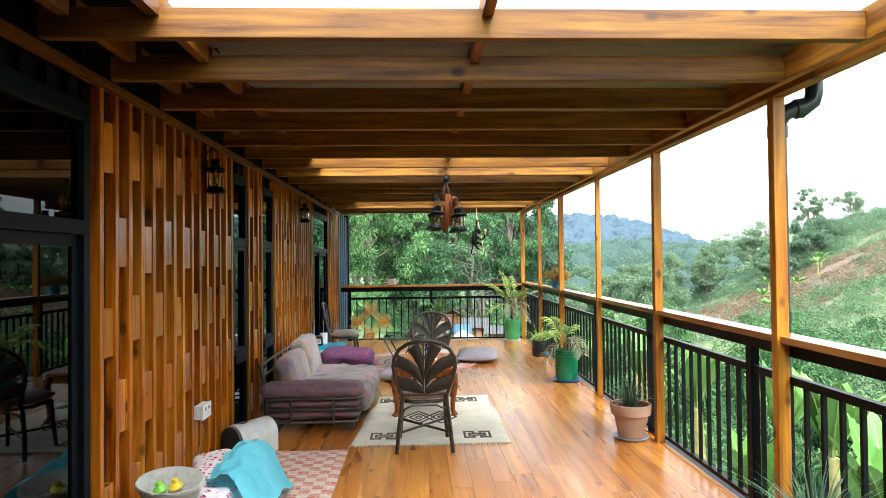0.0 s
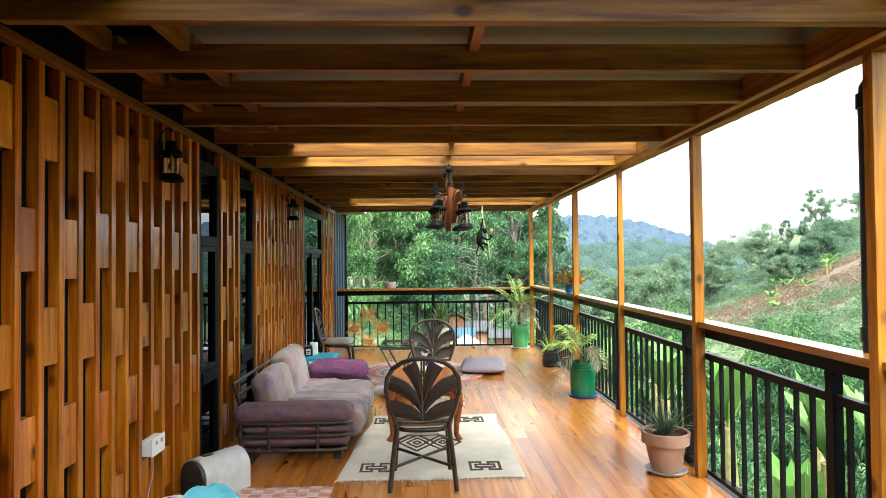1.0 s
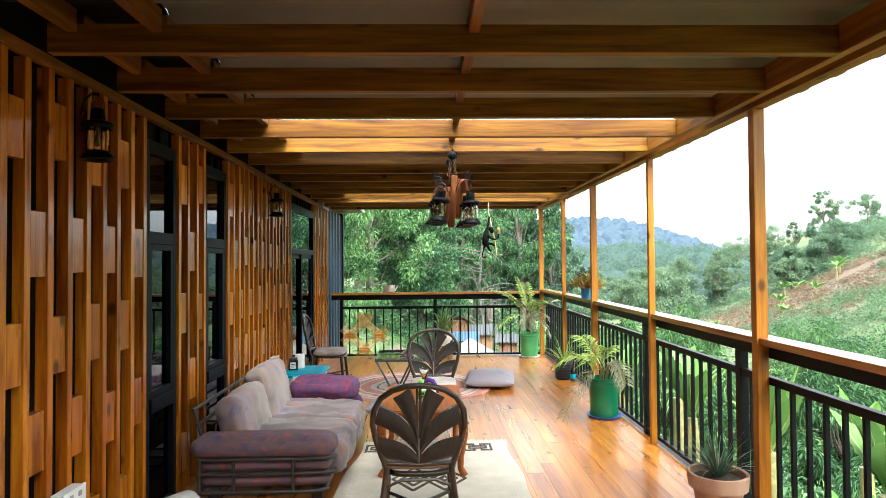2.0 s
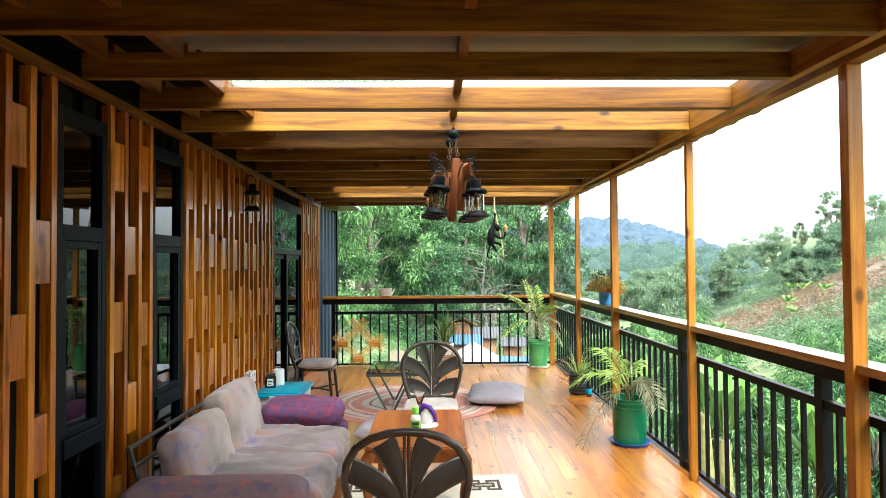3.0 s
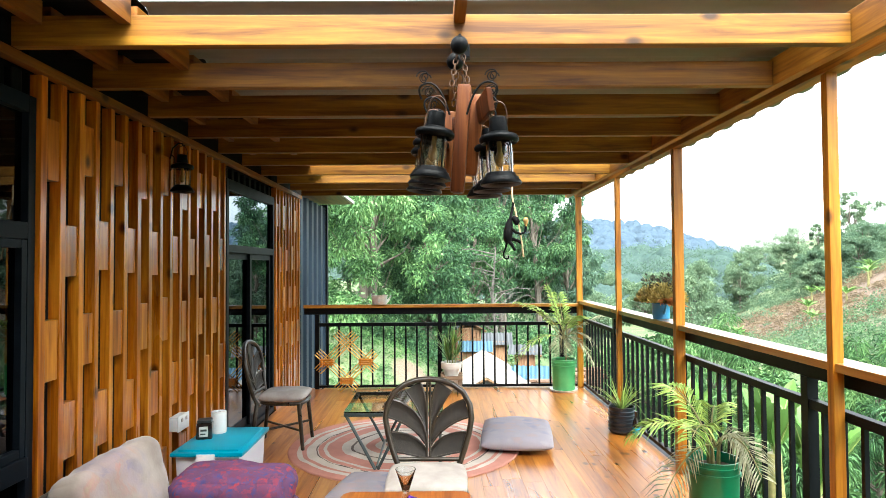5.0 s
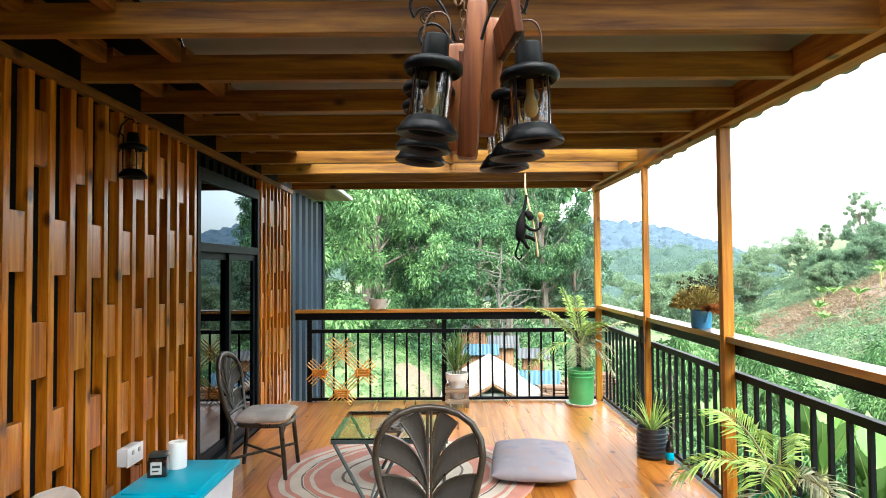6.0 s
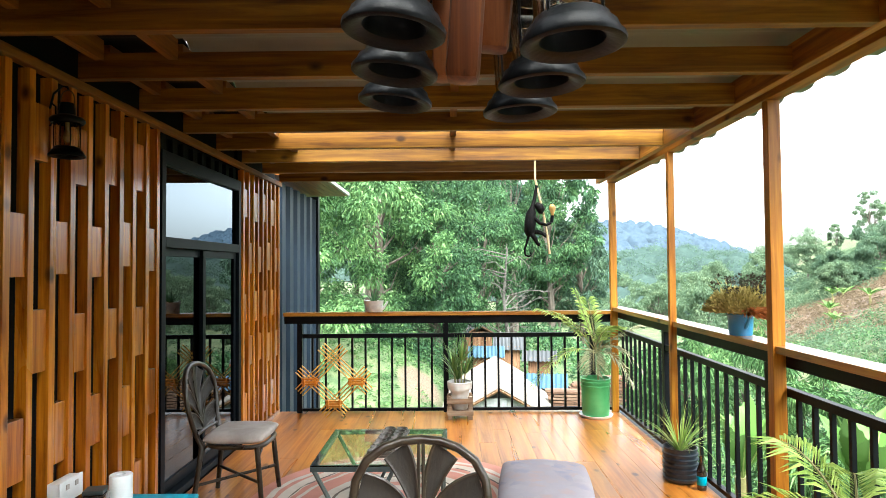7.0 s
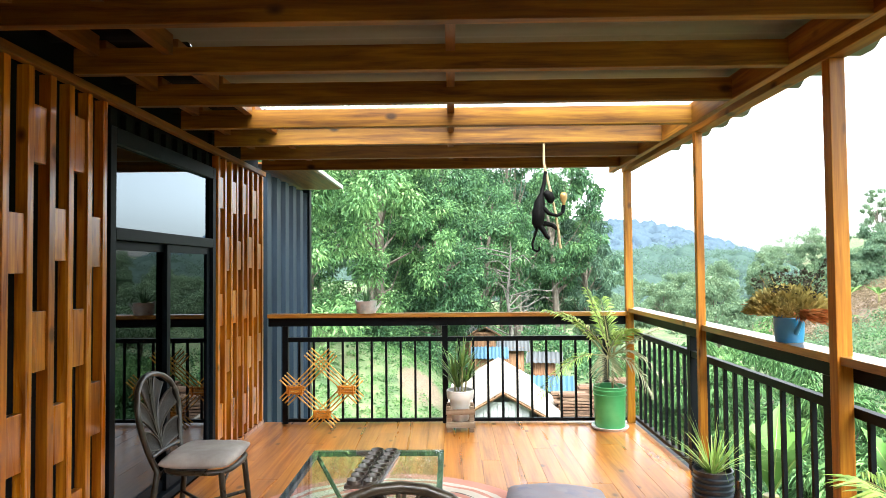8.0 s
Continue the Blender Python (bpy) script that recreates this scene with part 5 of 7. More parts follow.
box(lid, 0.2, 0.57, 9.12, 9.66, 0.445, 0.462, 0.008)
part("lid", lid, TURQ, sb, "turquoise lid", True)
part("latch", bbox(0.33, 0.44, 9.07, 9.087, 0.37, 0.445, 0.004), WHITE, sb, "white latch")
JAR = plain("dark_coffee_glass", (0.012, 0.008, 0.006), (0.03, 0.02, 0.015), 0.1, 0.0, 5.0, 0.02, 0.6)
jr = thing("coffee_jar", "square dark glass jar with a pale label on the storage box", "jar", pose(0.27, 9.38, 0.462, 0, 0, 12))
part("body", bbox(-0.05, 0.05, -0.045, 0.045, 0.0, 0.105, 0.012), JAR, jr, smooth=True)
part("lid", bbox(-0.043, 0.043, -0.04, 0.04, 0.106, 0.125, 0.006), INKM, jr, "black lid")
part("label", bbox(-0.03, 0.025, -0.048, -0.0455, 0.02, 0.085), plain("label_paper", (0.5, 0.5, 0.48), (0.62, 0.62, 0.6), 0.7), jr, "pale label")
part("print", bbox(-0.022, 0.017, -0.0495, -0.0482, 0.055, 0.068), INKM, jr)
part("print", bbox(-0.022, 0.010, -0.0495, -0.0482, 0.034, 0.042), INKM, jr)
tagged(part("paper_roll", lathe(bmesh.new(), [(0.0, 0.462), (0.048, 0.462), (0.05, 0.468), (0.05, 0.60), (0.047, 0.604), (0.02, 0.603), (0.018, 0.575), (0.0, 0.575)], 26, (0.31, 9.52, 0)), WHITE, None, smooth=True), "white paper roll on the storage box lid", "paper roll")

# ---- sockets on the battens ----
for y, z in ((5.715, 0.50), (9.54, 0.53)):
    so = thing("wall_socket", "white surface-mounted double socket on the battens", "socket", pose(0.0, y, z), "wall sockets")
    part("back_box", bbox(0.004, 0.058, -0.085, 0.085, -0.048, 0.048, 0.006), WHITE, so, smooth=True)
    part("faceplate", bbox(0.0585, 0.068, -0.09, 0.09, -0.052, 0.052, 0.004), WHITE, so, smooth=True)
    for dy in (-0.035, 0.035):
        part("rocker", bbox(0.0685, 0.073, dy - 0.012, dy + 0.012, 0.008, 0.032, 0.002), PAD, so)
part("cable", tube(bmesh.new(), [(0.03, 5.69, 0.45), (0.05, 5.69, 0.36), (0.02, 5.68, 0.22), (0.03, 5.7, 0.08), (0.06, 5.78, 0.018), (0.1, 5.95, 0.016)], 0.003, 6), PAD, None, smooth=True)
tagged(bpy.data.objects["cable"], "thin pale cable hanging from the socket", "cable")

# ---- white arched bin ----
GREYP = plain("dark_grey_plastic", (0.02, 0.019, 0.018), (0.045, 0.043, 0.04), 0.35, 0.0, 5.0, 0.02)
wb = thing("arched_bin", "white arched plastic bin with a dark grey front", "bin", pose(0.215, 6.30, 0.012, 0, 0, -34) @ Matrix.Scale(0.94, 4))


def arch(bm, w, h, y0, y1, n=16, inset=0.0):
    r = w / 2 - inset
    pts = [(-r, 0.0 + inset)] + [(-r * math.cos(math.pi * k / n), h - w / 2 + r * math.sin(math.pi * k / n)) for k in range(n + 1)] + [(r, 0.0 + inset)]
    a = [bm.verts.new((x, y0, z)) for x, z in pts]
    b = [bm.verts.new((x, y1, z)) for x, z in pts]
    bm.faces.new(a)
    bm.faces.new(b[::-1])
    for k in range(len(pts)):
        q = (k + 1) % len(pts)
        bm.faces.new((a[q], a[k], b[k], b[q]))
    bmesh.ops.recalc_face_normals(bm, faces=bm.faces[:])
    return bm


part("shell", arch(bmesh.new(), 0.27, 0.28, -0.19, 0.19), plain("warm_white_plastic", (0.42, 0.42, 0.40), (0.54, 0.54, 0.51), 0.4), wb, smooth=True)
part("front", arch(bmesh.new(), 0.27, 0.28, -0.213, -0.191, 16, 0.010), GREYP, wb, "dark grey front", True)
bm = lathe(bmesh.new(), [(0.0, 0.0), (0.035, 0.0), (0.035, 0.005), (0.026, 0.006), (0.025, 0.003), (0.0, 0.003)], 24)
bmesh.ops.transform(bm, matrix=pose(0, -0.08, 0.279) @ Matrix.Diagonal((0.8, 1.3, 1, 1)), verts=bm.verts[:])
part("badge", bm, GREYP, wb, "dark oval badge", True)

# ---- bedding, blanket and toy basket by the wall ----
pk, pn, pl, pp = mat("dotted_cotton")
pmp = coords(pn, pl)
vo = pn.new("ShaderNodeTexVoronoi")
vo.inputs["Scale"].default_value, vo.inputs["Randomness"].default_value = 26.0, 0.45
pl.new(pmp.outputs[0], vo.inputs["Vector"])
dots = ramp(pn, [(0.30, (1, 1, 1)), (0.34, (0, 0, 0))])
pl.new(vo.outputs["Distance"], dots.inputs[0])
hue = ramp(pn, [(0.0, (0.08, 0.01, 0.03)), (0.4, (0.42, 0.02, 0.06)), (0.7, (0.6, 0.2, 0.28)), (1.0, (0.12, 0.02, 0.05))])
pl.new(vo.outputs["Color"], hue.inputs[0])
pl.new(mix(pn, pl, (0.66, 0.58, 0.6), hue.outputs[0], dots.outputs[0]), pp.inputs["Base Color"])
pp.inputs["Roughness"].default_value = 0.9
bump(pn, pl, pp, tex(pn, pl, pmp, 30.0).outputs[0], 0.2, 0.01)
tagged(part("dotted_mattress", cushion(bmesh.new(), 0.40, 1.08, 0.27, Matrix.Translation((0.33, 4.93, 0.012)), 14, 20, 0.3, 2), pk, None, smooth=True), "white folded mattress with red and brown dots on the checked mat", "mattress")
tagged(part("dotted_pillow", cushion(bmesh.new(), 0.26, 0.24, 0.10, pose(0.27, 5.27, 0.22, 8, -6, 24), 12, 12, 0.45, 6), pk, None, smooth=True), "white pillow with red and brown dots on the mattress", "pillow")
AQUA = plain("aqua_fleece", (0.16, 0.58, 0.70), (0.25, 0.70, 0.80), 0.95, 0.0, 3.0, 0.25)


def drape(x, y):
    """The top of what lies under the blanket, with folds."""
    d = 0.0
    u, v = (x - 0.38) / 0.28, (y - 4.98) / 0.60
    under = 0.31 / (1 + math.exp((abs(u) - 0.98) * 7)) / (1 + math.exp((abs(v) - 1.05) * 12))
    mound = 0.05 * math.exp(-((x - 0.47) / 0.17) ** 2 - ((y - 5.25) / 0.2) ** 2)
    folds = 0.05 * noise.noise((x * 4 + y * 2, y * 5, 0.3)) + 0.028 * (1 - abs(noise.noise((x * 9 + y * 5, y * 8 - x * 5, 4))) * 2.5)
    return max(0.032 + 0.008 * noise.noise((x * 9, y * 9, 2)), under + mound + folds + 0.014)


bm, vs, n = bmesh.new(), {}, 34
for i in range(n + 1):
    for j in range(n + 1):
        u, v = i / n, j / n
        x = 0.385 + 0.31 * u + 0.04 * v - 0.05 * math.sin(v * 5) * (1 - u)
        y = 4.74 + 0.74 * v + 0.06 * math.sin(u * 6)
        vs[i, j] = bm.verts.new((x, y, drape(x, y)))
for i in range(n):
    for j in range(n):
        bm.faces.new((vs[i, j], vs[i + 1, j], vs[i + 1, j + 1], vs[i, j + 1]))
bmesh.ops.solidify(bm, geom=bm.faces[:], thickness=0.009)
tagged(part("blanket", bm, AQUA, None, smooth=True), "crumpled turquoise fleece blanket thrown over the mattress", "blanket")
WICK = plain("pale_wicker", (0.46, 0.46, 0.43), (0.66, 0.65, 0.60), 0.9, 0.0, 40.0, 0.9, 0.0, (1, 1, 1), 0.01)
bk = thing("toy_basket", "pale woven oval basket holding small plastic toys", "basket", pose(0.25, 4.60, 0.295, 12, 3, 10) @ Matrix.Diagonal((0.95, 1.0, 0.85, 1)))
bm = bmesh.new()
prof = [(0.0, 0.0), (0.13, 0.0)]
for k in range(9):
    prof += [(0.13 + 0.035 * k / 8 + 0.007, 0.012 + 0.012 * k), (0.13 + 0.035 * k / 8, 0.018 + 0.012 * k)]
prof += [(0.172, 0.122), (0.168, 0.13), (0.156, 0.124), (0.122, 0.014), (0.0, 0.012)]
lathe(bm, prof, 40)
for v in bm.verts:
    a = math.atan2(v.co.y, v.co.x)
    v.co.z += 0.003 * math.sin(a * 20) * (1 if v.co.z > 0.02 else 0)
bmesh.ops.transform(bm, matrix=Matrix.Diagonal((1.05, 0.8, 1, 1)), verts=bm.verts[:])
part("body", bm, WICK, bk, smooth=True)
for (x, y), c, nm in (((-0.06, 0.02), LIME, "green"), ((0.015, 0.045), plain("yellow_plastic", (0.6, 0.42, 0.01), (0.7, 0.5, 0.02), 0.35), "yellow")):
    bm = lathe(bmesh.new(), [(0.0, 0.0), (0.03, 0.004), (0.038, 0.02), (0.026, 0.036), (0.016, 0.044), (0.018, 0.055), (0.012, 0.066), (0.0, 0.068)], 16)
    tb = part("toy", bm, c, None, smooth=True)
    tb.matrix_basis = pose(0.25 + x, 4.60 + y, 0.318 + y * 0.2, 12, -10, 20)
    tagged(tb, nm + " plastic toy lying in the basket", "toy", "toys in the basket")

# ---- pots and plants ----
GREEN = plain("green_bucket", (0.0, 0.13, 0.055), (0.006, 0.22, 0.10), 0.3, 0.0, 4.0, 0.03, 0.2)
PALEGREEN = plain("faded_green_bucket", (0.05, 0.28, 0.09), (0.10, 0.40, 0.15), 0.35, 0.0, 4.0, 0.03, 0.1)
BLUE = plain("blue_plastic", (0.01, 0.05, 0.28), (0.02, 0.09, 0.4), 0.35)
SOIL = plain("potting_soil", (0.03, 0.02, 0.013), (0.08, 0.055, 0.035), 0.95, 0.0, 30.0, 0.9)
PALM = leafy("palm_leaf", (0.10, 0.19, 0.03), (0.28, 0.41, 0.09), (0.48, 0.58, 0.17), 0.35)
PALE = leafy("dry_palm_leaf", (0.16, 0.17, 0.10), (0.30, 0.30, 0.19), (0.45, 0.42, 0.28), 0.5)
LEAF_P = leafy("dracaena_leaf", (0.035, 0.08, 0.02), (0.11, 0.21, 0.05), (0.28, 0.38, 0.12), 0.4)
STALK = plain("green_stalk", (0.12, 0.13, 0.04), (0.26, 0.22, 0.09), 0.5)


def bucket(t, material, r, h, saucer):
    prof = [(0.0, 0.022), (r * 0.9, 0.022), (r * 0.92, 0.03), (r * 0.97, h * 0.78), (r * 1.03, h * 0.785), (r * 1.03, h * 0.82), (r * 0.985, h * 0.825), (r * 0.99, h * 0.885), (r * 1.05, h * 0.89), (r * 1.05, h * 0.925), (r * 1.0, h * 0.93), (r * 1.0, h * 0.985), (r * 1.04, h * 0.99), (r * 1.03, h), (r * 0.96, h), (r * 0.94, h * 0.85), (0.0, h * 0.85)]
    part("bucket", lathe(bmesh.new(), prof, 32), material, t, smooth=True)
    part("soil", lathe(bmesh.new(), [(0.0, h * 0.851), (r * 0.93, h * 0.851), (r * 0.5, h * 0.885), (0.0, h * 0.895)], 20), SOIL, t)
    part("saucer", lathe(bmesh.new(), [(0.0, 0.0), (r * 1.02, 0.0), (r * 1.16, 0.028), (r * 1.13, 0.03), (r * 1.0, 0.01), (0.0, 0.01)], 32), saucer, t, "shallow plastic saucer", True)


def frond(t, base, way, length, rise, sag, leaflets, lw, material, seed):
    """An arching rib with paired narrow leaflets."""
    r = random.Random(seed)
    way = Vector((math.cos(way), math.sin(way), 0))
    spine = [Vector(base) + way * (length * k) + Vector((0, 0, rise * k - sag * k * k)) for k in (i / 12 for i in range(13))]
    bm = bmesh.new()
    tube(bm, spine, [0.006 * (1 - 0.8 * i / 12) + 0.0012 for i in range(13)], 5)
    rib = part("frond", bm, STALK, t, smooth=True)
    bm = bmesh.new()
    for k in range(leaflets):
        f = 0.22 + 0.78 * k / (leaflets - 1)
        i = min(11, int(f * 12))
        p = spine[i].lerp(spine[i + 1], f * 12 - i)
        d = (spine[i + 1] - spine[i]).normalized()
        side = d.cross(Vector((0, 0, 1))).normalized()
        ll = lw * (0.55 + 0.6 * math.sin(math.pi * min(1, f * 0.9))) * r.uniform(0.85, 1.15)
        for s in (-1, 1):
            a = (side * s * 0.85 + d * 0.65 + Vector((0, 0, r.uniform(0.0, 0.25)))).normalized()
            tip = p + a * ll + Vector((0, 0, -ll * r.uniform(0.15, 0.45)))
            mid = p + a * ll * 0.5
            up = a.cross(d).normalized() * 0.004
            w = d * 0.0080
            vs = [bm.verts.new(q) for q in (p, mid + w, mid + up, mid - w, tip)]
            for i0, i1, i2 in ((0, 1, 2), (0, 2, 3), (1, 4, 2), (2, 4, 3)):
                bm.faces.new((vs[i0], vs[i1], vs[i2]))
    part("blade", bm, material, rib)


def palm(name, x, y, label, material, r, h, saucer, fronds, seed, trunk=0.25, stems=3, pairs=24):
    t = thing(name, label, "potted plant", Matrix.Translation((x, y, 0)), "green buckets with palms")
    bucket(t, material, r, h, saucer)
    rr = random.Random(seed)
    for k in range(stems):
        a = 2 * math.pi * k / 3
        part("stem", tube(bmesh.new(), [(0.03 * math.cos(a), 0.03 * math.sin(a), h * 0.86), (0.035 * math.cos(a), 0.035 * math.sin(a), h + trunk * 0.6), (0.05 * math.cos(a), 0.05 * math.sin(a), h + trunk)], [0.013, 0.01, 0.007], 6), STALK, t, smooth=True)
    for k, (way, length, rise, sag, pale) in enumerate(fronds):
        frond(t, (0.02 * math.cos(way), 0.02 * math.sin(way), h + trunk * 0.7), radians(way), length * 1.1, rise, sag, pairs, 0.17, PALE if pale else PALM, seed * 31 + k)
    return t


palm("bucket_palm", 3.455, 9.09, "green plastic bucket with a young palm on a blue saucer", GREEN, 0.15, 0.40, BLUE,
     [(200, 0.5, 0.22, 0.80, 1), (165, 0.42, 0.45, 0.42, 0), (60, 0.26, 0.5, 0.32, 0), (-70, 0.3, 0.42, 0.5, 1), (115, 0.3, 0.6, 0.3, 0), (225, 0.3, 0.52, 0.4, 0), (-20, 0.14, 0.35, 0.4, 1)], 3, 0.10)
palm("bucket_palm", 3.36, 13.12, "faded green bucket with a tall palm on a white saucer", PALEGREEN, 0.15, 0.40, WHITE,
     [(172, 0.50, 0.78, 0.34, 0), (150, 0.20, 0.78, 0.14, 0), (195, 0.40, 0.66, 0.24, 0), (190, 0.60, 0.32, 0.62, 0), (-8, 0.62, 0.62, 0.30, 1), (-28, 0.38, 0.22, 0.52, 1), (255, 0.10, 0.25, 0.42, 1), (25, 0.26, 0.58, 0.34, 0), (-60, 0.22, 0.50, 0.22, 0), (100, 0.20, 0.74, 0.2, 0), (-15, 0.42, 0.40, 0.55, 1)], 5, 0.36, 1, 24)

TERRA = plain("terracotta", (0.29, 0.14, 0.08), (0.46, 0.31, 0.215), 0.85, 0.0, 3.5, 0.2)


def blades(t, n, z, length, width, spread_, material, seed, name="foliage", droop=0.5):
    """Narrow arching leaves from one root."""
    r = random.Random(seed)
    bm = bmesh.new()
    for k in range(n):
        a = r.uniform(0, 2 * math.pi)
        d = Vector((math.cos(a), math.sin(a), 0))
        s = Vector((-d.y, d.x, 0)) * width
        ll, lean = length * r.uniform(0.55, 1.15), r.uniform(0.15, 1.0) * spread_
        prev = None
        for i in range(6):
            f = i / 5
            p = Vector((0, 0, z)) + d * (0.015 + ll * lean * f) + Vector((0, 0, ll * (f - droop * lean * f * f)))
            w = s * (0.5 + 0.5 * math.sin(math.pi * min(1, f + 0.25))) * (1 - f * 0.85)
            cur = (bm.verts.new(p - w), bm.verts.new(p + w))
            if prev:
                bm.faces.new((prev[0], prev[1], cur[1], cur[0]))
            prev = cur
    return part(name, bm, material, t)


def terracotta(x, y, s, label, n, length, seed):
    t = thing("terracotta_pot", label, "potted plant", Matrix.Translation((x, y, 0)) @ Matrix.Scale(s, 4), "terracotta pots")
    part("pot", lathe(bmesh.new(), [(0.0, 0.018), (0.10, 0.018), (0.105, 0.025), (0.145, 0.215), (0.168, 0.217), (0.175, 0.30), (0.168, 0.305), (0.155, 0.30), (0.148, 0.26), (0.0, 0.26)], 32), TERRA, t, smooth=True)
    part("saucer", lathe(bmesh.new(), [(0.0, 0.0), (0.125, 0.0), (0.15, 0.024), (0.146, 0.026), (0.12, 0.008), (0.0, 0.008)], 32), plain("grey_saucer", (0.3, 0.3, 0.32), (0.45, 0.45, 0.48), 0.4), t, "pale grey saucer", True)
    part("soil", lathe(bmesh.new(), [(0.0, 0.261), (0.147, 0.261), (0.1, 0.272), (0.0, 0.278)], 20), SOIL, t)
    blades(t, n * 2, 0.27, length, 0.006, 1.25, LEAF_D, seed)
    blades(t, n // 2, 0.27, length * 0.9, 0.006, 1.2, PALE, seed + 1, "dry_foliage", 0.9)


terracotta(3.41, 6.53, 1.0, "weathered terracotta pot with a wispy grass plant", 46, 0.34, 3)
terracotta(3.42, 4.02, 1.0, "terracotta pot with a spiky green plant near the post", 60, 0.42, 8)

BLACKP = plain("black_plastic_pot", (0.008, 0.012, 0.018), (0.022, 0.032, 0.045), 0.3, 0.0, 5.0, 0.03)
bp = thing("black_pot", "black ribbed plastic pot with long light green leaves", "potted plant", Matrix.Translation((3.51, 11.17, 0)))
pr = [(0.0, 0.0), (0.10, 0.0), (0.112, 0.012)]
for k in range(6):
    pr += [(0.124, 0.026 + 0.034 * k), (0.125, 0.036 + 0.034 * k), (0.113, 0.041 + 0.034 * k), (0.113, 0.048 + 0.034 * k)]
pr += [(0.118, 0.235), (0.122, 0.245), (0.112, 0.245), (0.105, 0.21), (0.0, 0.21)]
part("pot", lathe(bmesh.new(), pr, 28), BLACKP, bp, smooth=True)
part("soil", lathe(bmesh.new(), [(0.0, 0.2105), (0.104, 0.2105), (0.06, 0.222), (0.0, 0.225)], 18), SOIL, bp)
blades(bp, 60, 0.21, 0.46, 0.0065, 1.35, PALM, 12, "foliage", 0.65)
bb = thing("beer_bottle", "brown glass bottle with a blue label beside the black pot", "bottle", Matrix.Translation((3.585, 10.98, 0)))
part("body", lathe(bmesh.new(), [(0.0, 0.001), (0.03, 0.001), (0.032, 0.006), (0.032, 0.12), (0.026, 0.15), (0.014, 0.18), (0.013, 0.225), (0.015, 0.227), (0.015, 0.235), (0.0, 0.235)], 18), JAR, bb, smooth=True)
part("label", lathe(bmesh.new(), [(0.0324, 0.035), (0.0332, 0.036), (0.0332, 0.095), (0.0324, 0.096)], 18), TURQ, bb, "blue label", True)

WPOT = plain("white_glazed_pot", (0.5, 0.5, 0.48), (0.66, 0.66, 0.64), 0.4, 0.0, 4.0, 0.05)
PALLET = wood("grey_pallet_wood", (0.12, 0.085, 0.06), (0.24, 0.18, 0.13), (0.36, 0.29, 0.22), "x", (0.7, 0.9), 0.0, 0.5)
st = thing("plant_stand", "rough pallet-wood plant stand on the deck", "plant stand", Matrix.Translation((1.95, 13.10, 0)))
for sx in (-0.105, 0.105):
    for sy in (-0.09, 0.09):
        part("leg", bbox(sx - 0.022, sx + 0.022, sy - 0.02, sy + 0.02, 0.0, 0.235, 0.003), PALLET, st)
for sy in (-0.118, 0.112):
    for z in (0.045, 0.165):
        part("slat", bbox(-0.135, 0.135, sy - 0.008, sy + 0.008, z, z + 0.05, 0.002), PALLET, st)
for k in range(3):
    part("slat", bbox(-0.08, 0.08, -0.08 + 0.06 * k, -0.035 + 0.06 * k, 0.075, 0.09), PALLET, st)
wp = thing("white_pot", "white glazed pot with a spiky dracaena in the plant stand", "potted plant", Matrix.Translation((1.95, 13.10, 0.091)))
part("pot", lathe(bmesh.new(), [(0.0, 0.0), (0.075, 0.0), (0.08, 0.008), (0.10, 0.2), (0.125, 0.205), (0.13, 0.28), (0.122, 0.285), (0.115, 0.27), (0.11, 0.25), (0.0, 0.25)], 28), WPOT, wp, smooth=True)
part("soil", lathe(bmesh.new(), [(0.0, 0.2505), (0.109, 0.2505), (0.05, 0.26), (0.0, 0.264)], 18), SOIL, wp)
for dx, dy, h in ((-0.045, 0.0, 0.17), (0.045, 0.02, 0.12), (0.015, -0.03, 0.26), (-0.015, 0.03, 0.06)):
    part("stem", tube(bmesh.new(), [(dx, dy, 0.25), (dx * 1.3, dy, 0.25 + h)], 0.009, 6), STALK, wp, smooth=True)
    ob = blades(wp, 30, 0.24 + h, 0.33, 0.010, 1.05, LEAF_P, int(h * 100), "foliage", 0.45)
    ob.location = (dx * 1.3, dy, 0)

TIN = plain("scuffed_tin", (0.42, 0.43, 0.44), (0.72, 0.72, 0.72), 0.3, 0.5, 14.0, 0.08)
kt = thing("kettle_planter", "dented grey tin kettle used as a planter on the end railing", "planter", Matrix.Translation((1.03, 13.36, 1.08)))
part("pot", lathe(bmesh.new(), [(0.0, 0.001), (0.088, 0.001), (0.095, 0.008), (0.1, 0.06), (0.105, 0.118), (0.108, 0.122), (0.1, 0.122), (0.096, 0.1), (0.0, 0.1)], 26), TIN, kt, smooth=True)
part("spout", tube(bmesh.new(), [(0.09, 0, 0.03), (0.125, 0, 0.07), (0.15, 0, 0.115)], [0.018, 0.012, 0.009], 8), TIN, kt, smooth=True)
part("lug", bbox(-0.108, -0.098, -0.02, 0.02, 0.1, 0.14, 0.002), TIN, kt)
blades(kt, 40, 0.1, 0.24, 0.006, 1.0, LEAF_A, 44)

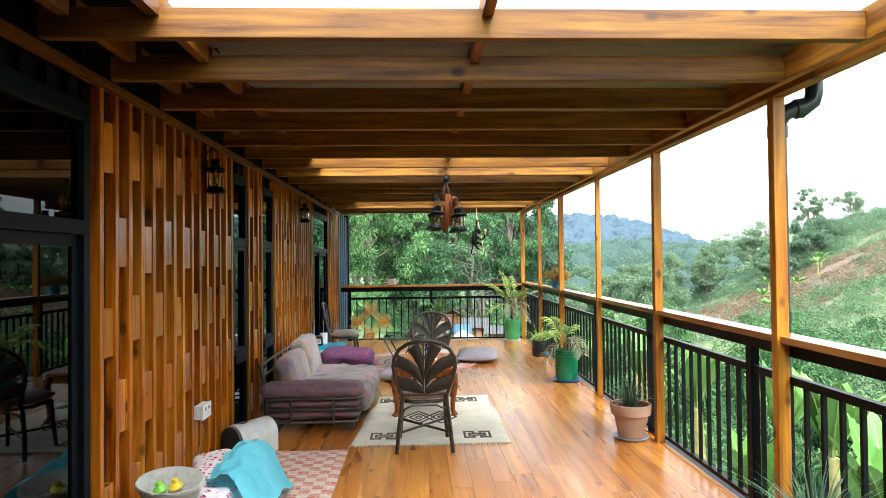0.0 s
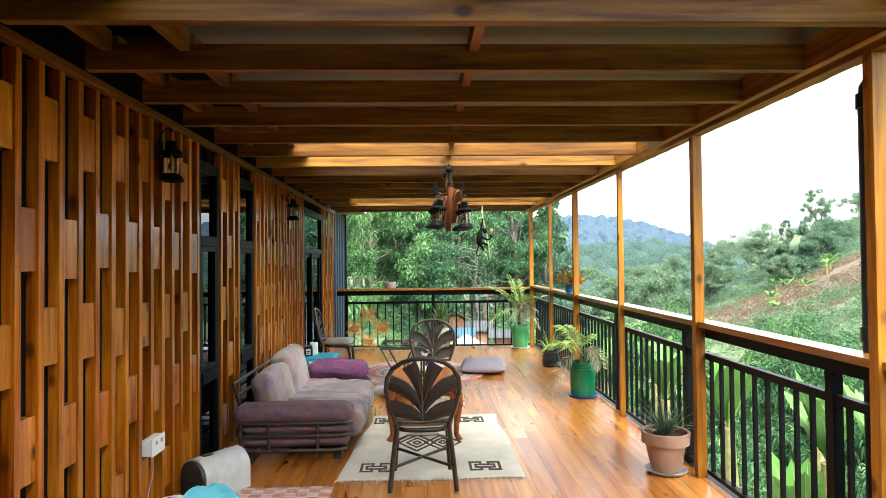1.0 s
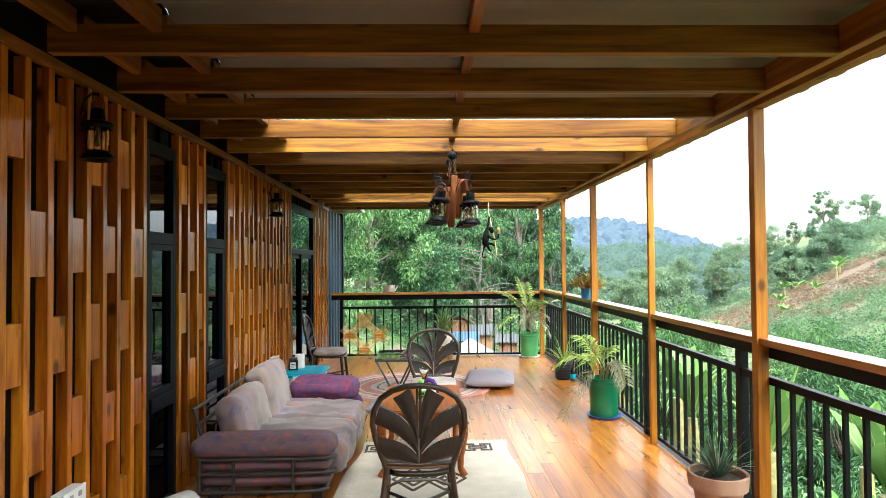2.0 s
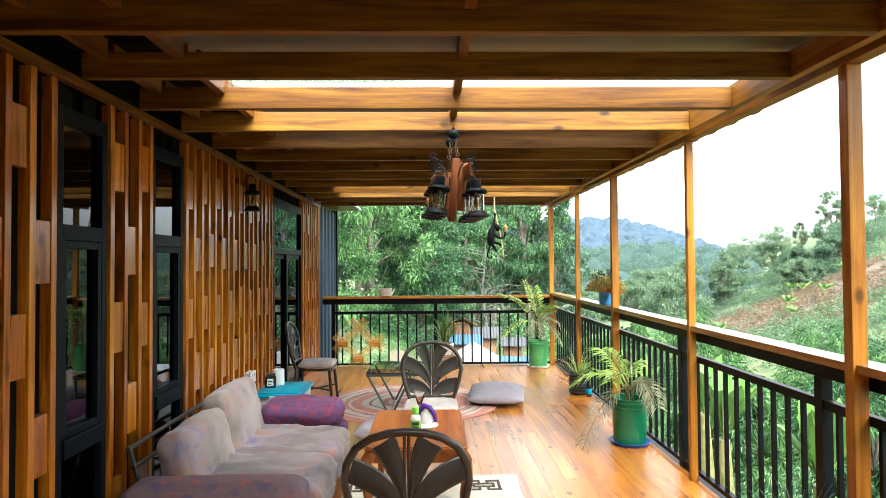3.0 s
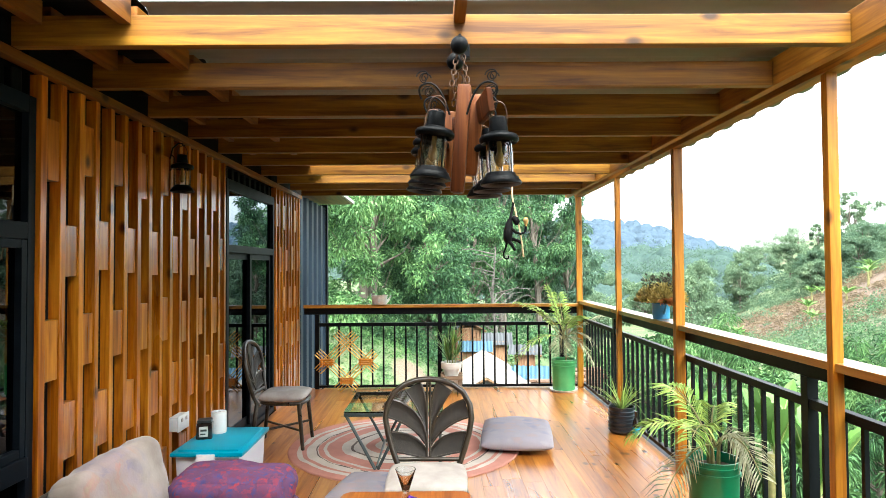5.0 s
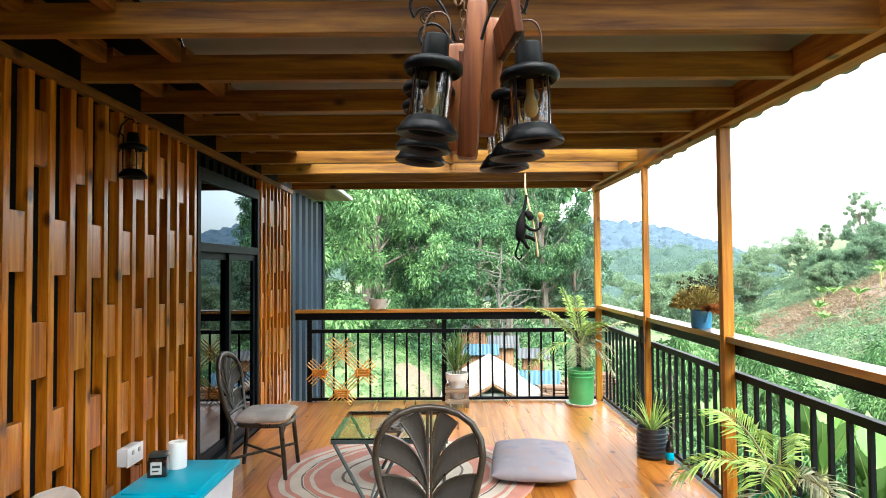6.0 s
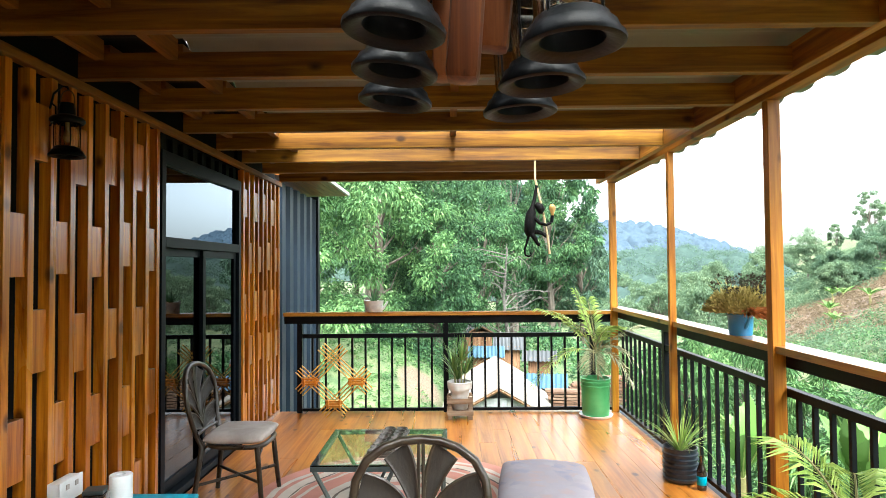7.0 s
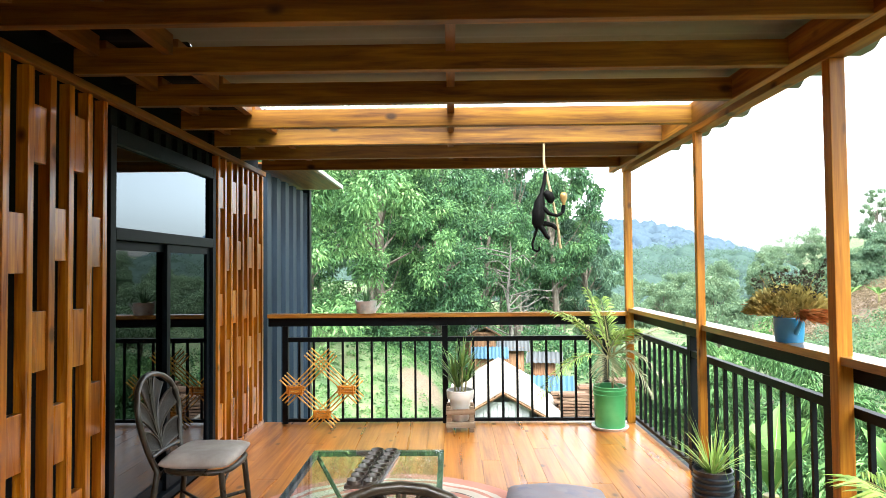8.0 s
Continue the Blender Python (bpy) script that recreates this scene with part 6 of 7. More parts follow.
VBLUE = plain("blue_enamel", (0.02, 0.16, 0.36), (0.05, 0.26, 0.5), 0.35, 0.0, 6.0, 0.05)
vs_ = thing("blue_tin_vase", "blue enamel tin of dried flowers standing on the railing cap", "vase", Matrix.Translation((3.672, 10.54, 1.115)))
part("tin", lathe(bmesh.new(), [(0.0, 0.001), (0.066, 0.001), (0.068, 0.006), (0.072, 0.06), (0.074, 0.125), (0.078, 0.128), (0.076, 0.132), (0.07, 0.13), (0.068, 0.11), (0.0, 0.11)], 26), VBLUE, vs_, smooth=True)
part("ear", tube(bmesh.new(), [(0, 0.07, 0.10), (0, 0.105, 0.105), (0, 0.11, 0.075), (0, 0.085, 0.05), (0, 0.07, 0.05)], 0.006, 6), VBLUE, vs_, smooth=True)
part("spout", tube(bmesh.new(), [(0, -0.065, 0.05), (0, -0.1, 0.09), (0, -0.13, 0.14)], [0.014, 0.01, 0.008], 7), VBLUE, vs_, smooth=True)
DRYO = leafy("dry_orange", (0.26, 0.07, 0.018), (0.48, 0.15, 0.04), (0.6, 0.26, 0.08), 0.7)
DRYB = leafy("dry_olive", (0.17, 0.13, 0.032), (0.38, 0.30, 0.09), (0.56, 0.46, 0.18), 0.8)
DRYK = leafy("dry_dark", (0.015, 0.01, 0.008), (0.04, 0.025, 0.02), (0.09, 0.05, 0.03), 0.8)
rng = np.random.default_rng(12)
d = rng.normal(size=(2600, 3))
d /= np.linalg.norm(d, axis=1, keepdims=True)
d[:, 2] = np.abs(d[:, 2])
at = d * rng.uniform(0.3, 1.0, (2600, 1)) * np.array([0.20, 0.24, 0.15]) + np.array([0, 0.0, 0.14])
tagged(leaf_mesh("flower_head", at, d + np.array([0, 0, 0.4]), 0.034, 0.018, DRYB, vs_, 0.1, rng), kind="stuff")
for s, lab in ((1, 0.9), (-1, 0.55)):
    f = np.stack([rng.normal(0, 0.25, 160), np.full(160, s * 1.0), rng.uniform(-0.1, 0.55, 160) * lab], 1)
    leaf_mesh("dry_fan", np.tile([[0, s * 0.09, 0.15]], (160, 1)) + f * 0.05, f, 0.17, 0.010, DRYO, vs_, 0.12, rng)
for k in range(40):
    a, l = rnd.uniform(0, 2 * math.pi), rnd.uniform(0.5, 1.0)
    tip = Vector((0.16 * l * math.cos(a), 0.27 * l * math.sin(a), 0.16 + rnd.uniform(0.1, 0.2)))
    part("stalk", tube(bmesh.new(), [(0, 0, 0.12), tip * 0.6 + Vector((0, 0, 0.05)), tip], 0.0016, 3), DRYB, vs_)
seeds = []
for k in range(46):
    a, l = rnd.uniform(0, 2 * math.pi), rnd.uniform(0.3, 1.0)
    seeds.append((0.16 * l * math.cos(a), 0.26 * l * math.sin(a), 0.27 + rnd.uniform(0.0, 0.11)))
seeds += [(0.02, -0.2 - 0.012 * k, 0.25 + 0.022 * k) for k in range(9)]
sd = np.repeat(np.array(seeds), 14, 0)
tagged(leaf_mesh("seed_spray", sd + rng.normal(0, 0.006, sd.shape), rng.normal(size=sd.shape), 0.018, 0.01, DRYK, vs_, 0.0, rng), kind="stuff")

# ---- lattice of sticks leaning on the end railing ----
CANE = wood("cane", (0.50, 0.23, 0.03), (0.66, 0.36, 0.06), (0.76, 0.48, 0.11), "z", (0.35, 0.5), 0.2, 0.3, False)
CANE_D = wood("cane_joint", (0.42, 0.14, 0.012), (0.60, 0.23, 0.022), (0.68, 0.32, 0.045), "x", (0.35, 0.5), 0.2, 0.3, False)
lt = thing("cane_lattice", "folding lattice of orange cane sticks leaning on the end railing", "lattice", pose(0.645, 13.14, 0.0, 10, 0, 0))
nodes = [(0.0, 0.16), (-0.24, 0.40), (0.24, 0.40), (0.0, 0.64)]
arms = [(0, 1), (0, 2), (1, 3), (2, 3)]
for a, b in arms:
    (x0, z0), (x1, z1) = nodes[a], nodes[b]
    dx, dz = (x1 - x0), (z1 - z0)
    L = math.hypot(dx, dz)
    ux, uz = dx / L, dz / L
    for k in (-1.5, -0.5, 0.5, 1.5):
        ox, oz = -uz * 0.033 * k, ux * 0.033 * k
        e = 0.17
        yy = 0.014 if (a, b) in ((0, 1), (2, 3)) else -0.014
        part("stick", tube(bmesh.new(), [(x0 - ux * e + ox, yy, z0 - uz * e + oz), (x1 + ux * e + ox, yy, z1 + uz * e + oz)], 0.0068, 6), CANE, lt, smooth=True)
for x, z in nodes[:3]:
    for k in (-1, 0, 1):
        part("joint_bar", bbox(x - 0.085, x + 0.085, -0.04, -0.026, z + 0.027 * k - 0.01, z + 0.027 * k + 0.01, 0.002), CANE_D, lt)
    for k in (-1, 1):
        part("joint_bar", bbox(x + 0.06 * k - 0.009, x + 0.06 * k + 0.009, -0.053, -0.041, z - 0.05, z + 0.05, 0.002), CANE_D, lt)

# ---- chandelier of lanterns ----
IRON = plain("black_iron", (0.0015, 0.002, 0.0024), (0.004, 0.005, 0.006), 0.38, 0.0, 12.0, 0.1, spec=0.09)
RUST = plain("brown_wire", (0.06, 0.03, 0.018), (0.12, 0.065, 0.035), 0.5, 0.5, 20.0, 0.2)
WORN = wood("reddish_old_wood", (0.055, 0.012, 0.002), (0.15, 0.042, 0.007), (0.27, 0.095, 0.018), "z", (0.4, 0.6), 0.1, 0.2)
AMBER = plain("amber_bulb", (0.22, 0.13, 0.04), (0.34, 0.22, 0.08), 0.15, 0.0, 20.0, 0.02, 0.3)
SHADEG = glass("lantern_glass", (0.92, 0.9, 0.85))


def lantern(name, m, label, group, s=1.0, scroll=True):
    """A storm lantern: domed cap, glass chimney with bars, wide flared foot; its hook is at the origin."""
    t = thing(name, label, "lantern", m @ Matrix.Scale(s, 4), group)
    part("cap", lathe(bmesh.new(), [(0.0, -0.128), (0.048, -0.132), (0.056, -0.150), (0.066, -0.156), (0.0735, -0.148), (0.074, -0.138), (0.067, -0.127), (0.046, -0.120), (0.035, -0.114), (0.032, -0.066), (0.029, -0.060), (0.0, -0.058)], 24), IRON, t, smooth=True)
    part("chimney", lathe(bmesh.new(), [(0.048, -0.268), (0.050, -0.22), (0.050, -0.15), (0.047, -0.15), (0.047, -0.22), (0.045, -0.268)], 20), SHADEG, t, smooth=True).visible_shadow = False
    for k in range(4):
        a = math.pi / 4 + k * math.pi / 2
        c, q = math.cos(a), math.sin(a)
        part("bar", tube(bmesh.new(), [(0.053 * c, 0.053 * q, -0.275), (0.055 * c, 0.055 * q, -0.2), (0.053 * c, 0.053 * q, -0.14)], 0.0025, 5), IRON, t)
    part("foot", lathe(bmesh.new(), [(0.048, -0.300), (0.070, -0.311), (0.0765, -0.308), (0.077, -0.301), (0.069, -0.291), (0.066, -0.282), (0.059, -0.279), (0.055, -0.268), (0.049, -0.264), (0.043, -0.266), (0.043, -0.28), (0.048, -0.300)], 26), IRON, t, smooth=True)
    part("bulb", lathe(bmesh.new(), [(0.0, -0.245), (0.012, -0.24), (0.019, -0.224), (0.017, -0.205), (0.010, -0.188), (0.009, -0.15), (0.0, -0.15)], 14), AMBER, t, "amber filament bulb", True)
    part("bail", tube(bmesh.new(), bez((-0.03, 0, -0.09), (-0.042, 0, 0.0), (0, 0, 0), 8)[:-1] + bez((0, 0, 0), (0.042, 0, 0.0), (0.03, 0, -0.09), 8), 0.0028, 6), RUST, t)
    return t


CX, CY = 1.88, 7.645
ch = thing("chandelier", "rustic chandelier of reddish beams hanging on chains from the joist", "chandelier", pose(CX, CY, 0, 0, 0, -4.5))
part("beam", bbox(-0.026, 0.026, -0.03, 0.025, -0.20, 0.20, 0.014, m=pose(0.005, -0.08, 2.035, 0, 4.5, 0)), WORN, ch, smooth=True)
part("beam", bbox(-0.028, 0.028, -0.025, 0.025, -0.15, 0.16, 0.014, m=pose(0.05, 0.0, 2.06, 0, 6, 0)), WORN, ch, smooth=True)
part("beam", bbox(-0.065, -0.015, -0.01, 0.045, 1.87, 2.16, 0.012), WORN, ch, smooth=True)
part("spine", bbox(-0.03, 0.02, -0.06, 0.29, 2.075, 2.125, 0.008), WORN, ch)
part("side_board", bbox(-0.011, 0.011, -0.17, 0.22, -0.042, 0.042, 0.004, m=pose(0.08, -0.05, 2.145, 0, -8, 11)), WORN, ch)


def chain(bm, a, b, link=0.03, r=0.0028):
    a, b = Vector(a), Vector(b)
    n = max(2, int((b - a).length / (link * 0.78)))
    d = (b - a).normalized()
    u, v = frame_of(d)
    for k in range(n):
        c = a.lerp(b, (k + 0.5) / n)
        s = u if k % 2 else v
        pts = [c + d * (link * 0.5 * math.cos(t)) + s * (link * 0.28 * math.sin(t)) for t in (2 * math.pi * j / 10 for j in range(10))]
        tube(bm, pts, r, 4, True)


for a, b in (((-0.03, -0.07, 2.235), (0.0, 0.0, 2.44)), ((0.03, -0.06, 2.25), (0.0, 0.0, 2.44)), ((-0.03, 0.08, 2.2), (0.0, 0.0, 2.44)), ((0.02, 0.2, 2.14), (0.0, 0.0, 2.44))):
    bm = bmesh.new()
    chain(bm, a, b)
    part("chain", bm, RUST, ch, smooth=True)
part("hook_plate", bbox(-0.035, 0.035, 0.10, 0.145, 2.40, 2.452, 0.004), IRON, ch)
part("hook", tube(bmesh.new(), [(0, 0.11, 2.43), (0, 0.05, 2.455), (0, 0.0, 2.452), (0, -0.01, 2.44)], 0.006, 6), IRON, ch)
for x, y, z in ((0.0, -0.05, 2.395), (-0.02, 0.03, 2.36)):
    part("ball", lathe(bmesh.new(), [(0.034 * math.sin(math.pi * k / 10), -0.034 * math.cos(math.pi * k / 10)) for k in range(11)], 18, (x, y, z)), IRON, ch, "black iron ball", True)
for sx in (-1, 1):
    for y in (-0.185, 0.0, 0.185):
        bm = bmesh.new()
        x0 = 0.12 * sx
        tube(bm, bez((0.03 * sx, y, 2.10), (0.06 * sx, y, 2.215), (0.105 * sx, y, 2.215), 8)[:-1] + bez((0.105 * sx, y, 2.215), (0.155 * sx, y, 2.21), (0.128 * sx, y, 2.158), 8), 0.004, 6)
        for q in (-1, 1):
            tube(bm, [(x0 + q * (0.028 - 0.0014 * k) * math.cos(k * 0.4) * 0.9, y + 0.012 * q, 2.235 + 0.022 * math.sin(k * 0.4) * (1 - k * 0.03)) for k in range(20)], 0.0022, 4)
        part("bracket", bm, IRON, ch, "scrolled black iron bracket", True)
for sx in (-1, 1):
    for y in (-0.185, 0.0, 0.185):
        lantern("lantern", pose(CX + sx * 0.126 - 0.08 * y + (-0.018 if sx > 0 else 0.028), CY + y, 2.166 - (0.02 if sx > 0 else 0), 0, 2 - sx * 4, 15 * y), "black storm lantern with a clear chimney hanging from the chandelier", "lanterns on the chandelier", 0.95)
for y in (5.86, 9.45):
    lantern("wall_lantern", pose(0.085, y, 2.385), "black storm lantern hung on the batten wall", "wall lanterns", 1.0)
    bm = bmesh.new()
    tube(bm, [(0.003, y, 2.30), (0.02, y, 2.37), (0.06, y, 2.405), (0.085, y, 2.40), (0.088, y, 2.388)], 0.005, 6)
    tube(bm, [(0.004, y, 2.22), (0.03, y, 2.26), (0.03, y, 2.31), (0.008, y, 2.33)], 0.004, 6)
    tagged(part("wall_bracket", bm, IRON, None, smooth=True), "black scrolled iron bracket on the battens", "bracket", "lantern brackets")

# ---- figure on a rope with a bare bulb, hung from a joist ----
FX, FY = 2.58, 11.85
ROPE = plain("hemp_rope", (0.34, 0.25, 0.13), (0.5, 0.39, 0.23), 0.9, 0.0, 60.0, 0.8, 0.0, (1, 1, 0.3), 0.004)
FUR = plain("matt_black_resin", (0.0018, 0.0018, 0.002), (0.004, 0.004, 0.004), 0.7, 0.0, 18.0, 0.4, spec=0.12)
pd = thing("rope_pendant", "pendant lamp on a hemp rope with a bare bulb", "pendant lamp", Matrix.Translation((FX, FY, 0)))
part("rope", tube(bmesh.new(), [(0, 0, 2.457), (0.0, 0, 2.30), (0.03, 0, 2.16), (0.075, 0, 1.96), (0.10, 0, 1.80), (0.115, 0, 1.66)], 0.0095, 8), ROPE, pd, smooth=True)
part("socket", tube(bmesh.new(), [(0.135, 0, 1.925), (0.142, 0, 1.985)], 0.015, 10), IRON, pd, smooth=True)
part("bulb", lathe(bmesh.new(), [(0.0, 0.0), (0.012, 0.0), (0.014, 0.02), (0.028, 0.055), (0.028, 0.075), (0.018, 0.095), (0.0, 0.1)], 16, (0.143, 0, 1.984)), AMBER, pd, "clear amber bulb", True)
bm = bmesh.new()
tube(bm, [(0.012, 0, 2.24), (0.0, 0, 2.16), (-0.02, 0, 2.07), (-0.035, 0, 2.01), (-0.045, 0, 1.93), (-0.052, 0, 1.85), (-0.05, 0, 1.815)], [0.014, 0.014, 0.018, 0.04, 0.05, 0.045, 0.03], 12)
tube(bm, [(0.0, -0.01, 2.085), (0.03, -0.012, 2.06), (0.045, -0.012, 2.03), (0.04, -0.012, 2.0)], [0.02, 0.036, 0.035, 0.018], 12)
tube(bm, [(-0.03, -0.02, 1.98), (0.03, -0.03, 1.92), (0.09, -0.01, 1.905), (0.13, 0, 1.925)], [0.018, 0.015, 0.012, 0.012], 8)
tube(bm, [(-0.04, 0.01, 1.84), (0.01, 0.02, 1.85), (0.06, 0.015, 1.835), (0.09, 0.0, 1.81)], [0.024, 0.02, 0.016, 0.016], 8)
tube(bm, [(-0.045, -0.01, 1.84), (-0.01, -0.02, 1.79), (0.01, -0.02, 1.75), (0.03, -0.02, 1.735)], [0.024, 0.019, 0.015, 0.015], 8)
tube(bm, [(-0.055, 0, 1.83), (-0.075, 0, 1.76), (-0.095, 0, 1.70), (-0.09, 0, 1.655), (-0.06, 0, 1.64), (-0.04, 0, 1.655), (-0.045, 0, 1.675)], [0.014, 0.01, 0.009, 0.009, 0.009, 0.008, 0.007], 8)
fg = part("figurine", bm, FUR, None, smooth=True)
fg.location = (FX, FY, 0)
tagged(fg, "black resin figurine clinging to the rope lamp", "figurine")

# ---- gutter outlet and downpipe by the near post ----
dp = thing("downpipe", "black plastic downpipe with a bent outlet at the eave", "downpipe")
part("pipe", tube(bmesh.new(), [(3.765, 4.85, -2.7), (3.765, 4.85, 2.30), (3.77, 4.85, 2.37), (3.80, 4.84, 2.42), (3.85, 4.83, 2.44), (3.91, 4.82, 2.45), (3.955, 4.81, 2.485), (3.97, 4.81, 2.54), (3.97, 4.81, 2.63)], 0.05, 16), BLACKP, dp, smooth=True)
for z in (2.31, 1.2):
    part("collar", tube(bmesh.new(), [(3.765, 4.85, z - 0.035), (3.765, 4.85, z + 0.035)], 0.058, 16), BLACKP, dp, smooth=True)
part("collar", tube(bmesh.new(), [(3.86, 4.828, 2.442), (3.905, 4.821, 2.449)], 0.06, 16), BLACKP, dp, smooth=True)

# ---- sheds below the deck ----
TINR = plain("pale_roof_sheet", (0.12, 0.11, 0.093), (0.20, 0.185, 0.16), 0.6, 0.0, 1.6, 0.2)
BLUER = plain("blue_roof_sheet", (0.020, 0.062, 0.10), (0.038, 0.088, 0.13), 0.5, 0.0, 1.0, 0.1)
GREYR = plain("grey_roof_sheet", (0.03, 0.034, 0.038), (0.055, 0.06, 0.065), 0.55, 0.0, 1.0, 0.1)
BOARDS = wood("shed_boards", (0.12, 0.065, 0.035), (0.22, 0.125, 0.07), (0.32, 0.20, 0.12), "z", (0.7, 0.9), 0.0, 0.5)
SHEET = plain("zinc_sheet", (0.26, 0.27, 0.28), (0.36, 0.37, 0.38), 0.4, 0.2, 2.0, 0.05)

ZINC = plain("pale_zinc_wall", (0.26, 0.28, 0.28), (0.40, 0.42, 0.42), 0.45, 0.1, 3.0, 0.05)
LUMBER = wood("weathered_lumber", (0.045, 0.028, 0.018), (0.11, 0.068, 0.045), (0.22, 0.15, 0.105), "x", (0.7, 0.9), 0.0, 0.6)


def ribbed(bm, p0, p1, q0, q1, pitch=0.15, amp=0.02):
    """A ribbed roof plane between two edges, p0-p1 and q0-q1; the ribs run from one to the other."""
    p0, p1, q0, q1 = map(Vector, (p0, p1, q0, q1))
    nrm = (p1 - p0).cross(q0 - p0).normalized()
    if nrm.z < 0:
        nrm = -nrm
    n = max(2, int((p1 - p0).length / pitch) * 4)
    prev = None
    for k in range(n + 1):
        f = k / n
        lift = nrm * amp * math.sin(2 * math.pi * k / 4)
        a, b = p0.lerp(p1, f) + lift, q0.lerp(q1, f) + lift
        cur = [bm.verts.new(v) for v in (a, b, b - nrm * 0.01, a - nrm * 0.01)]
        if prev:
            bm.faces.new((prev[0], prev[1], cur[1], cur[0]))
            bm.faces.new((prev[3], cur[3], cur[2], prev[2]))
        prev = cur
    return bm


def shed(x, y, yaw, w, d, eave, rise, floor_z, roof, wall_mat, label, open_front=False):
    """A gabled shed, its gable towards local -y; w wide, d deep."""
    t = thing("shed", label, "shed", pose(x, y, 0, 0, 0, yaw), "sheds below the deck")
    o = 0.25
    for s in (-1, 1):
        part("roof_sheet", ribbed(bmesh.new(), (0, -o, eave + rise), (0, d + o, eave + rise), (s * (w / 2 + o), -o, eave - rise * o / (w / 2)), (s * (w / 2 + o), d + o, eave - rise * o / (w / 2))), roof, t)
        part("rafter", tube(bmesh.new(), [(s * (w / 2 + o), -o + 0.05, eave - rise * o / (w / 2) - 0.06), (0, -o + 0.05, eave + rise - 0.06)], 0.045, 4), BOARDS, t)
        part("side_wall", bbox(s * w / 2 - 0.03, s * w / 2 + 0.03, 0, d, floor_z, eave - 0.02), wall_mat, t)
    part("back_wall", bbox(-w / 2 + 0.031, w / 2 - 0.031, d - 0.03, d + 0.03, floor_z, eave), wall_mat, t)
    part("tie_beam", bbox(-w / 2, w / 2, -0.05, 0.0, eave - 0.1, eave - 0.02), BOARDS, t)
    n = int(w / (0.085 if open_front else 0.16))
    for k in range(n):
        a = -w / 2 + 0.032 + (w - 0.064) * k / n
        h = eave - 0.12
        if open_front:
            if a > w * 0.22:
                continue
            h = min(eave + 0.40, eave + rise * (1 - max(abs(a), abs(a + w / n)) / (w / 2)) - 0.08)
        part("wall_sheet" if open_front else "board", bbox(a, a + (w - 0.064) / n - 0.012, 0.001, 0.03, floor_z, h), ZINC if open_front else wall_mat, t)
    return t


shed(3.1, 22.4, -3, 2.55, 5.0, -2.15, 0.72, -5.0, TINR, SHEET, "open shed with a pale corrugated roof below the deck", True)
shed(3.9, 32.5, 86, 1.3, 1.0, -1.95, 0.25, -5.0, BLUER, BOARDS, "small timber shed with a pale blue roof")
shed(4.95, 34.2, 86, 1.1, 0.9, -1.85, 0.32, -5.0, GREYR, BOARDS, "small timber shed half hidden behind the blue roof")
shed(5.35, 28.3, 80, 0.8, 0.7, -1.52, 0.17, -5.0, GREYR, BOARDS, "small timber shed with a grey sheet roof")
shed(5.35, 26.4, 80, 0.9, 0.85, -2.05, 0.22, -5.0, BLUER, BOARDS, "low shed with a bluish sheet roof")
shed(3.3, 36.5, 10, 1.2, 1.2, -1.5, 0.35, -5.0, GREYR, BOARDS, "timber cabin half hidden among the trees")
for k, (x, y, top) in enumerate([(5.15, 24.2, -1.85), (5.9, 24.9, -1.75), (6.7, 25.8, -1.8)]):
    t = thing("lumber_stack", "stack of rough brown planks beside the sheds", "lumber stack", pose(x, y, 0, 0, 0, 8 * k - 6), "lumber stacks")
    g0 = hgt(x, y) - 0.1
    n = int((top - g0) / 0.085)
    for i in range(n):
        for j in range(2):
            e = rnd.uniform(-0.12, 0.12)
            part("plank", bbox(-0.48 + e, 0.46 + e, -0.26 + 0.27 * j, 0.0 + 0.27 * j, g0 + 0.085 * i, g0 + 0.085 * i + 0.06), LUMBER, t)

# ---- banana plants and near growth past the railing ----
BAN = leafy("banana_leaf", (0.018, 0.06, 0.012), (0.065, 0.16, 0.03), (0.15, 0.28, 0.065), 0.35)


RIB = plain("pale_leaf_rib", (0.20, 0.27, 0.07), (0.32, 0.40, 0.13), 0.5)


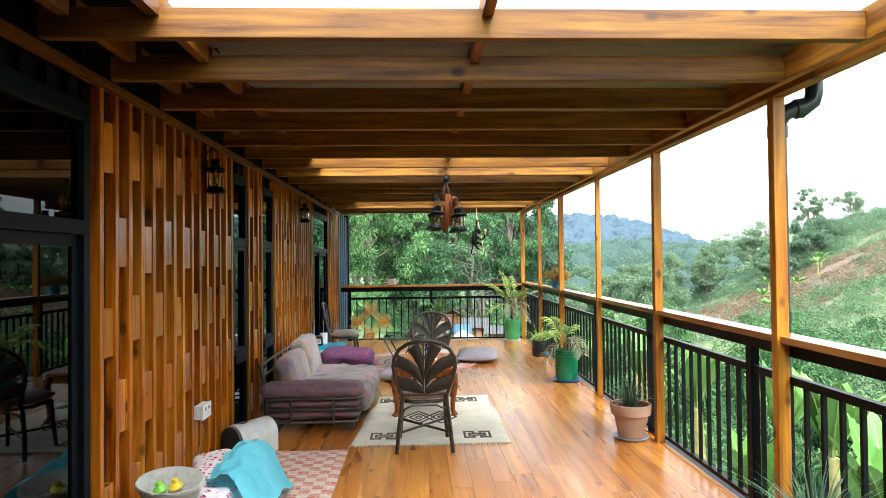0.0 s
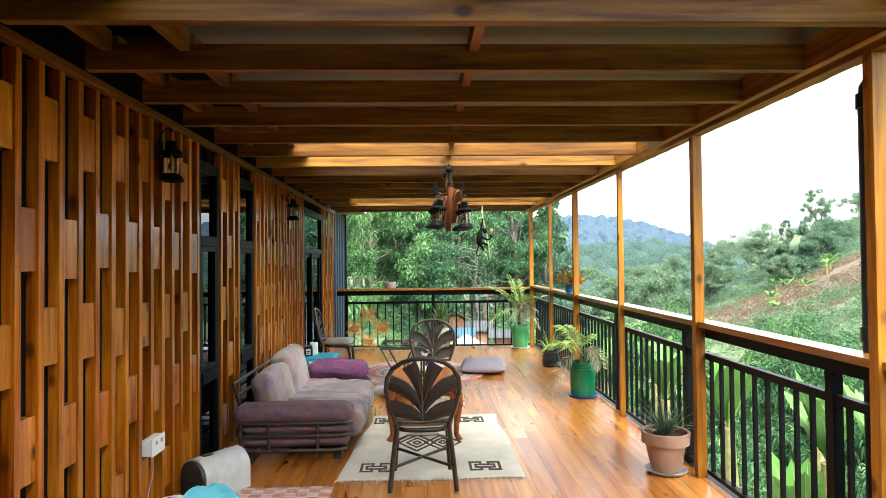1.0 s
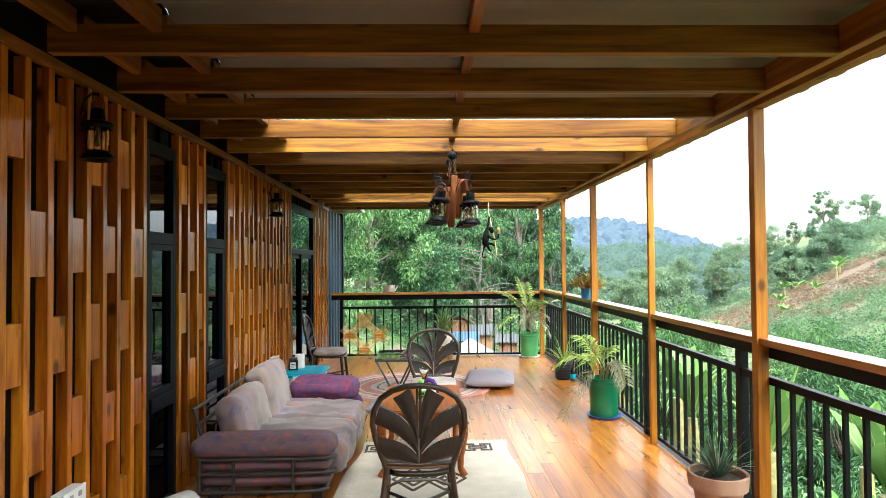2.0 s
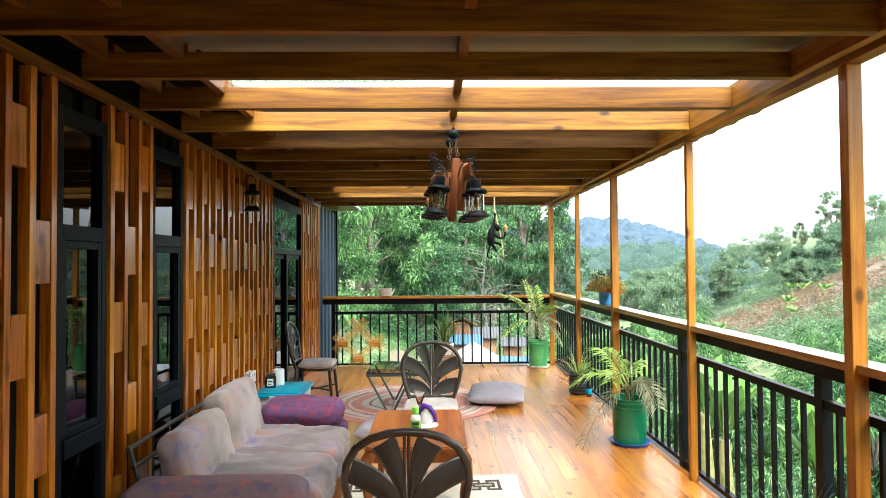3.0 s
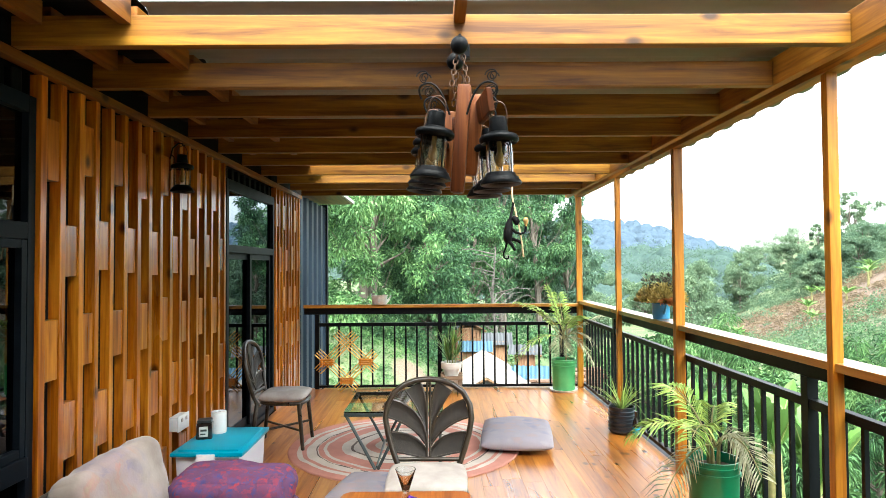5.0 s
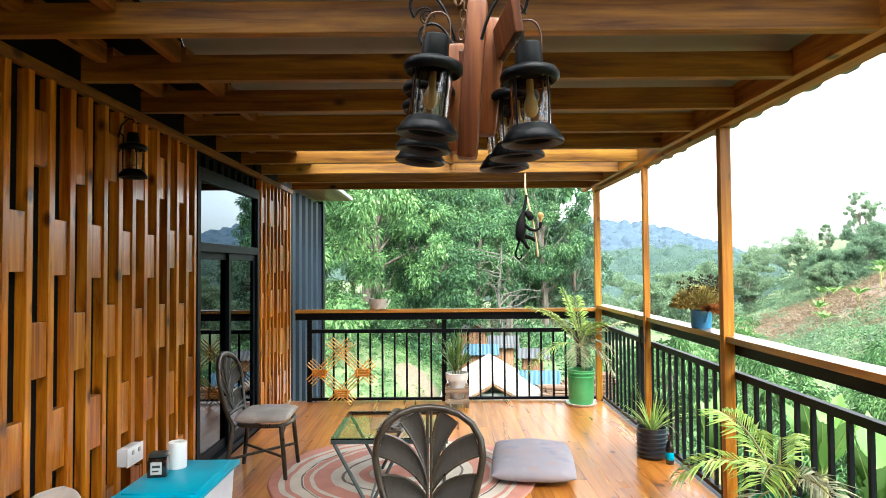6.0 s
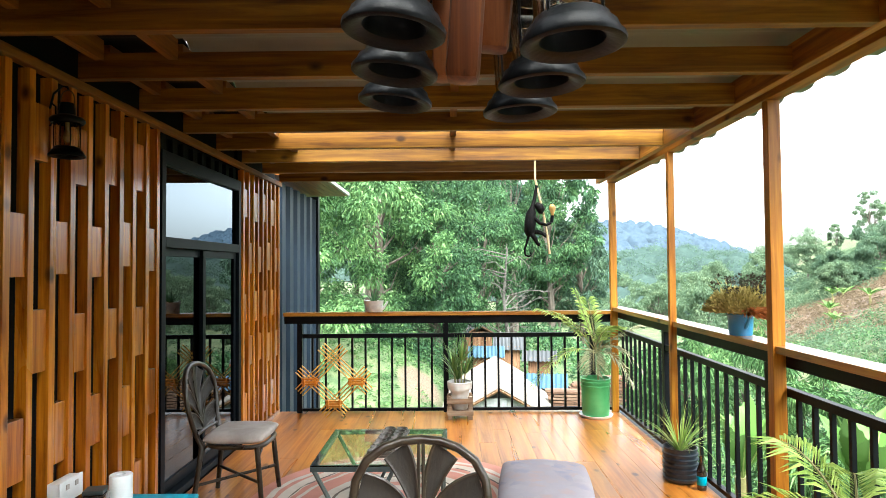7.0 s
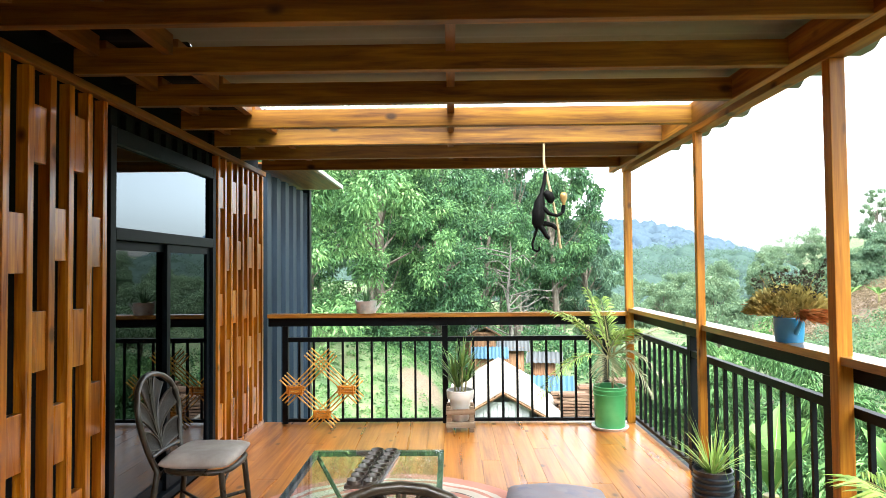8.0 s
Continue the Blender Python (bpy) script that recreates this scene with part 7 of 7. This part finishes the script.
def banana(x, y, top, n, seed, size=1.5, spread_=(0.25, 0.75), label="banana plant with broad bright green leaves beyond the railing"):
    r = random.Random(seed)
    z0 = hgt(x, y)
    t = thing("banana_plant", label, "banana plant", Matrix.Translation((x, y, z0)), "banana plants")
    h = top - size * 0.75 - z0
    part("stem", tube(bmesh.new(), [(0, 0, -0.2), (0.03, 0, h * 0.5), (0.0, 0.02, h)], [0.13, 0.11, 0.07], 10), STALK, t, smooth=True)
    for k in range(n):
        a = 2 * math.pi * (k + r.uniform(-0.3, 0.3)) / n
        out = Vector((math.cos(a), math.sin(a), 0))
        ll, lean, sag = size * r.uniform(0.8, 1.15), r.uniform(*spread_), r.uniform(0.2, 0.55)
        bm, prev = bmesh.new(), None
        side = Vector((-out.y, out.x, 0))
        for i in range(25):
            f = i / 24
            p = Vector((0, 0, h)) + out * ll * lean * f + Vector((0, 0, ll * (f - sag * lean * f * f)))
            w = 0.0 if f < 0.1 else size * 0.16 * math.sin(math.pi * ((f - 0.1) / 0.9) ** 0.7) + 0.003
            ww = [w * (1 + 0.10 * math.sin(i * 2.1 + q) + r.uniform(-0.06, 0.06)) for q in (0, 2)]
            cup, rib = Vector((0, 0, w * 0.5)), Vector((0, 0, 0.006 * size * (i % 2)))
            cur = [bm.verts.new(p - side * ww[0] + cup - rib * 2), bm.verts.new(p - side * ww[0] * 0.5 + cup * 0.55 + rib), bm.verts.new(p), bm.verts.new(p + side * ww[1] * 0.5 + cup * 0.55 + rib), bm.verts.new(p + side * ww[1] + cup - rib * 2)]
            if prev:
                for q in range(4):
                    bm.faces.new((prev[q], prev[q + 1], cur[q + 1], cur[q]))
            prev = cur
        leaf = part("leaf", bm, BAN, t, smooth=True)
        spine = [Vector((0, 0, h)) + out * ll * lean * f + Vector((0, 0, ll * (f - sag * lean * f * f) - 0.004)) for f in (q / 10 for q in range(11))]
        part("midrib", tube(bmesh.new(), spine, [0.016 * size * (1 - 0.09 * q) for q in range(11)], 5), RIB, leaf, smooth=True)


for k, (x, y, top) in enumerate([(5.0, 10.6, 0.15), (5.4, 12.0, 0.1), (5.1, 9.0, 0.2), (4.9, 13.2, -0.1), (5.0, 5.6, 0.1), (5.5, 7.0, 0.2), (6.0, 8.6, -0.1), (6.0, 5.0, 0.2), (4.8, 4.2, -0.1), (6.8, 10.0, -0.3), (7.4, 7.6, 0.0), (6.4, 6.2, 0.1), (5.4, 6.2, -0.3), (6.1, 7.2, -0.2), (5.2, 4.8, -0.4), (6.6, 5.2, 0.0), (5.7, 5.4, -0.1), (6.9, 6.8, 0.1), (5.1, 7.6, -0.5)]):
    banana(x, y, top + 0.08, 9, 100 + k, 0.86, (0.2, 0.6))
shrubs("shrubs", 240, (5.7, 10.0, 2.5, 17.0), 12, LEAF_B, 0.12, 0.052, 170, 0.75, "dark glossy bushes close under the railing")
shrubs("shrubs", 110, (5.9, 10.0, 2.5, 17.0), 15, LEAF_C, 0.15, 0.022, 150, 1.0, "tall light green grass under the railing")
for k, (x, y) in enumerate([(36, 62), (38, 66), (40.5, 64), (33, 70), (42, 72), (45, 75), (47, 70), (50, 74), (30, 66), (53, 80), (28, 60), (44, 66)]):
    banana(x, y, hgt(x, y) + rnd.uniform(1.3, 2.2), 8, 140 + k, 1.1, (0.6, 1.4), "banana plant on the far hillside")
for k, (x, y, top, r) in enumerate([(8.6, 18.5, 0.55, 1.3), (10.5, 16.0, 0.25, 1.5), (7.8, 22.5, 0.25, 1.3), (12.5, 20.5, 0.6, 1.7), (9.2, 12.0, -0.3, 1.4), (11.0, 26.0, 0.7, 1.9), (13.5, 13.5, -0.2, 1.7), (15.5, 24.0, 0.5, 2.0), (7.4, 15.2, -0.2, 1.1), (8.4, 27.5, -0.6, 1.4)]):
    b = hgt(x, y)
    tree(x, y, b, (top - b) * 0.8, r * 0.85, (LEAF_C, LEAF_A)[k % 3 == 1], 200 + k, 60, 210, 0.15, 0.026, 1.0, 0.2, "feathery light green shrub rising beyond the railing", 0.5)

shrubs("dry_stalks", 3200, (33, 52, 52, 84), 31, leafy("cut_stalk", (0.10, 0.068, 0.045), (0.19, 0.135, 0.092), (0.30, 0.225, 0.155), 0.8), 0.3, 0.045, 16, 0.32, "dry cut stalks and weeds on the bare hillside", "dry stalks", True)
shrubs("shrubs", 500, (5.0, 14, 8, 30), 33, LEAF_C, 0.12, 0.022, 130, 0.8, "feathery light green bamboo growth below the deck")

# ---- deck boards ----
row, x = 0, 0.002
while x < 3.62:
    w = min(0.149, 3.655 - x)
    y = Y0 - rnd.uniform(0.0, 2.2)
    while y < Y1:
        ln_ = rnd.choice((1.8, 2.1, 2.4, 2.7, 3.0))
        a, b = max(y, Y0), min(y + ln_ - 0.0015, Y1)
        if b - a > 0.02:
            board = part("deck_board", bbox(-w / 2, w / 2 - 0.0004, -(b - a) / 2, (b - a) / 2, -0.0197, -0.0013, 0.0006), DECK, floor)
            board.matrix_basis = pose(x + w / 2, (a + b) / 2, rnd.uniform(-0.0006, 0.0002), rnd.uniform(-0.03, 0.03), rnd.uniform(-0.2, 0.2), 0)
        y += ln_
    x += 0.15
